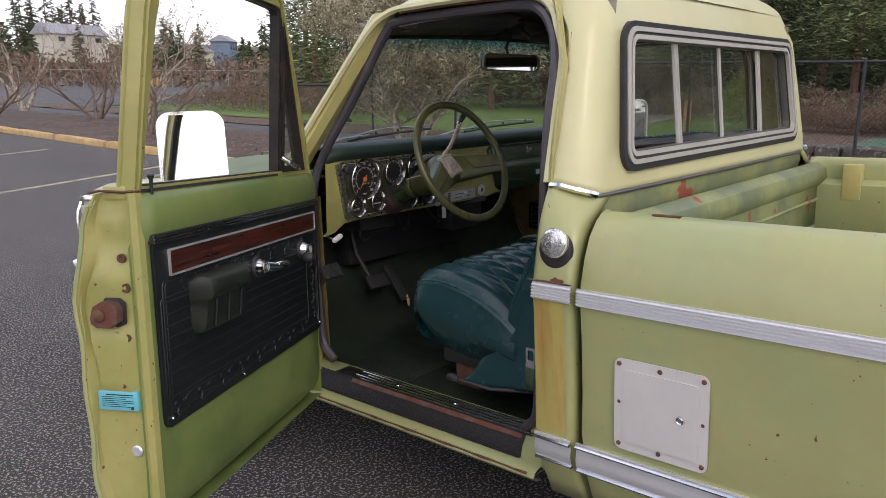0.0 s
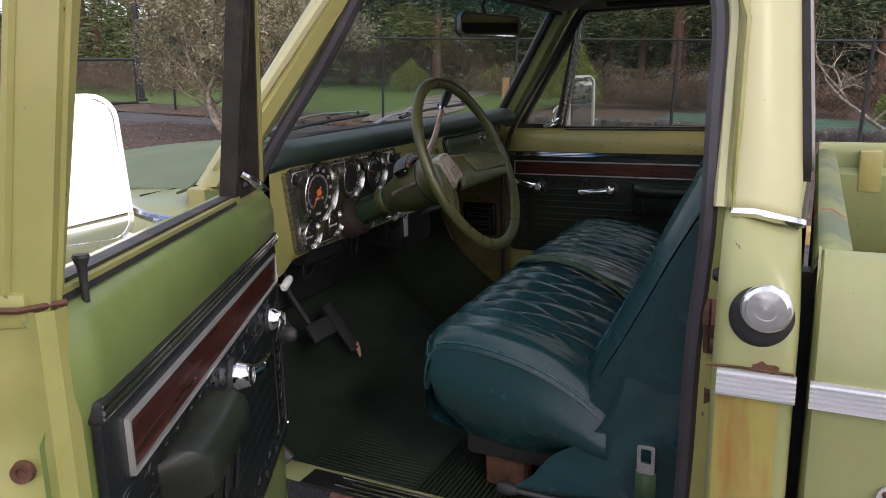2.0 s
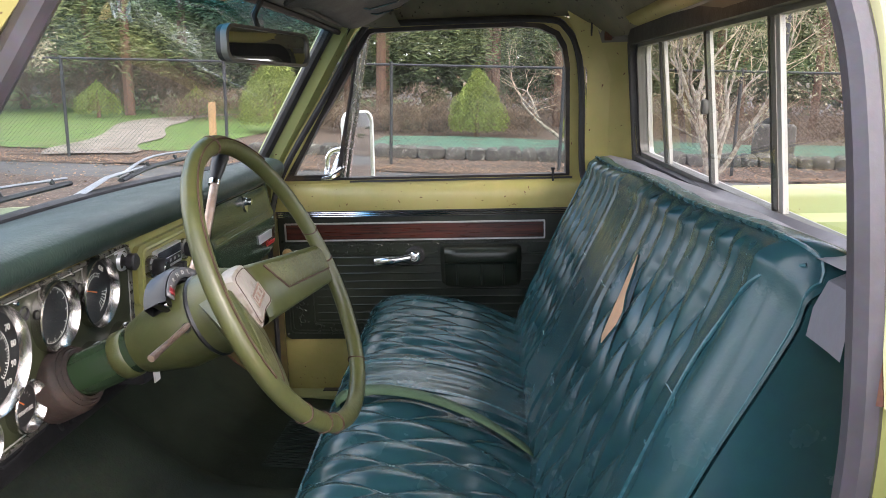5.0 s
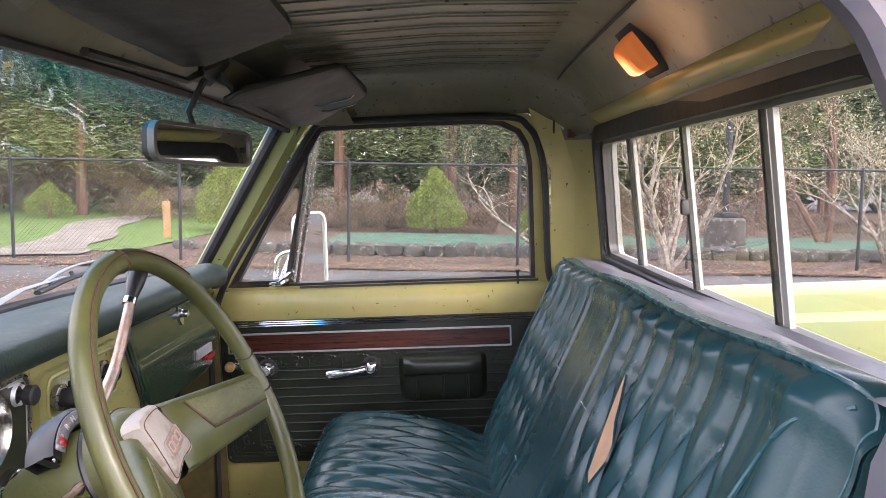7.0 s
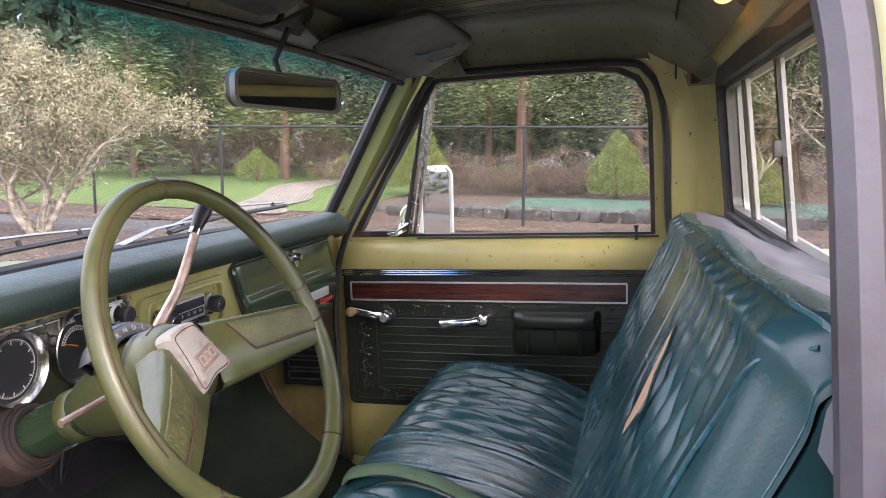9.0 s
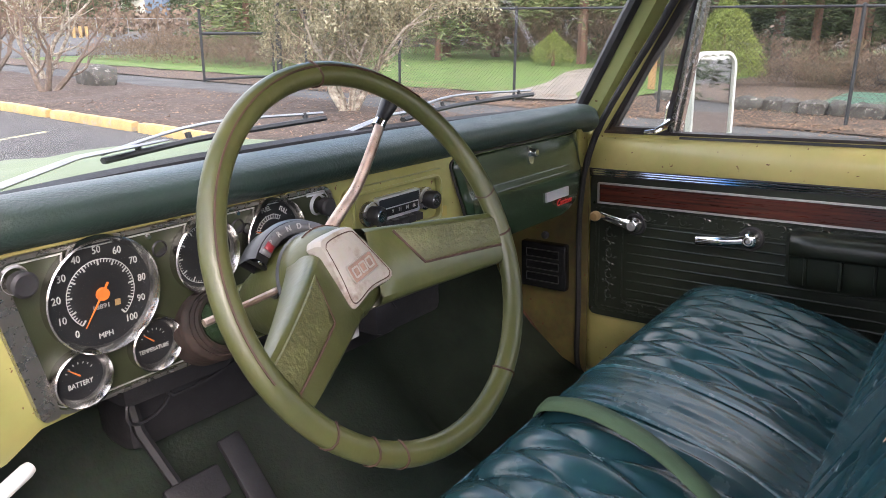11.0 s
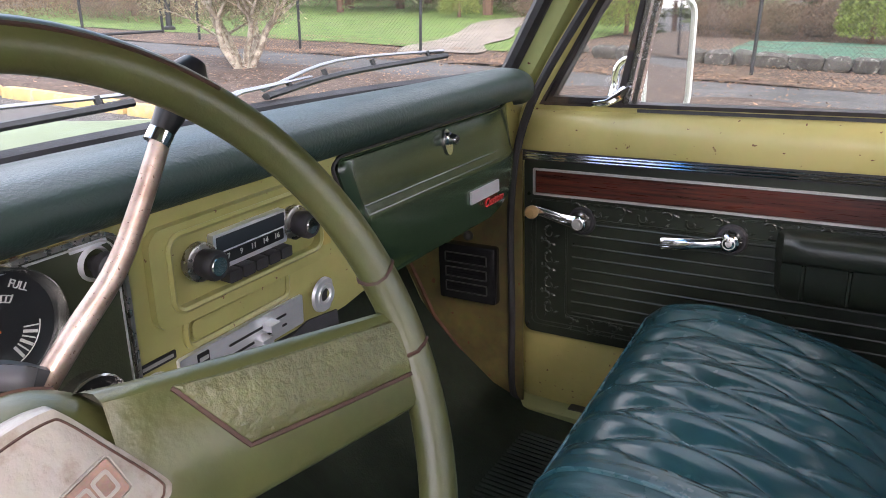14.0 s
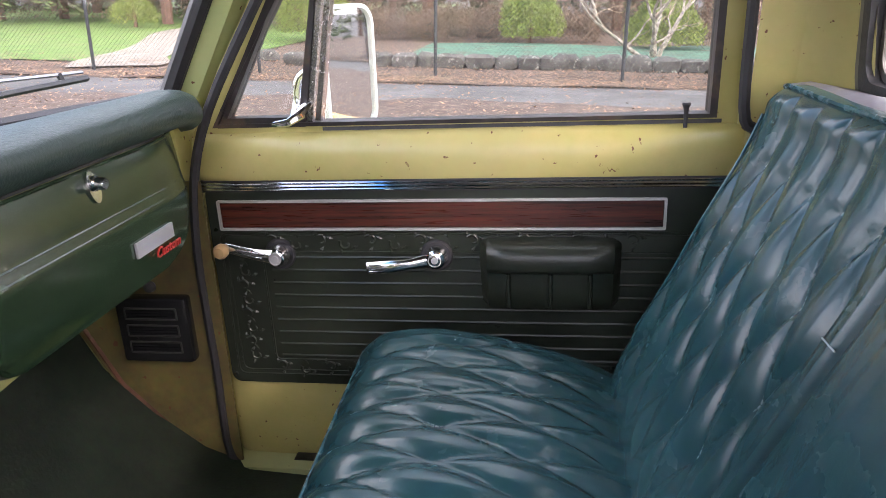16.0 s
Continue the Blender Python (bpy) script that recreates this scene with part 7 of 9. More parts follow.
# sun visors
for s in (DRV, PAS):
    sv = node_at("sun_visor", truck)
    sv["label"] = "folded-up charcoal vinyl sun visor"
    ol = spline([(0.085, 0.88, 0), (0.10, 0.90, 0), (0.125, 0.908, 0), (0.35, 0.898, 0), (0.56, 0.868, 0), (0.605, 0.85, 0), (0.615, 0.815, 0), (0.565, 0.71, 0), (0.54, 0.685, 0), (0.50, 0.68, 0), (0.36, 0.69, 0), (0.235, 0.70, 0), (0.205, 0.715, 0), (0.18, 0.745, 0), (0.11, 0.835, 0), (0.085, 0.865, 0), (0.085, 0.88, 0)], 64)[:-1]
    vz = (lambda u, v: 1.752 + 0.36 * (0.90 - v) - 0.10 * max(0, u - 0.30)) if s == PAS else (lambda u, v: 1.786 + 0.12 * (0.90 - v) - 0.06 * max(0, u - 0.30))
    vg = Geo()
    rows_v = []
    for sc_, dz in ((0.55, -0.011), (0.93, -0.010), (0.99, -0.006), (1.0, 0.0), (0.99, 0.005), (0.93, 0.009)):
        rows_v.append([(X(s, 0.36 + (p[0] - 0.36) * sc_), 0.80 + (p[1] - 0.80) * sc_, vz(0.36 + (p[0] - 0.36) * sc_, 0.80 + (p[1] - 0.80) * sc_) + dz) for p in ol])
    vg.grid(rows_v, close_u=True)
    n0 = len(ol)
    vg.f += [tuple(range(n0)), tuple(range(5 * n0, 6 * n0))]
    part("visor_pad", vg, M["visor"], sv)
    part("visor_rod", Geo().tube([(X(s, 0.045), 0.895, 1.790), (X(s, 0.085), 0.885, 1.768), (X(s, 0.14), 0.890, 1.752), (X(s, 0.50), 0.872, 1.735)], 0.0055, 6), M["visor"], sv)
    for k in (0, 1) if s == PAS else ():
        c0, c1 = (0.425 + 0.075 * k, 0.795 - 0.004 * k), (0.475 + 0.075 * k, 0.715 + 0.004 * k)
        part("wire_clip", Geo().tube([(X(s, u), v, vz(u, v) - d) for u, v, d in ((*c0, 0.010), (c0[0] + 0.01, c0[1] - 0.015, 0.016), (*c1, 0.015), (c1[0] + 0.008, c1[1] - 0.012, 0.004))], 0.0022, 5), M["chrome"], sv)
# rear-view mirror
rv = node_at("rear_view_mirror", truck)
rv["label"] = "black rear-view mirror with peeling lower edge"
mm = pose(0.042, 0.922, 1.660, 0.7, 2, -19)
put = lambda u, v, w: tuple(mm @ Vector((u, w, v)))
rvo = rrect(-0.135, 0.135, -0.034, 0.034, 0.022, 5)
part("mirror_case", Geo().ring(rvo, rrect(-0.128, 0.128, -0.028, 0.028, 0.017, 5), lambda u, v, w: put(u, v, w - 0.012), 0.014), M["frame_alu"], rv, "dull metal mirror rim")
part("mirror_back", Geo().prism(rvo, lambda u, v, w: put(u * 0.99, v * 0.98, w + 0.002), 0.012), M["visor"], rv)
part("mirror_glass", Geo().prism(rrect(-0.130, 0.130, -0.030, 0.030, 0.018, 5), lambda u, v, w: put(u, v, w - 0.008), 0.003), M["mirror"], rv)
part("mirror_stem", Geo().tube([put(0.0, 0.02, 0.012), (0.035, 0.94, 1.72), (0.03, 0.905, 1.775)], 0.006, 6), M["visor"], rv)
part("mirror_mount", Geo().prism([(-0.035, 0.945), (0.0, 0.958), (0.085, 0.955), (0.115, 0.925), (0.075, 0.875), (0.055, 0.868)], lambda u, v, w: (u, v, 1.752 + (0.955 - v) * 0.62 + w), 0.024), M["visor"], rv, "dark triangular mirror bracket")

# ---- bench seat ----
SX0, SX1 = -0.715, 0.765
seat = node_at("bench_seat", truck)
seat["label"] = "dark teal diamond-quilted vinyl bench seat, split open"
CY, BZ = 0.21, 0.18                 # quilting: length of a diamond on the cushion and on the back
C_ZONES, B_ZONES = ((-0.600, -0.075), (0.160, 0.685)), ((-0.583, -0.100), (0.215, 0.734))
B_SEAMS = (-0.052, 0.185)           # welts beside the smooth middle band
B_TOP = 1.275                       # above this the diamonds run out into straight channels


def quilt(x, t, py, top, t0, zones):
    """height of the quilting, 0 at the seams, 1 on the pleats: x across, t along the pleat."""
    for a, b in zones:
        if a <= x <= b:
            i = (x - a) / (b - a) * 6
            if top and t > top:
                return abs(math.cos(math.pi * i)) ** 0.5
            p, q = i + (t - t0) / py, i - (t - t0) / py
            return abs(math.sin(math.pi * p) * math.sin(math.pi * q)) ** 0.42
    if top:
        for xs in B_SEAMS:
            if abs(x - xs) < 0.010:
                return 0.85 * abs(x - xs) / 0.010
    return 0.85


def folds(x, t, k):
    """wrinkles drawn out along the pleats."""
    return noise.noise((x * 21 + k, t * 5.0, k)) * 0.004 + noise.noise((x * 46, t * 9.0, k + 3)) * 0.0020 + abs(noise.noise((x * 74 + 4 * t, t * 8.0, k + 9))) * 0.0022


cush = [(0.36, 0.865), (0.42, 0.905), (0.50, 0.945), (0.58, 0.968), (0.66, 0.980), (0.72, 0.978), (0.755, 0.968), (0.775, 0.952), (0.790, 0.930), (0.798, 0.885), (0.797, 0.835), (0.788, 0.785), (0.765, 0.742), (0.715, 0.712), (0.62, 0.70)]
prof = spline([(a, b, 0) for a, b in cush], 110)


def cushion_at(x, y, z, q=None):
    tuck = 0.065 * min(1, max(0, (0.80 - z) / 0.09)) ** 2 if y > 0.55 else 0
    x = max(SX0 + tuck, min(SX1 - tuck, x))
    d = min(x - SX0, SX1 - x)
    e = 1 - (1 - min(1, max(0, d) / 0.055)) ** 2.2
    zz = z - 0.045 * (1 - e) * (1 if z > 0.8 else 0.3)
    yy = y - (0.02 * (1 - e) if y > 0.76 else 0)
    if y > 0.38 and z > 0.86:
        f = max(0, min(1, (y - 0.38) / 0.03, (z - 0.925) / 0.02 if y > 0.75 else 1))
        h = quilt(x, y, CY, 0, 0.643, C_ZONES) if q is None else q
        zz += (0.0165 * (h - 0.62) + (folds(x, y, 1.0) * 0.8 * e if q is None else 0)) * f
    if z > 0.75:
        zz += 0.012 * math.cos((x - 0.02) / 0.75 * 1.4) - 0.006
    return (x, yy + 0.052 * (x + 0.65) * max(0, (y - 0.4) / 0.4), zz - 0.018 * (x + 0.65))


nx = 330
xsr = [SX0 + (SX1 - SX0) * k / nx for k in range(nx + 1)]
part("cushion", Geo().grid([[cushion_at(x, p[0], p[1]) for x in xsr] for p in prof]), M["seat"], seat, "quilted seat cushion with smooth front roll", smooth=75)
for xx in (SX0, SX1):
    sgn = 1 if xx < 0 else -1
    rws = []
    top_line = [p for p in prof if p[1] > 0.86 or p[0] < 0.5]
    for p in top_line[::3]:
        q0 = cushion_at(xx, p[0], p[1], 0.8)
        sw_ = min(1, max(0, (0.80 - p[0]) / 0.06)) ** 0.5
        foot = lerp([(0.36, 0.705), (0.60, 0.695), (0.70, 0.712), (0.755, 0.748), (0.785, 0.79), (0.80, 0.83)], p[0])
        rws.append([(xx - sgn * (0.026 * sw_ * math.sin(math.pi * f * 0.86) + 0.003 * math.sin(f * 9 + p[0] * 7)) + sgn * 0.06 * f ** 3, q0[1] - 0.012 * f, q0[2] + (foot - q0[2]) * f) for f in [j / 12 for j in range(13)]])
    part("cushion_side", Geo().grid(rws), M["seat"], seat, smooth=80)
    pth = [cushion_at(xx + sgn * 0.006, p[0], p[1], 1.0) for p in top_line[4::2]]
    part("piping", Geo().tube(pth, 0.0030, 6), M["piping"], seat, "teal piping")
    stub_x = (C_ZONES[0][0], xx + 0.01) if xx < 0 else (C_ZONES[1][1], xx - 0.01)
    for yy in (0.433, 0.643):
        zc = lerp(cush[:6], yy)
        part("stub_seam", Geo().tube([cushion_at(stub_x[0] + (stub_x[1] - stub_x[0]) * k / 6, yy, zc, 0.78) for k in range(7)], 0.0012, 4), M["thread"], seat)
for xx in (-0.040, 0.118):          # welts beside the smooth middle of the cushion
    part("welt", Geo().tube([cushion_at(xx, p[0], p[1] + 0.001, 0.86) for p in prof[6:74:2]], 0.0036, 6), M["piping"], seat, "raised welt")
part("piping", Geo().tube([cushion_at(SX0 + 0.004 + (SX1 - SX0 - 0.008) * k / 60, 0.786, 0.937, 0.9) for k in range(61)], 0.0032, 6), M["piping"], seat, "teal piping")
# backrest: profile from the foot up over the top and down behind
back = [(0.455, 0.80), (0.432, 0.86), (0.412, 0.92), (0.366, 1.00), (0.322, 1.08), (0.278, 1.165), (0.231, 1.25), (0.201, 1.31), (0.190, 1.345), (0.165, 1.360), (0.135, 1.358), (0.105, 1.340), (0.092, 1.30), (0.10, 1.1), (0.12, 0.8)]
bprof = spline([(a, b, 0) for a, b in back], 126)
BX0, BX1 = -0.704, 0.765


def backrest_at(x, y, z, q=None, front=True):
    d = max(0, min(x - BX0, BX1 - x))
    e = 1 - (1 - min(1, d / (0.07 if x < 0 else 0.10))) ** 2.4
    r = 0.035 if x < 0 else 0.08
    c = r - math.sqrt(max(0, r * r - max(0, r - d) ** 2))
    k = max(0, min(1, (z - 0.9) / 0.46))
    zz = z + k * (0.045 * (0.75 - x) / 1.4 + 0.004 * math.sin(x * 9 + 1)) - 0.8 * c * k ** 3
    yy = y + 0.022 * k * (x + 0.6) / 1.35
    if front:
        off = -(0.034 if x < 0 else 0.050) * (1 - e) * front
        if z > 0.88 and front == 1:
            f = max(0, min(1, (z - 0.90) / 0.04, (1.358 - z) / 0.018))
            h = quilt(x, z, BZ, B_TOP, 1.185, B_ZONES) if q is None else q
            off += (0.0165 * (h - 0.62) + (folds(x, z, 7.0) * 0.55 * e if q is None else 0)) * f
        yy, zz = yy + off * 0.9, zz + off * 0.4
    return (x, yy, zz)


nf = max(i for i, p in enumerate(bprof) if p[0] > 0.168)       # last row of the front
xsr = [BX0 + (BX1 - BX0) * k / nx for k in range(nx + 1)]
part("backrest", Geo().grid([[backrest_at(x, p[0], p[1], None, 1 if i <= nf else max(0, 1 - (i - nf) / 26)) for x in xsr] for i, p in enumerate(bprof)]), M["seat"], seat, "quilted backrest with a torn seam", smooth=75)


def on_back(x, z, o=0.004, q=0.62):
    best = min(bprof[:nf + 1], key=lambda p: abs(backrest_at(x, p[0], p[1], q)[2] - z))
    p = backrest_at(x, best[0], best[1], q)
    return (p[0], p[1] + o * 0.9, z + o * 0.4)


for xx in (BX0, BX1):
    sgn = 1 if xx < 0 else -1
    sd = [backrest_at(xx, p[0], p[1], 0.62, 1 if i * 3 <= nf else max(0, 1 - (i * 3 - nf) / 26))[1:] for i, p in enumerate(bprof[::3])]
    part("backrest_side", Geo().prism(sd, lambda u, v, w, xx=xx, sgn=sgn: (xx + sgn * w, u, v), 0.012), M["seat"], seat)
    edge = [(xx + sgn * 0.004, p[1] - 0.001, p[2]) for p in (backrest_at(xx + sgn * 0.002, p[0], p[1], 0.8) for p in bprof[10:nf - 3:2])]
    edge += [backrest_at(xx + sgn * u, bprof[nf][0], bprof[nf][1], 0.8) for u in (0.010, 0.022, 0.036)]
    edge += [backrest_at(xx + sgn * u, 0.170, 1.3605, None, 0.5) for u in (0.052, 0.070)]
    part("piping", Geo().tube(spline(edge, 60), 0.0028, 6), M["piping"], seat)
    inner = [(0.045, 0.96), (0.066, 1.06), (0.078, 1.16), (0.082, 1.250), (0.072, 1.318), (0.047, 1.365), (0.012, 1.388)] if xx < 0 else [(0.04, 0.96), (0.07, 1.06), (0.08, 1.16), (0.075, 1.26), (0.05, 1.32)]
    part("piping", Geo().tube(spline([on_back(xx + sgn * u, v, 0.002, 0.85) for u, v in inner], 26), 0.0026, 6), M["piping"], seat)
tp = [backrest_at(BX0 + 0.06 + (BX1 - BX0 - 0.12) * k / 70, 0.170, 1.3595, None, 0.5) for k in range(71)]
part("top_piping", Geo().tube([(p[0], p[1], p[2] + 0.001) for p in tp], 0.0035, 6), M["piping"], seat)
rws = []
for y, dz in ((0.150, -0.003), (0.125, 0.001), (0.10, -0.006), (0.072, -0.016), (0.060, -0.010)):
    rws.append([(x, y + (y - 0.06) * 0.2 * (x + 0.6) + 0.006 * noise.noise((x * 6, y * 30, 0)), 1.362 + 0.036 * (0.75 - x) / 1.4 + dz + 0.005 * noise.noise((x * 8, y * 20, 5))) for x in [-0.75 + 1.5 * k / 40 for k in range(41)]])
part("parcel_shelf", Geo().grid(rws), M["lilac"], truck, "creased grey-lilac vinyl cover behind the seat")
# added lilac sheet: its colour stands for corner lining in the light
rws = [[(x, y + 0.006 * noise.noise((x * 9, z * 7, 2)), z + 0.004 * noise.noise((x * 8, y * 20, 5))) for x in (-0.712, -0.735, -0.760, -0.785)] for y, z in ((0.075, 1.385), (0.12, 1.392), (0.150, 1.378), (0.162, 1.35), (0.166, 1.32))]
part("lit_lining_sheet", Geo().grid(rws), M["lilac"], truck, "grey-lilac sheet added for the lit corner lining past the seat end")
# tear in the backrest
tear = [(-0.226, 1.290), (-0.246, 1.262), (-0.272, 1.236), (-0.304, 1.214), (-0.312, 1.196), (-0.300, 1.176), (-0.292, 1.158), (-0.272, 1.166), (-0.256, 1.192), (-0.244, 1.222), (-0.233, 1.255)]
part("torn_foam", Geo().prism(tear, lambda u, v, w: on_back(u, v, 0.0075 + w, 0.9), 0.003), M["foam"], seat, "pale foam showing through a long tear")
part("tear_lip", Geo().tube([on_back(u, v, 0.008, 0.9) for u, v in tear + tear[:1]], 0.0022, 5), M["seat"], seat)
# loose skirt of the backrest, hanging past the end of the cushion
front_edge = spline([(0.325, 0.99, 0), (0.340, 0.91, 0), (0.362, 0.835, 0), (0.412, 0.775, 0), (0.472, 0.735, 0), (0.512, 0.682, 0), (0.565, 0.642, 0)], 22)
rws = []
for k, (a, b, c_) in enumerate(front_edge):
    f = k / 22
    lo_ = 0.675 - 0.035 * f ** 3
    row = []
    for j in range(15):
        g_ = j / 14
        y = a + (0.12 - a) * g_
        z = max(b + (lerp([(0, 1.0), (0.6, 0.80), (1, 0.665)], f) - b) * min(1, g_ * 1.6), lo_ if g_ > 0.05 else 0)
        x = -0.696 - 0.048 * max(0, min(1, (0.97 - z) / 0.28)) * (1 - 0.45 * g_) - 0.006 * math.sin(9 * g_ + 5 * f) * f
        row.append((x, y, z))
    rws.append(row)
part("backrest_skirt", Geo().grid(rws), M["seat"], seat, "loose vinyl skirt hanging from the backrest", smooth=75, solid=0.003)


# dashed thread along the diamonds
def stitch(fn, py, t0, lo, hi, zones, top):
    g = Geo()
    for a, b in zones:
        cell = (b - a) / 6
        lines = []
        for sgn in (1, -1):
            for k in range(-14, 22):
                lines.append([(a + cell * (k - sgn * (t - t0) / py), t) for t in [lo + ((top or hi) - lo) * i / 60 for i in range(61)]])
        if top:
            lines += [[(a + cell * (k + 0.5), top + (hi - top) * i / 12) for i in range(13)] for k in range(6)]
        for ln in lines:
            run = [Vector(fn(x, t)) for x, t in ln if a - 0.001 < x < b + 0.001]
            for p0, p1 in zip(run, run[1:]):
                if (p1 - p0).length < 0.03:
                    g.tube([p0.lerp(p1, 0.12), p0.lerp(p1, 0.78)], 0.0010, 3, cap=False)
    return g


part("stitching", stitch(lambda x, t: cushion_at(x, t, lerp(cush[:8], t) + 0.0015, 0.05), CY, 0.643, 0.43, 0.765, C_ZONES, 0), M["thread"], seat, "pale stitching")["kind"] = "stuff"
bk_line = sorted((b, a) for a, b in back[:9])
part("stitching", stitch(lambda x, t: tuple(Vector(backrest_at(x, lerp(bk_line, t), t, 0.05)) + Vector((0, 0.0014, 0.0006))), BZ, 1.185, 0.94, 1.335, B_ZONES, B_TOP), M["thread"], seat)["kind"] = "stuff"
for xa, xb in ((-0.583, -0.632), (-0.100, -0.052), (0.215, 0.185), (0.734, 0.758)):
    for zz in (1.005, 1.185):
        part("stub_seam", Geo().tube([tuple(Vector(backrest_at(xa + (xb - xa) * k / 4, lerp(bk_line, zz), zz, 0.80)) + Vector((0, 0.001, 0))) for k in range(5)], 0.0012, 4), M["thread"], seat)
# seat base, feet, lever
part("seat_base", Geo().box(SX0 + 0.05, SX1 - 0.05, 0.14, 0.70, 0.66, 0.74, 0.01), M["black"], seat, "dark steel seat base")
for xx in (-0.62, 0.66):
    part("seat_foot", Geo().box(xx - 0.03, xx + 0.03, 0.56, 0.66, 0.58, 0.67, 0.01), M["rust"], seat, "rusty brown seat riser")
part("seat_lever", Geo().tube([(-0.70, 0.30, 0.655), (-0.77, 0.42, 0.66), (-0.79, 0.53, 0.672)], 0.006, 6), M["black"], seat, "seat slide lever")
part("seat_lever_knob", Geo().lathe([(0, 0.025), (0.012, 0.022), (0.014, 0.0), (0.008, -0.02), (0, -0.022)], pose(-0.79, 0.545, 0.672, -90, 0, 0), 12), M["black"], seat)
# seat belts
sb = node_at("seat_belt", truck)
sb["label"] = "green lap belt webbing lying across the cushion"
pth = [(-0.085, 0.800, 0.965), (-0.09, 0.775, 0.985), (-0.10, 0.70, 1.000), (-0.125, 0.60, 0.992), (-0.165, 0.50, 0.965), (-0.20, 0.42, 0.925)]
sp_ = spline(pth, 30)
part("webbing", Geo().grid([[(p[0] - 0.024, p[1] - 0.006, p[2]), (p[0], p[1], p[2] + 0.003), (p[0] + 0.024, p[1] + 0.006, p[2])] for p in sp_]), M["belt"], sb, solid=0.002)
sb2 = node_at("seat_belt_buckle", truck)
sb2["label"] = "chrome lap belt buckle hanging beside the seat"
part("buckle", Geo().ring(rrect(-0.017, 0.017, -0.03, 0.03, 0.005, 2), rrect(-0.010, 0.010, -0.008, 0.022, 0.003, 2), lambda u, v, w: (-0.770 + w, 0.268 + u, 0.79 + v), 0.006), M["chrome"], sb2)
part("webbing", Geo().grid([[(-0.768, 0.248, z), (-0.768, 0.288, z)] for z in (0.765, 0.73, 0.69)]), M["belt"], sb2, solid=0.002)

# ---- dashboard ----
def df(u, v, w):
    """a point on the dash face: u across, v up, w towards the seat."""
    lean = lerp([(0.09, 0.06), (0.18, -0.08)], u)
    return (u, 1.130 + 0.03 * (min(u, 0.15) + 0.7) + lean * (1.33 - v) - w + 1.6 * max(0, u - 0.62) ** 2, v - w * 0.06)


def dial_m(u, v, w=0.0):
    """axes on the dash face, z towards the seat."""
    return Matrix.Translation(df(u, v, w)) @ Euler((radians(93.4), 0, radians(1.7))).to_matrix().to_4x4()


# padded top
prof = [(1.150, 1.318), (1.128, 1.322), (1.112, 1.332), (1.104, 1.346), (1.106, 1.362), (1.118, 1.374), (1.145, 1.382), (1.20, 1.380), (1.30, 1.366), (1.40, 1.350)]
prof = spline([(a, b, 0) for a, b in prof], 36)
rws = []
for k in range(41):
    u = -1 + k / 20
    x = C0 + (0.80 if u < 0 else 0.755) * u
    sh = 0.0 if abs(u) < 0.9 else (abs(u) - 0.9) / 0.1
    rws.append([(x, p[0] + 0.02 * sh * sh - (max(0, p[0] - 1.15) * 0.62 * abs(u) ** 2.4), p[1] - 0.018 * sh * sh) for p in prof])
part("dash_pad", Geo().grid(rws), M["pad"], truck, "dark green padded vinyl dash top")
part("pad_trim", Geo().tube([(X(-1, 0.79), 1.131, 1.320), (X(1, 0.74), 1.153, 1.320)], 0.0025, 6), M["green_in"], truck, "thin painted lip under the pad")
# painted face, lower edge rolled under; lower on the driver half
def low(x):
    return lerp([(-0.77, 1.062), (-0.725, 1.072), (-0.68, 1.098), (-0.60, 1.103), (0.13, 1.094), (0.20, 1.112), (0.26, 1.124), (0.58, 1.124), (0.70, 1.14), (0.80, 1.15)], x)
xs_ = [X(-1, 0.80), -0.74, -0.725, -0.70, -0.68, -0.6, -0.5, -0.3, -0.12, 0.0, 0.10, 0.13, 0.165, 0.20, 0.4, 0.6, 0.78, X(1, 0.80)]
rws = [[df(x, 1.322, 0)] + [df(x, low(x) + (1.322 - low(x)) * t, 0) for t in (0.75, 0.5, 0.25, 0.06)] + [df(x, low(x) - 0.006, -0.006), df(x, low(x) - 0.008, -0.04)] for x in xs_]
part("dash_face", Geo().grid(rws), M["dash_green"], truck, "ochre green painted steel dashboard")
# added black sheet: keeps stray light out and gives the under-dash shade
part("underdash_shade", Geo().grid([[df(x, 1.10, -0.05), (x, 1.40, 1.06), (x, 1.57, 1.00)] for x in (X(-1, 0.8), X(1, 0.8))]), M["black"], truck, "black sheet added to shade the space under the dash")
part("heater_box", Geo().box(0.02, 0.24, 1.24, 1.45, 0.95, 1.09, 0.02), M["black"], truck, "black heater box under the dash")
part("firewall_pad", Geo().box(-0.45, 0.28, 1.40, 1.52, 0.85, 1.08, 0.03), M["black"], truck, "black firewall insulation")
part("lower_column_bracket", Geo().box(-0.54, -0.34, 1.22, 1.34, 1.03, 1.10, 0.02), M["black"], truck, "grimy dark column bracket")
wires = node_at("wiring_loom", truck)
wires["label"] = "dark wires hanging under the dash"
random.seed(4)
for k in range(7):
    x = -0.5 + 0.09 * k
    part("wire", Geo().tube(spline([(x, 1.25, 1.09), (x + random.uniform(-.05, .05), 1.24, 1.03 + random.uniform(-.03, .02)), (x + random.uniform(0, .14), 1.27, 1.02 + random.uniform(-.03, .02)), (x + 0.12, 1.30, 1.09)], 14), 0.003, 5), M["black"], wires)

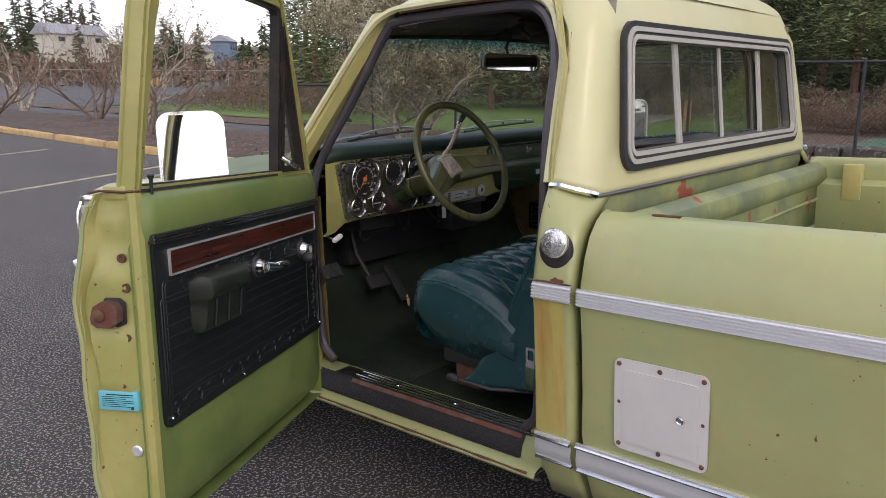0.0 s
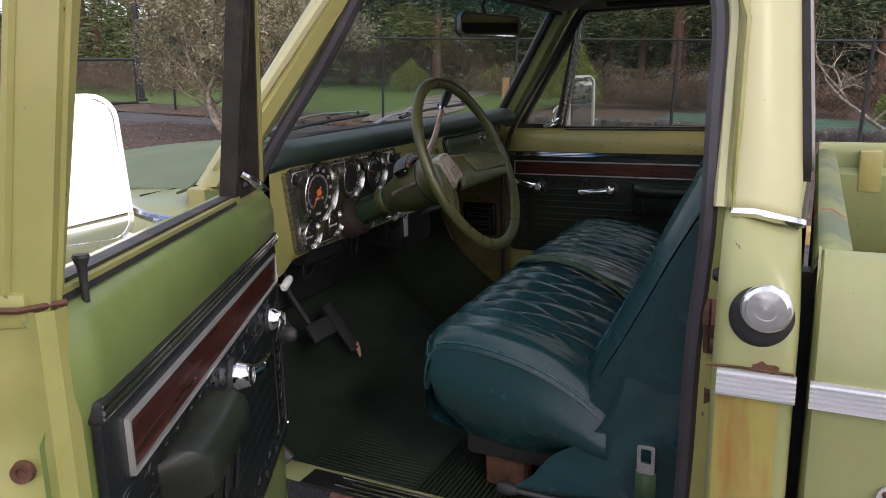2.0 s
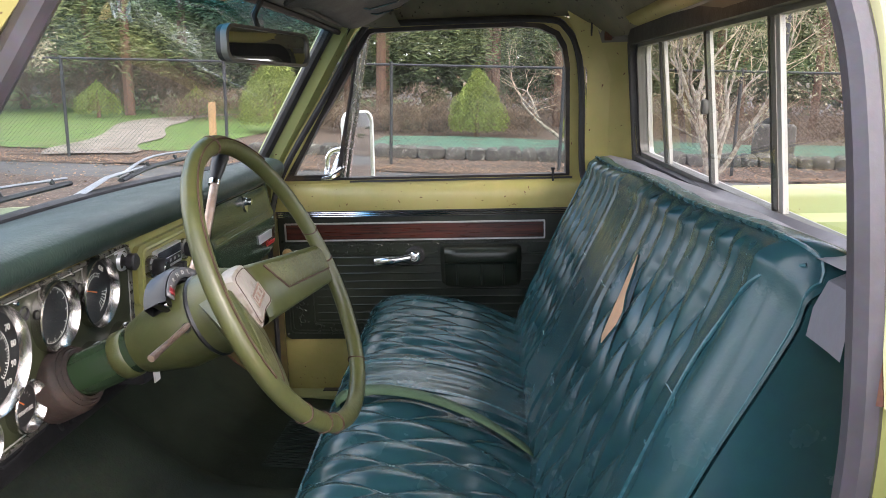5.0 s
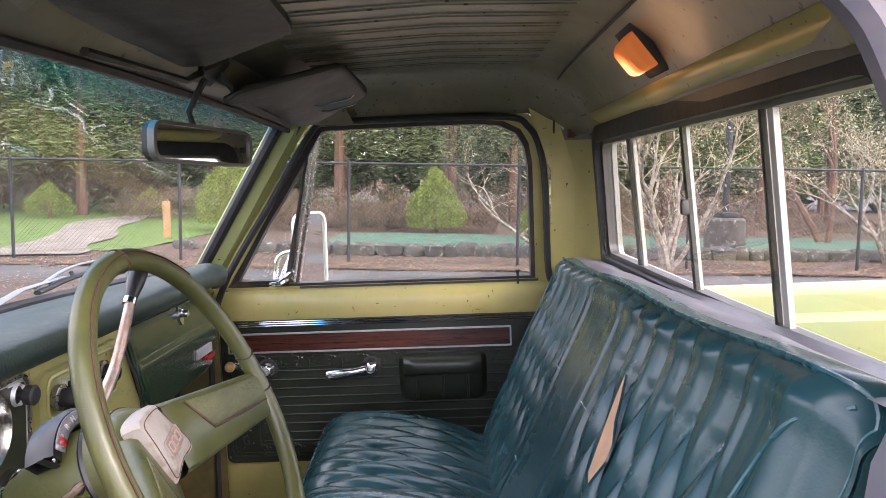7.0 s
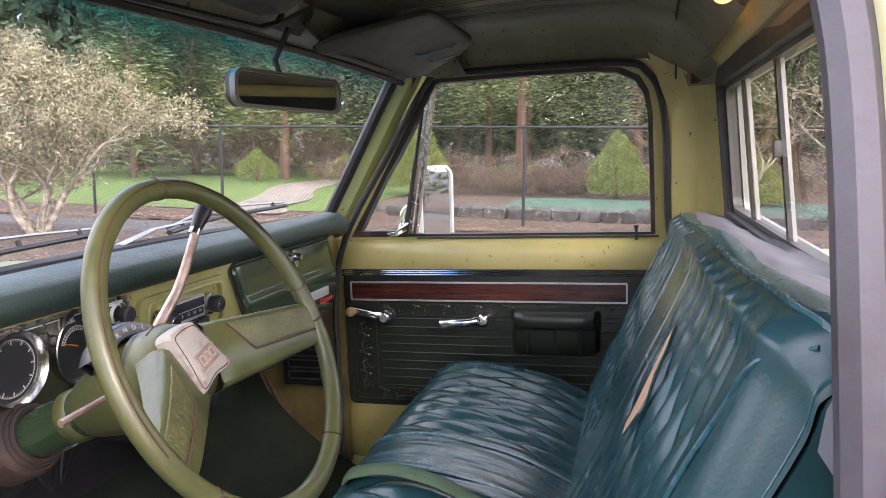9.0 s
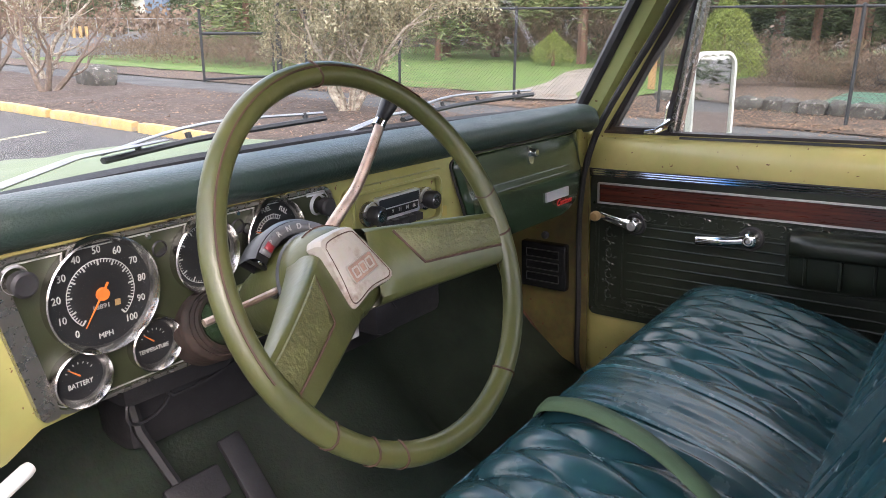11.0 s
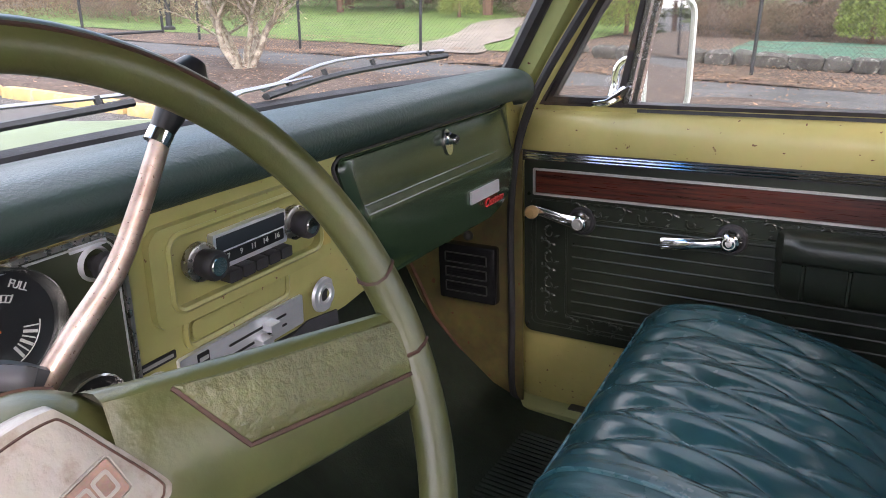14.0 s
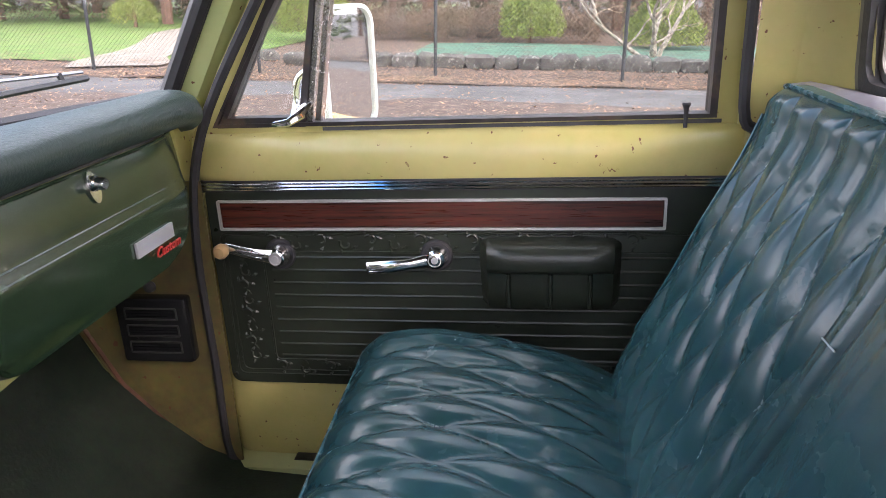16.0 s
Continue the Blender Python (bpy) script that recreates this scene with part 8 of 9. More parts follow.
# instrument cluster
ic = node_at("instrument_cluster", truck)
ic["label"] = "dark olive instrument panel with pitted chrome bezel"
slant = lambda u, v: u + (0.042 * (1.312 - v) / 0.2 * min(1, max(0, (-0.45 - u) / 0.2)))        # the driver end leans in towards its foot
shape = lambda g_: [(slant(u, v), v) for u, v in rrect(-0.712 - g_, -0.183 + g_, 1.110 - g_, 1.316 + g_, 0.022 + g_, 5)]
part("cluster_panel", Geo().prism(shape(0), df, 0.010), M["cluster"], ic)
part("cluster_bezel", Geo().ring(shape(0.003), shape(-0.0020), lambda u, v, w: df(u, v, w + 0.007), 0.007), M["bezel"], ic, "pitted chrome surround")
part("bezel_line", Geo().ring(shape(-0.0050), shape(-0.0068), lambda u, v, w: df(u, v, w + 0.008), 0.0035), M["thin_chrome"], ic)
part("bezel_side", Geo().prism([(slant(u, v), v) for u, v in rrect(-0.728, -0.704, 1.108, 1.312, 0.008)], lambda u, v, w: df(u, v, w + 0.002), 0.013), M["bezel"], ic)


def gauge(u, v, r, rim, depth=0.016, name="gauge"):
    gm = dial_m(u, v, 0.0105)
    ga = node_at(name, ic)
    part("dial_face", Geo().lathe([(0, 0.001), (r - 0.002, 0.001), (r, 0.002)], gm, 40), M["face"], ga)
    part("dial_rim", Geo().lathe([(r - 0.001, 0.001), (r + rim * 0.25, depth * 0.6), (r + rim * 0.75, depth), (r + rim, depth * 0.9), (r + rim, 0.0)], gm, 56), M["gauge_rim"], ga)
    ob = part("dial_glass", Geo().lathe([(0, depth * 0.45), (r, depth * 0.45)], gm, 32), M["dialglass"], ga)
    ob.visible_shadow = False
    return ga, gm


def tick(gm, a, r0, r1, w, h=0.0016):
    c, s_ = math.cos(radians(a)), math.sin(radians(a))
    pts = [(r0, -w), (r1, -w), (r1, w), (r0, w)]
    return [tuple(gm @ Vector((p * c - q * s_, p * s_ + q * c, h))) for p, q in pts]


# speedometer
ga, gm = gauge(-0.592, 1.248, 0.068, 0.007, name="speedometer")
tk = Geo()
for k in range(51):
    a = 230 - 280 * k / 50
    tk.add(tick(gm, a, 0.040 if k % 5 else 0.037, 0.044, 0.0007 if k % 5 else 0.0012), [(0, 1, 2, 3)])
ringt = [Vector((0.0445 * math.cos(radians(230 - 280 * k / 60)), 0.0445 * math.sin(radians(230 - 280 * k / 60)), 0.0018)) for k in range(61)]
tk.tube([gm @ p for p in ringt], 0.0006, 4)
part("scale", tk, M["white"], ga)
for k in range(11):
    a = radians(230 - 280 * k / 10)
    text("numeral", str(10 * k), 0.0135, gm @ Matrix.Translation((0.0565 * math.cos(a), 0.0565 * math.sin(a), 0.0015)), M["white"], ga, squeeze=0.85)
text("legend", "MPH", 0.010, gm @ Matrix.Translation((0, -0.055, 0.0015)), M["white"], ga)
text("odometer", "18891", 0.0085, gm @ Matrix.Translation((-0.002, -0.017, 0.0015)), M["grey_letter"], ga, squeeze=1.15)
part("odometer_tenth", Geo().box(0.0165, 0.0235, -0.021, -0.013, 0.001, 0.002, 0, gm), M["tan"], ga)
na = radians(236)
part("needle", Geo().tube([gm @ Vector((-0.016 * math.cos(na), -0.016 * math.sin(na), 0.004)), gm @ Vector((0.046 * math.cos(na), 0.046 * math.sin(na), 0.004))], [0.0016, 0.0006], 5).lathe([(0, 0.007), (0.008, 0.007), (0.0085, 0.003)], gm, 18), M["orange"], ga, "orange needle")
# clock and fuel dials
ga, gm = gauge(-0.438, 1.262, 0.0465, 0.0075, name="clock")
tk = Geo()
for k in range(60):
    tk.add(tick(gm, 6 * k, 0.038 if k % 5 else 0.034, 0.0405, 0.0005 if k % 5 else 0.0011), [(0, 1, 2, 3)])
tk.tube([gm @ Vector((0.0412 * math.cos(k / 60 * 6.283), 0.0412 * math.sin(k / 60 * 6.283), 0.0014)) for k in range(60)], 0.0005, 4, closed=True)
part("scale", tk, M["white"], ga)
ga, gm = gauge(-0.312, 1.262, 0.052, 0.006, name="fuel_gauge")
tk = Geo()
for k in range(13):
    tk.add(tick(gm, 165 - 9 * k, 0.026, 0.031 + (0.002 if k % 3 == 0 else 0), 0.0008), [(0, 1, 2, 3)])
for r_ in (0.0255, 0.0315):
    tk.tube([gm @ Vector((r_ * math.cos(radians(165 - 108 * k / 20)), r_ * math.sin(radians(165 - 108 * k / 20)), 0.0016)) for k in range(21)], 0.0005, 4)
for k in range(6):
    tk.add(tick(gm, -12 - 10 * k, 0.022, 0.036, 0.0014 if k % 2 else 0.0007), [(0, 1, 2, 3)])
tk.tube([gm @ Vector((0.0372 * math.cos(radians(-5 - 3 * k)), 0.0372 * math.sin(radians(-5 - 3 * k)), 0.0016)) for k in range(23)], 0.0006, 4)
part("scale", tk, M["white"], ga)
text("legend", "FUEL", 0.0105, gm @ pose(-0.010, 0.041, 0.0015, 0, 0, 8), M["white"], ga, squeeze=0.8)
text("legend", "FULL", 0.0105, gm @ pose(0.024, 0.034, 0.0015, 0, 0, -32), M["white"], ga, squeeze=0.8)
part("needle", Geo().tube([gm @ Vector((0, 0, 0.004)), gm @ Vector((-0.034, 0.012, 0.004))], [0.0014, 0.0005], 5), M["orange"], ga)
for nm, u, v, tx in (("battery_gauge", -0.633, 1.150, "BATTERY"), ("temperature_gauge", -0.529, 1.160, "TEMPERATURE"), ("oil_gauge", -0.348, 1.150, ""), ("spare_gauge", -0.245, 1.150, "")):
    ga, gm = gauge(u, v, 0.031, 0.007, name=nm)
    if tx:
        text("legend", tx, 0.0082 if len(tx) > 8 else 0.0095, gm @ Matrix.Translation((0, -0.010, 0.0015)), M["white"], ga, squeeze=0.82)
    part("needle", Geo().tube([gm @ Vector((0.0, 0.002, 0.003)), gm @ Vector((-0.014, 0.014, 0.003))], [0.0012, 0.0005], 5), M["orange"], ga)
    tk = Geo()
    for k in range(7):
        tk.add(tick(gm, 150 - 20 * k, 0.017, 0.020, 0.0006), [(0, 1, 2, 3)])
    part("scale", tk, M["white"], ga)
for u, v in ((-0.505, 1.285), (-0.375, 1.288)):
    part("warning_lamp", Geo().lathe([(0, 0.001), (0.009, 0.001), (0.010, 0.004), (0.012, 0.002)], dial_m(u, v, 0.009), 16), M["black"], ic, "dark warning lamp")
for u, v in ((-0.52, 1.305), (-0.375, 1.308)):
    part("cluster_screw", Geo().lathe([(0, 0.004), (0.003, 0.004), (0.0045, 0)], dial_m(u, v, 0.010), 10), M["chrome"], ic)
for u, v in ((-0.690, 1.292), (-0.212, 1.290)):
    part("switch_bezel", Geo().lathe([(0.014, 0.0), (0.016, 0.006), (0.018, 0.0)], dial_m(u, v, 0.010), 20), M["alu"], ic)
    part("switch_knob", Geo().lathe([(0.008, 0.0), (0.008, 0.012), (0.0145, 0.014), (0.0155, 0.026), (0.012, 0.029), (0, 0.028)], dial_m(u, v, 0.010), 22), M["black"], ic, "black ribbed knob")
part("knob_plate", Geo().prism(rrect(-0.236, -0.196, 1.306, 1.312, 0.001, 1), lambda u, v, w: df(u, v, w + 0.010), 0.001), M["alu"], ic)
# ignition key
ky = node_at("ignition_key", None, TRUCK)
tagged(ky, "brass ignition key with white paper tag", "key")
part("key_blade", Geo().tube([df(-0.170, 1.130, 0.0), df(-0.170, 1.128, 0.05)], 0.004, 6), M["chrome"], ky)
part("key_tag", Geo().box(-0.178, -0.155, 1.118, 1.121, 1.045, 1.105, 0.001), M["plate"], ky)
part("key_ring", Geo().tube([(-0.167 + 0.012 * math.cos(a / 12 * 6.283), 1.118, 1.112 + 0.012 * math.sin(a / 12 * 6.283)) for a in range(12)], 0.0015, 5, closed=True), M["chrome"], ky)

# radio
rd = node_at("radio", truck)
rd["label"] = "chrome-faced push-button dash radio"
part("radio_recess", Geo().ring(rrect(-0.150, 0.148, 1.185, 1.300, 0.020, 5), rrect(-0.124, 0.122, 1.203, 1.286, 0.014, 5), df, 0.010), M["dash_green"], rd, "pressed surround of the radio")
part("recess_bead", Geo().tube([df(u, v, 0.010) for u, v in rrect(-0.126, 0.124, 1.201, 1.288, 0.016, 5)], 0.004, 6, closed=True), M["dash_green"], rd)
part("radio_face", Geo().prism(rrect(-0.062, 0.062, 1.228, 1.272, 0.003, 2), df, 0.010), M["alu"], rd)
part("dial_window", Geo().prism(rrect(-0.055, 0.055, 1.234, 1.248, 0.001, 1), lambda u, v, w: df(u, v, w + 0.010), 0.001), M["face"], rd)
part("dark_band", Geo().prism(rrect(-0.058, 0.058, 1.2505, 1.268, 0.001, 1), lambda u, v, w: df(u, v, w + 0.010), 0.001), M["dark"], rd, "glossy dark radio band")
for k, tx in enumerate(("7", "9", "11", "14", "16")):
    text("numeral", tx, 0.010, dial_m(-0.042 + 0.021 * k, 1.2415, 0.0115), M["white"], rd)
for k in range(5):
    part("push_button", Geo().prism(rrect(-0.055 + 0.0225 * k, -0.035 + 0.0225 * k, 1.214, 1.228, 0.002, 2), df, 0.024), M["black"], rd)
for u in (-0.083, 0.080):
    part("knob_ring", Geo().lathe([(0.021, 0), (0.0225, 0.003), (0.0225, 0.011), (0.020, 0.0125), (0, 0.012)], dial_m(u, 1.248, 0.002), 36), M["bezel"], rd, "chrome knurled outer ring")
    part("knob", Geo().lathe([(0.0155, 0.008), (0.0160, 0.020), (0.0175, 0.024), (0.0175, 0.034), (0.0150, 0.038), (0, 0.037)], dial_m(u, 1.248, 0.0), 26), M["black"], rd, "black radio knob")
    part("knob_cap", Geo().lathe([(0, 0.0395), (0.0105, 0.039), (0.012, 0.036)], dial_m(u, 1.248, 0.0), 22), M["gauge_rim"], rd)
part("rusty_label", Geo().prism(rrect(0.126, 0.140, 1.203, 1.224, 0.001, 1), lambda u, v, w: df(u, v, w + 0.010), 0.0008), M["rust_stain"], truck, "small worn rusty label")
# ash tray, heater control, lighter
part("ashtray_bead", Geo().tube([df(u, v, 0.001) for u, v in rrect(-0.108, 0.066, 1.148, 1.186, 0.012, 5)], 0.0045, 6, closed=True), M["dash_green"], truck)
part("ashtray_front", Geo().prism(rrect(-0.100, 0.058, 1.155, 1.179, 0.006, 3), df, 0.004), M["dash_green"], truck, "pressed ashtray front")
hc = node_at("heater_control", truck)
hc["label"] = "brushed metal heater control with sliding levers"
part("control_face", Geo().prism(rrect(-0.125, 0.090, 1.100, 1.142, 0.003, 2), df, 0.006), M["alu"], hc)
for v in (1.113, 1.127):
    part("lever_slot", Geo().prism(rrect(-0.050, 0.055, v - 0.0015, v + 0.0015, 0.001, 1), lambda u, v_, w: df(u, v_, w + 0.006), 0.001), M["black"], hc)
    part("lever", Geo().prism(rrect(-0.008 + (v - 1.113) * 1.2, 0.012 + (v - 1.113) * 1.2, v - 0.005, v + 0.005, 0.001, 1), df, 0.022), M["alu"], hc)
part("legend_block", Geo().prism(rrect(-0.100, -0.082, 1.104, 1.138, 0.001, 1), lambda u, v, w: df(u, v, w + 0.006), 0.001), M["face"], hc)
for k in range(3):
    part("print_bar", Geo().prism(rrect(-0.098, -0.084, 1.108 + 0.010 * k, 1.113 + 0.010 * k, 0.0005, 1), lambda u, v, w: df(u, v, w + 0.0075), 0.0006), M["white"], hc)
part("dark_label", Geo().prism(rrect(-0.175, -0.125, 1.146, 1.156, 0.001, 1), df, 0.002), M["face"], truck, "black label strip with worn print")
part("print_bar", Geo().prism(rrect(-0.171, -0.129, 1.149, 1.153, 0.0005, 1), lambda u, v, w: df(u, v, w + 0.002), 0.0006), M["grey_letter"], truck)
for u, v, nm in ((0.128, 1.128, "lighter_socket"), (-0.158, 1.115, "ignition_switch")):
    part(nm, Geo().lathe([(0.009, 0.002), (0.011, 0.006), (0.017, 0.007), (0.018, 0.005), (0.024, 0.004), (0.026, 0.0)], dial_m(u, v, 0.0), 28), M["alu"], truck, "round chrome dash socket")
    part("socket_well", Geo().lathe([(0, 0.0015), (0.011, 0.0025)], dial_m(u, v, 0), 18), M["black"], truck)
part("lower_slot", Geo().prism([(0.02, 1.078), (0.145, 1.078), (0.145, 1.100), (0.10, 1.098)], df, 0.003), M["black"], truck, "dark slot below the heater control")
for u, v in ((-0.142, 1.262), (-0.128, 1.256), (0.125, 1.225), (-0.135, 1.22)):
    part("screw_hole", Geo().lathe([(0, 0.001), (0.003, 0.0012), (0.0035, 0)], dial_m(u, v, 0.0), 10), M["rust"], truck)
# glove box
gb = node_at("glove_box_door", truck)
gb["label"] = "glossy dark green glove box door with bright badge"
def gdoor(u, v, w):
    bul = 0.012 * math.sin(max(0, min(1, (v - 1.11) / 0.2)) * math.pi) + 0.007 * max(0.0, min(1.0, (1.238 - v) / 0.022)) - 0.010 * max(0.0, min(1.0, (1.17 - v) / 0.05)) ** 2
    return (u, 1.148 - 0.07 * (1.33 - v) - w - bul * 0.6 + 1.6 * max(0, u - 0.62) ** 2, v)
gg = Geo()
rws = []
for v in [1.308 - 0.194 * k / 40 for k in range(41)]:
    l = lerp([(1.112, 0.275), (1.116, 0.250), (1.124, 0.229), (1.14, 0.212), (1.22, 0.190), (1.296, 0.174), (1.304, 0.179), (1.308, 0.186)], v)
    r = lerp([(1.112, 0.60), (1.125, 0.655), (1.15, 0.70), (1.19, 0.735), (1.308, 0.765)], v)
    rws.append([gdoor(l, v, -0.05)] + [gdoor(l + (r - l) * t, v, 0 if 0.004 < t < 0.996 else -0.004) for t in [0.0, 0.012] + [0.012 + 0.976 * k / 22 for k in range(1, 23)] + [1.0]] + [gdoor(r, v, -0.03)])
gg.grid(rws)
part("door_skin", gg, M["glovedoor"], gb)
rimg = [r[1] for r in rws[::-1]] + [rws[0][k] for k in range(2, 26)]
part("door_edge", Geo().tube(rimg, 0.0028, 6), M["glovedoor"], gb, "rolled edge of the glove box door")
part("door_gap", Geo().tube([(p[0] - 0.006, p[1] + 0.004, p[2] + (0.005 if k > 40 else 0)) for k, p in enumerate(rimg)], 0.0030, 5), M["black"], gb, "dark gap round the glove box door")
part("door_bead", Geo().tube([gdoor(0.21 + 0.53 * t / 10, 1.236, -0.0010) for t in range(11)], 0.0016, 6), M["glovedoor"], gb)
part("door_bead", Geo().tube([gdoor(0.215 + 0.52 * t / 10, 1.222, -0.0010) for t in range(11)], 0.0016, 6), M["glovedoor"], gb)
part("lock_plate", Geo().prism([(0.462 + 0.0125 * math.cos(k / 24 * 6.2832), 1.284 + 0.022 * math.sin(k / 24 * 6.2832)) for k in range(24)], lambda u, v, w: gdoor(u, v, w + 0.0005), 0.003), M["gauge_rim"], gb, "upright oval chrome lock plate")
part("glove_lock", Geo().lathe([(0, 0.020), (0.0075, 0.020), (0.0085, 0.018), (0.0088, 0.008), (0.0108, 0.006), (0.0112, 0.0)], Matrix.Translation(gdoor(0.462, 1.290, 0.002)) @ Euler((radians(94), 0, 0)).to_matrix().to_4x4(), 24), M["chrome"], gb, "chrome glove box lock")
part("badge", Geo().prism([(0.508, 1.163), (0.618, 1.163), (0.618, 1.186), (0.508, 1.186)], lambda u, v, w: gdoor(u, v, w + 0.001), 0.004), M["alu"], gb, "bright rectangular badge")
text("script", "Custom", 0.024, Matrix.Translation(gdoor(0.596, 1.152, 0.006)) @ Euler((radians(96), 0, 0)).to_matrix().to_4x4() @ Matrix(((1, 0.25, 0, 0), (0, 1, 0, 0), (0, 0, 1, 0), (0, 0, 0, 1))), M["red"], gb, "red script lettering", extrude=0.0012)

# ---- steering ----
WC, WR = Vector((-0.446, 0.774, 1.313)), 0.211
TH = 24.0
wm = Matrix.Translation(WC) @ Euler((radians(90 - TH), 0, 0)).to_matrix().to_4x4()    # wheel plane: x right, y up, z to the driver
sw = node_at("steering_wheel", truck)
sw["label"] = "cracked olive two-spoke steering wheel with ivory horn cap"
rim_ = []
for k in range(72):
    a = 2 * math.pi * k / 72
    rim_.append(wm @ Vector((WR * math.cos(a), WR * math.sin(a), 0)))
nb = Geo()
rws = []
for k in range(96):
    a = 2 * math.pi * k / 96
    c, s_ = math.cos(a), math.sin(a)
    row = []
    for j in range(14):
        b = 2 * math.pi * j / 14
        bump = 0.0016 * max(0, math.sin(a * 48)) if math.cos(b) > 0.2 else 0
        rr = 0.0135 + (bump if not (70 < math.degrees(a) < 110) else 0)
        row.append(tuple(wm @ Vector(((WR - rr * math.cos(b)) * c, (WR - rr * math.cos(b)) * s_, rr * 0.9 * math.sin(b)))))
    rws.append(row)
nb.grid(rws, close_u=True, close_v=True)
part("rim", nb, M["wheelgreen"], sw, "olive wheel rim with finger grips")
# mould line and cracks
part("rim_seam", Geo().tube([wm @ Vector(((WR + 0.004) * math.cos(a / 60 * 2.6 + 0.9), (WR + 0.004) * math.sin(a / 60 * 2.6 + 0.9), 0.0122)) for a in range(61)], 0.0012, 4), M["crack"], sw)
for a in (93, 9, -6, 222, 236, 246, 302):
    c, s_ = math.cos(radians(a)), math.sin(radians(a))
    part("crack", Geo().tube([wm @ Vector(((WR + 0.0138 * math.cos(b / 12 * 6.283)) * c - 0.003 * math.sin(b) * s_, (WR + 0.0138 * math.cos(b / 12 * 6.283)) * s_ + 0.003 * math.sin(b) * c, 0.0126 * math.sin(b / 12 * 6.283))) for b in range(12)], 0.0014, 4, closed=True), M["crack"], sw, "brown crack round the rim")
# spokes: broad wedges to the right and to the lower left
def spoke(a, wid0, wid1):
    g = Geo()
    c, s_ = math.cos(radians(a)), math.sin(radians(a))
    rows_s = []
    for t in range(9):
        f = t / 8
        r = 0.03 + (WR - 0.010 - 0.03) * f
        wdt = wid0 + (wid1 - wid0) * f ** 0.8
        h = -0.078 * (1 - f) ** 1.15 - 0.004
        th = 0.020 * (1 - f) + 0.010
        row = []
        for o, hh in ((-1, -th * 0.9), (-1, 0.2 * th), (-0.94, th * 0.62), (-0.82, th * 0.80), (0.82, th * 0.80), (0.94, th * 0.62), (1, 0.2 * th), (1, -th * 0.9), (0, -th * 1.1)):
            u, v = r, o * wdt / 2
            row.append(tuple(wm @ Vector((u * c - v * s_, u * s_ + v * c, h + hh))))
        rows_s.append(row)
    g.grid(rows_s, close_u=True)
    return g
for a in (-7, 205):
    part("spoke", spoke(a, 0.098, 0.066), M["wheelgreen"], sw, "broad olive spoke with grained pad")
    c, s_ = math.cos(radians(a)), math.sin(radians(a))
    fl = 1 if a < 90 else -1          # the pad lies on the upper side of each spoke
    wd_ = lambda r: 0.098 + (0.066 - 0.098) * ((r - 0.03) / 0.171) ** 0.8
    sh_ = lambda r: -0.078 * (1 - (r - 0.03) / 0.171) ** 1.15 - 0.004 + 0.80 * (0.020 * (1 - (r - 0.03) / 0.171) + 0.010)
    at_ = lambda r, v, e: tuple(wm @ Vector((r * c - fl * v * s_, r * s_ + fl * v * c, sh_(r) + e)))
    lo_ = lambda r: -0.010 if r > 0.090 else -0.010 + (0.090 - r) / 0.028 * 0.046
    rr_ = [0.062 + 0.0047 * k for k in range(30)]
    part("spoke_groove", Geo().tube([at_(r, lo_(r) - 0.001, 0.0004) for r in rr_], 0.0017, 5), M["crack"], sw, "brown groove along the pad")
    part("spoke_pad", Geo().grid([[at_(r, lo_(r) + (wd_(r) * 0.40 - lo_(r)) * f, 0.0002 + e) for f, e in ((0.0, 0.0), (0.05, 0.0016), (0.3, 0.0022), (0.7, 0.0022), (0.95, 0.0014), (1.0, -0.001))] for r in rr_]), M["wheelpad"], sw, "grained pad on the spoke")
part("hub", Geo().lathe([(0.0, -0.060), (0.038, -0.062), (0.052, -0.072), (0.060, -0.090), (0.062, -0.105), (0.061, -0.122)], wm, 36), M["wheelgreen"], sw, "olive hub shroud")
part("hub_gap", Geo().lathe([(0.0612, -0.119), (0.0632, -0.1225), (0.0612, -0.126)], wm, 36), M["face"], sw)
part("hub_crack", Geo().tube([wm @ Vector((0.0605 * math.cos(radians(q)), 0.0605 * math.sin(radians(q)), -0.092)) for q in range(58, 121, 4)], 0.0013, 4), M["crack"], sw)
cap = [(-0.046, 0.036), (-0.040, 0.043), (-0.018, 0.048), (0.004, 0.049), (0.012, 0.044), (0.028, 0.018), (0.047, -0.014), (0.048, -0.022), (0.040, -0.027), (0.008, -0.031), (-0.022, -0.043), (-0.032, -0.044), (-0.036, -0.036), (-0.037, -0.016), (-0.041, 0.012)]
cap = [(p[0], p[1]) for p in spline([(u, v, 0) for u, v in cap + cap[:1]], 60)][:-1]
rows_c = [[tuple(wm @ Vector(((u + 0.002) * k - 0.002, v * k, h))) for u, v in cap] for k, h in ((1.0, -0.072), (1.0, -0.057), (0.94, -0.050), (0.7, -0.047), (0.3, -0.046))]
cg = Geo().grid(rows_c, close_u=True)
cg.f.append(tuple(range(len(cg.v) - len(cap), len(cg.v))))
part("cap_groove", Geo().tube([wm @ Vector(((u + 0.002) * 0.84 - 0.002, v * 0.84, -0.0483)) for u, v in cap], 0.0007, 4, closed=True), M["crack"], sw)
part("horn_cap", cg, M["ivory"], sw, "grubby ivory horn cap")
bt = wm @ pose(0.000, -0.002, -0.0455, 0, 0, 14)
part("horn_emblem", Geo().prism(rrect(-0.021, 0.021, -0.010, 0.010, 0.002, 2), lambda u, v, w: tuple(bt @ Vector((u, v, w - 0.001))), 0.002), M["emblem"], sw, "sunken red-brown emblem plate")
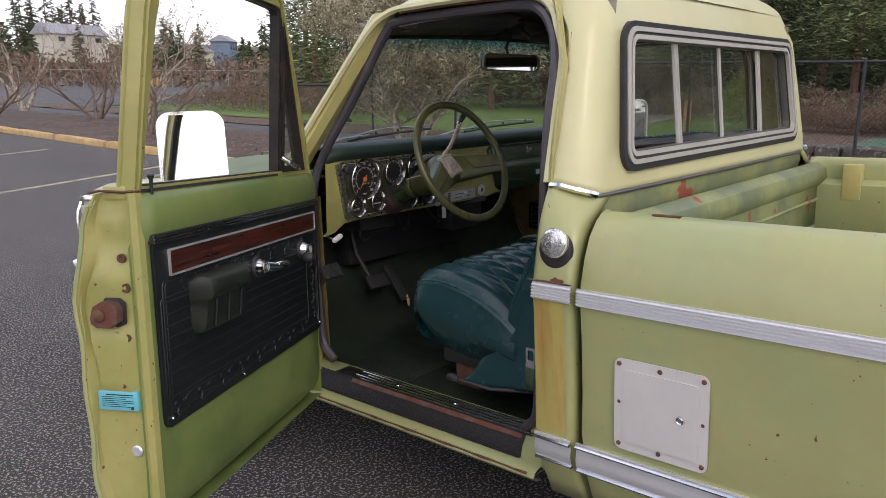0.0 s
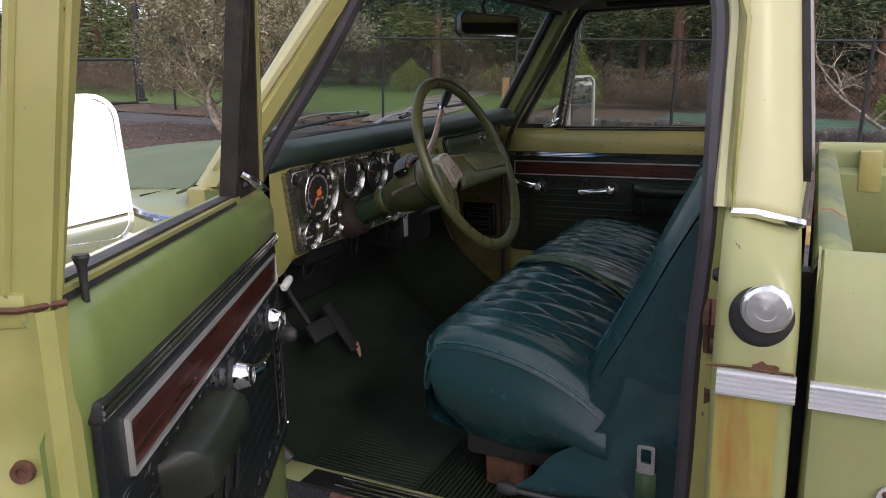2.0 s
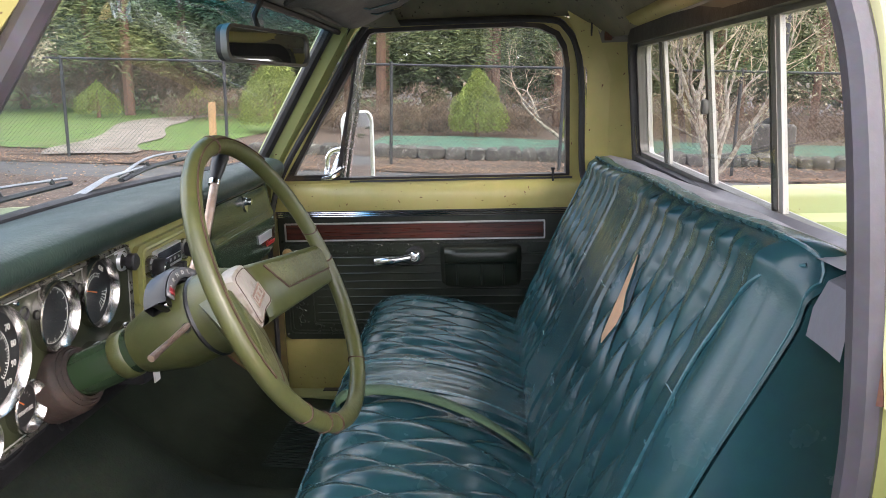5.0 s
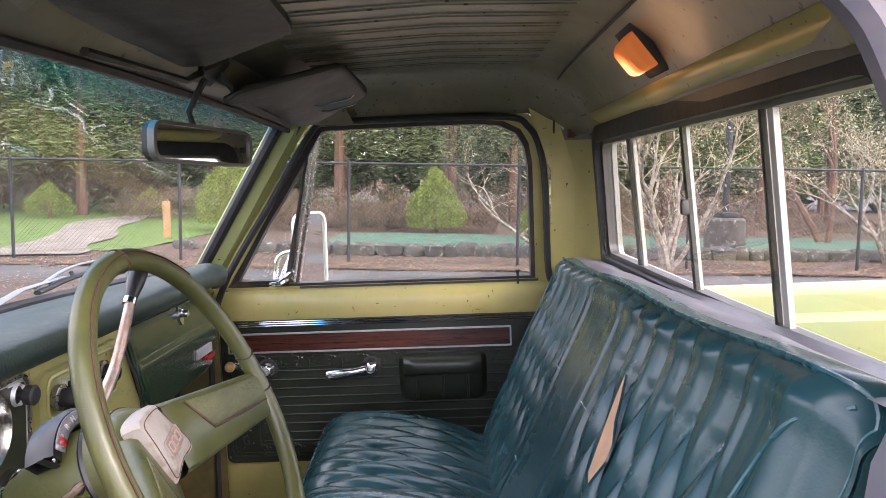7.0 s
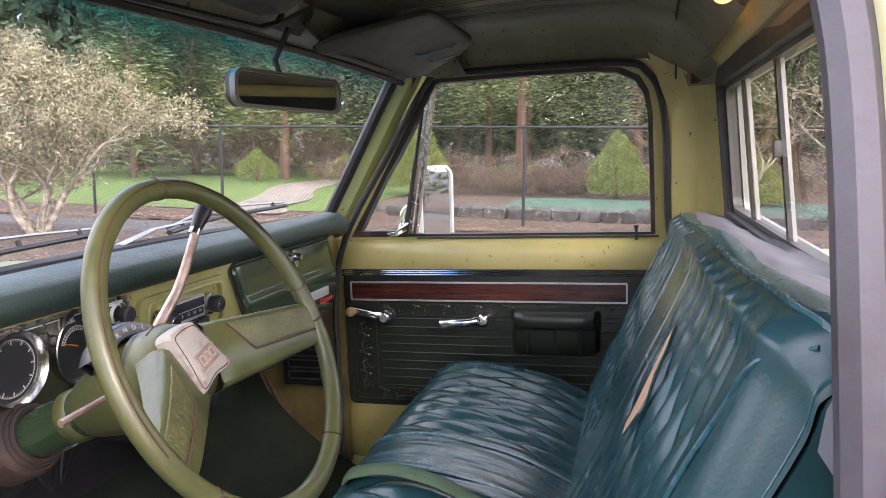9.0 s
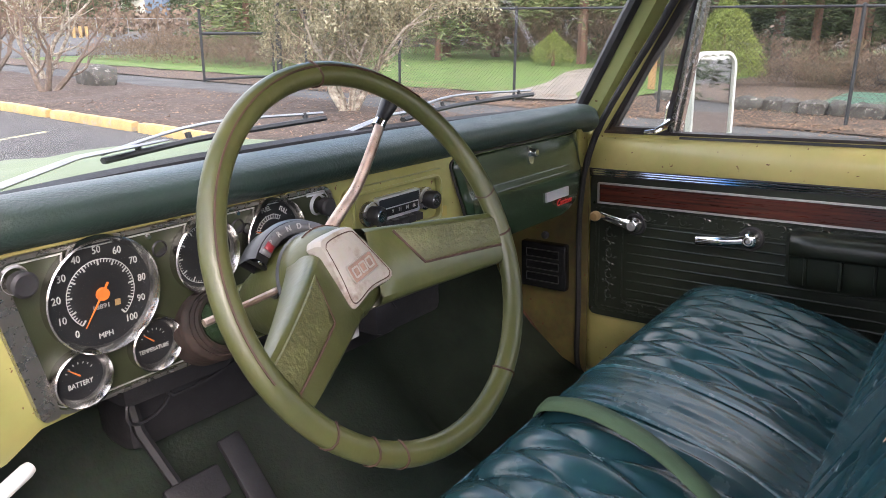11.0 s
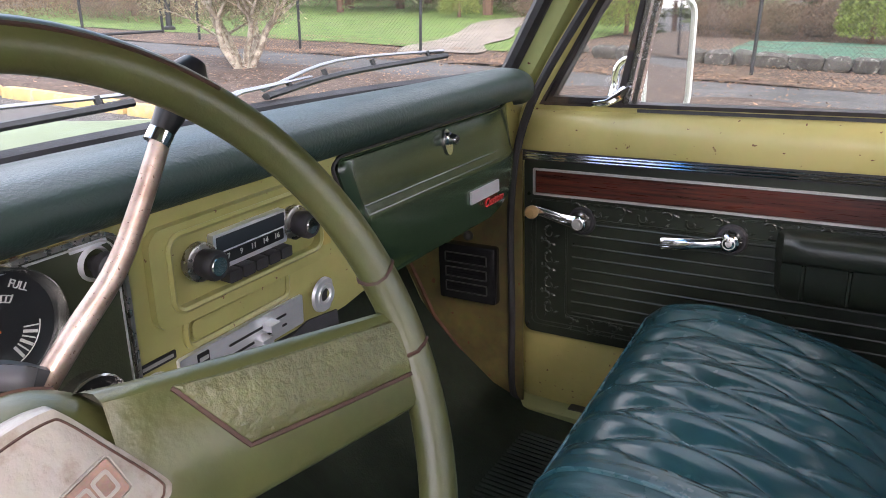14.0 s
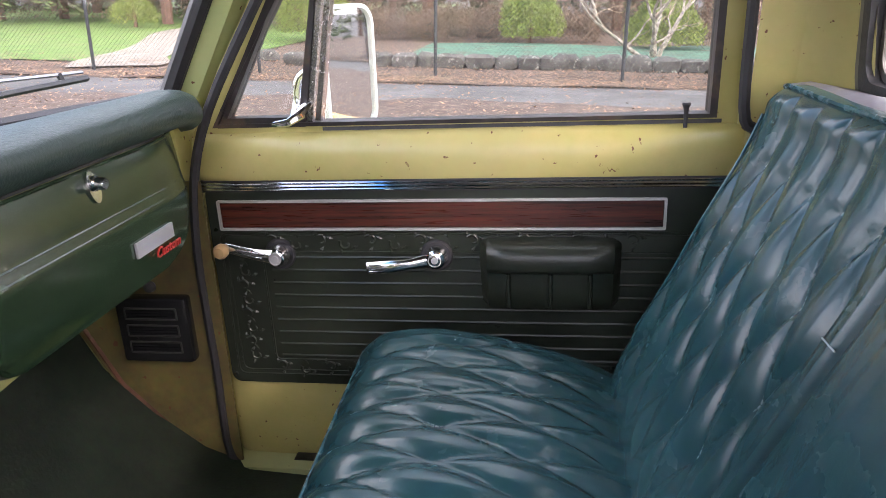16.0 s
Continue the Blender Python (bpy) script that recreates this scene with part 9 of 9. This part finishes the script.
part("emblem_border", Geo().ring(rrect(-0.0225, 0.0225, -0.0115, 0.0115, 0.003, 3), rrect(-0.0217, 0.0217, -0.0107, 0.0107, 0.002, 3), lambda u, v, w: tuple(bt @ Vector((u, v, w - 0.0005))), 0.0022), M["ivory"], sw)
for k in range(3):
    part("emblem_bar", Geo().ring(rrect(-0.0175 + 0.0122 * k, -0.0068 + 0.0122 * k, -0.0065, 0.0065, 0.002, 2), rrect(-0.0158 + 0.0122 * k, -0.0085 + 0.0122 * k, -0.0045, 0.0045, 0.001, 2), lambda u, v, w: tuple(bt @ Vector((u, v, w + 0.0005))), 0.0012), M["ivory"], sw)
# column
sc_ = node_at("steering_column", truck)
sc_["label"] = "scuffed dark green steering column with gear quadrant"
ax = (wm.to_3x3() @ Vector((0, 0, -1)))
cm_ = wm
part("column_bowl", Geo().lathe([(0.058, -0.124), (0.0595, -0.130), (0.0595, -0.172), (0.050, -0.205), (0.042, -0.235), (0.040, -0.24)], cm_, 36), M["wheelgreen"], sc_)
part("column_tube", Geo().lathe([(0.034, -0.22), (0.034, -0.45), (0.036, -0.66)], cm_, 28), M["glovedoor"], sc_)
part("column_boot", Geo().lathe([(0.035, -0.344), (0.040, -0.342), (0.042, -0.348), (0.044, -0.347), (0.046, -0.354), (0.048, -0.353), (0.050, -0.360), (0.052, -0.362), (0.053, -0.370), (0.053, -0.41)], cm_, 40), M["seal_rust"], sc_, "rusty brown ringed column seal")
part("column_collar", Geo().lathe([(0.0345, -0.255), (0.037, -0.258), (0.037, -0.275), (0.0345, -0.278)], cm_, 28), M["wheelgreen"], sc_)
# quadrant hood
rows_q = []
for r, z_ in ((0.064, -0.142), (0.082, -0.138), (0.086, -0.146), (0.084, -0.172), (0.060, -0.176)):
    rows_q.append([tuple(cm_ @ Vector((r * math.cos(radians(a)), r * math.sin(radians(a)), z_))) for a in range(46, 143, 8)])
part("quadrant_hood", Geo().grid(rows_q, close_v=True), M["face"], sc_, "black gear quadrant hood")
part("quadrant_face", Geo().grid([[tuple(cm_ @ Vector((r * math.cos(radians(a)), r * math.sin(radians(a)), -0.137))) for a in range(52, 137, 7)] for r in (0.066, 0.081)]), M["grey_face"], sc_, solid=0.002)
part("red_pointer", Geo().grid([[tuple(cm_ @ Vector((r * math.cos(radians(q)), r * math.sin(radians(q)), -0.1345))) for q in (123, 127, 131)] for r in (0.067, 0.078)]), M["red_dim"], sc_, "red gear pointer", solid=0.0008)
for k, ch in enumerate("PRNDL"):
    a = radians(122 - 13 * k)
    text("quadrant_letter", ch, 0.010, cm_ @ Matrix.Translation((0.0735 * math.cos(a), 0.0735 * math.sin(a), -0.1345)) @ pose(0, 0, 0, 0, 0, math.degrees(a) - 90), M["grey_letter"], sc_)
for a in (139, 44):
    part("quadrant_bracket", Geo().tube([cm_ @ Vector((r * math.cos(radians(a)), r * math.sin(radians(a)), -0.156)) for r in (0.054, 0.070, 0.084)], 0.010, 6, flat=0.4), M["face"], sc_)
    part("bracket_screw", Geo().lathe([(0, 0.004), (0.004, 0.003), (0.005, 0)], cm_ @ Matrix.Translation((0.070 * math.cos(radians(a)), 0.070 * math.sin(radians(a)), -0.146)), 10), M["chrome"], sc_)
# gear lever
gl = node_at("gear_lever", truck)
gl["label"] = "rust-pitted chrome column gear lever with black knob"
k0 = cm_ @ Vector((0.050, 0.045, -0.160))
k1 = Vector((-0.255, 0.925, 1.468))
dirv = (k1 - k0)
bend = Vector((0.009, 0.0, -0.010))
rod = spline([k0, k0 + dirv * 0.22 + bend * 0.5, k0 + dirv * 0.42 + bend, k0 + dirv * 0.62 + bend * 0.7, k0 + dirv * 0.86], 24)
part("lever_rod", Geo().tube(rod, [0.0086 - 0.0018 * k / 24 for k in range(len(rod))], 14), M["lever"], gl)
part("lever_knob", Geo().tube([k0 + dirv * 0.81, k0 + dirv * 0.85, k0 + dirv * 0.93, k0 + dirv * 1.03, k0 + dirv * 1.07], [0.0078, 0.0090, 0.0120, 0.0134, 0.0075], 16), M["face"], gl)
part("lever_collar", Geo().tube([k0 + dirv * 0.79, k0 + dirv * 0.83], 0.0088, 14), M["chrome"], gl)
# turn signal lever
tl = node_at("turn_signal_lever", truck)
tl["label"] = "bare metal turn signal stalk"
part("stalk", Geo().tube([cm_ @ Vector((-0.050, 0.008, -0.130)), cm_ @ Vector((-0.10, 0.004, -0.138)), cm_ @ Vector((-0.150, 0.0, -0.146))], [0.0045, 0.004, 0.005], 8), M["lever"], tl)
part("stalk_socket", Geo().lathe([(0, 0.006), (0.0065, 0.005), (0.008, 0.0)], cm_ @ pose(-0.056, 0.005, -0.135, 0, -90, 0), 16), M["face"], tl)
# pedals and brake release
bp_ = node_at("brake_pedal", truck)
bp_["label"] = "black rubber brake pedal on hanging arm"
part("pedal_pad", Geo().box(-0.055, 0.055, -0.03, 0.03, -0.008, 0.008, 0.006, pose(-0.40, 1.29, 0.80, 52, 0, 0)), M["black"], bp_)
part("pedal_arm", Geo().tube([(-0.42, 1.31, 0.81), (-0.45, 1.36, 0.92), (-0.46, 1.38, 1.06)], 0.010, 6), M["black"], bp_)
gp = node_at("accelerator_pedal", truck)
gp["label"] = "black accelerator pedal with frayed tip"
part("pedal_pad", Geo().box(-0.026, 0.026, -0.085, 0.085, -0.007, 0.007, 0.006, pose(-0.285, 1.30, 0.77, 55, 0, 6)), M["black"], gp)
part("frayed_tip", Geo().tube([(-0.272, 1.258, 0.715), (-0.262, 1.255, 0.695), (-0.268, 1.245, 0.672)], [0.010, 0.007, 0.004], 5), M["foam"], gp)
pb = node_at("parking_brake_pedal", truck)
pb["label"] = "black ribbed parking brake pedal"
part("pedal_pad", Geo().box(-0.04, 0.04, -0.028, 0.028, -0.008, 0.008, 0.005, pose(-0.765, 1.14, 0.93, 50, 0, 0)), M["black"], pb)
for k in range(5):
    part("pedal_rib", Geo().box(-0.04 + 0.018 * k, -0.034 + 0.018 * k, -0.028, 0.028, 0.006, 0.011, 0.002, pose(-0.765, 1.14, 0.93, 50, 0, 0)), M["black"], pb)
br = node_at("brake_release_handle", truck)
br["label"] = "white brake release pull handle under the dash"
part("handle", Geo().lathe([(0, 0.028), (0.008, 0.026), (0.010, 0.018), (0.010, -0.022), (0.007, -0.028), (0, -0.029)], pose(-0.725, 1.14, 1.046, 0, 78, 20), 14), M["white_enamel"], br)
part("rod", Geo().tube([(-0.745, 1.14, 1.045), (-0.76, 1.18, 1.06)], 0.004, 6), M["chrome"], br)
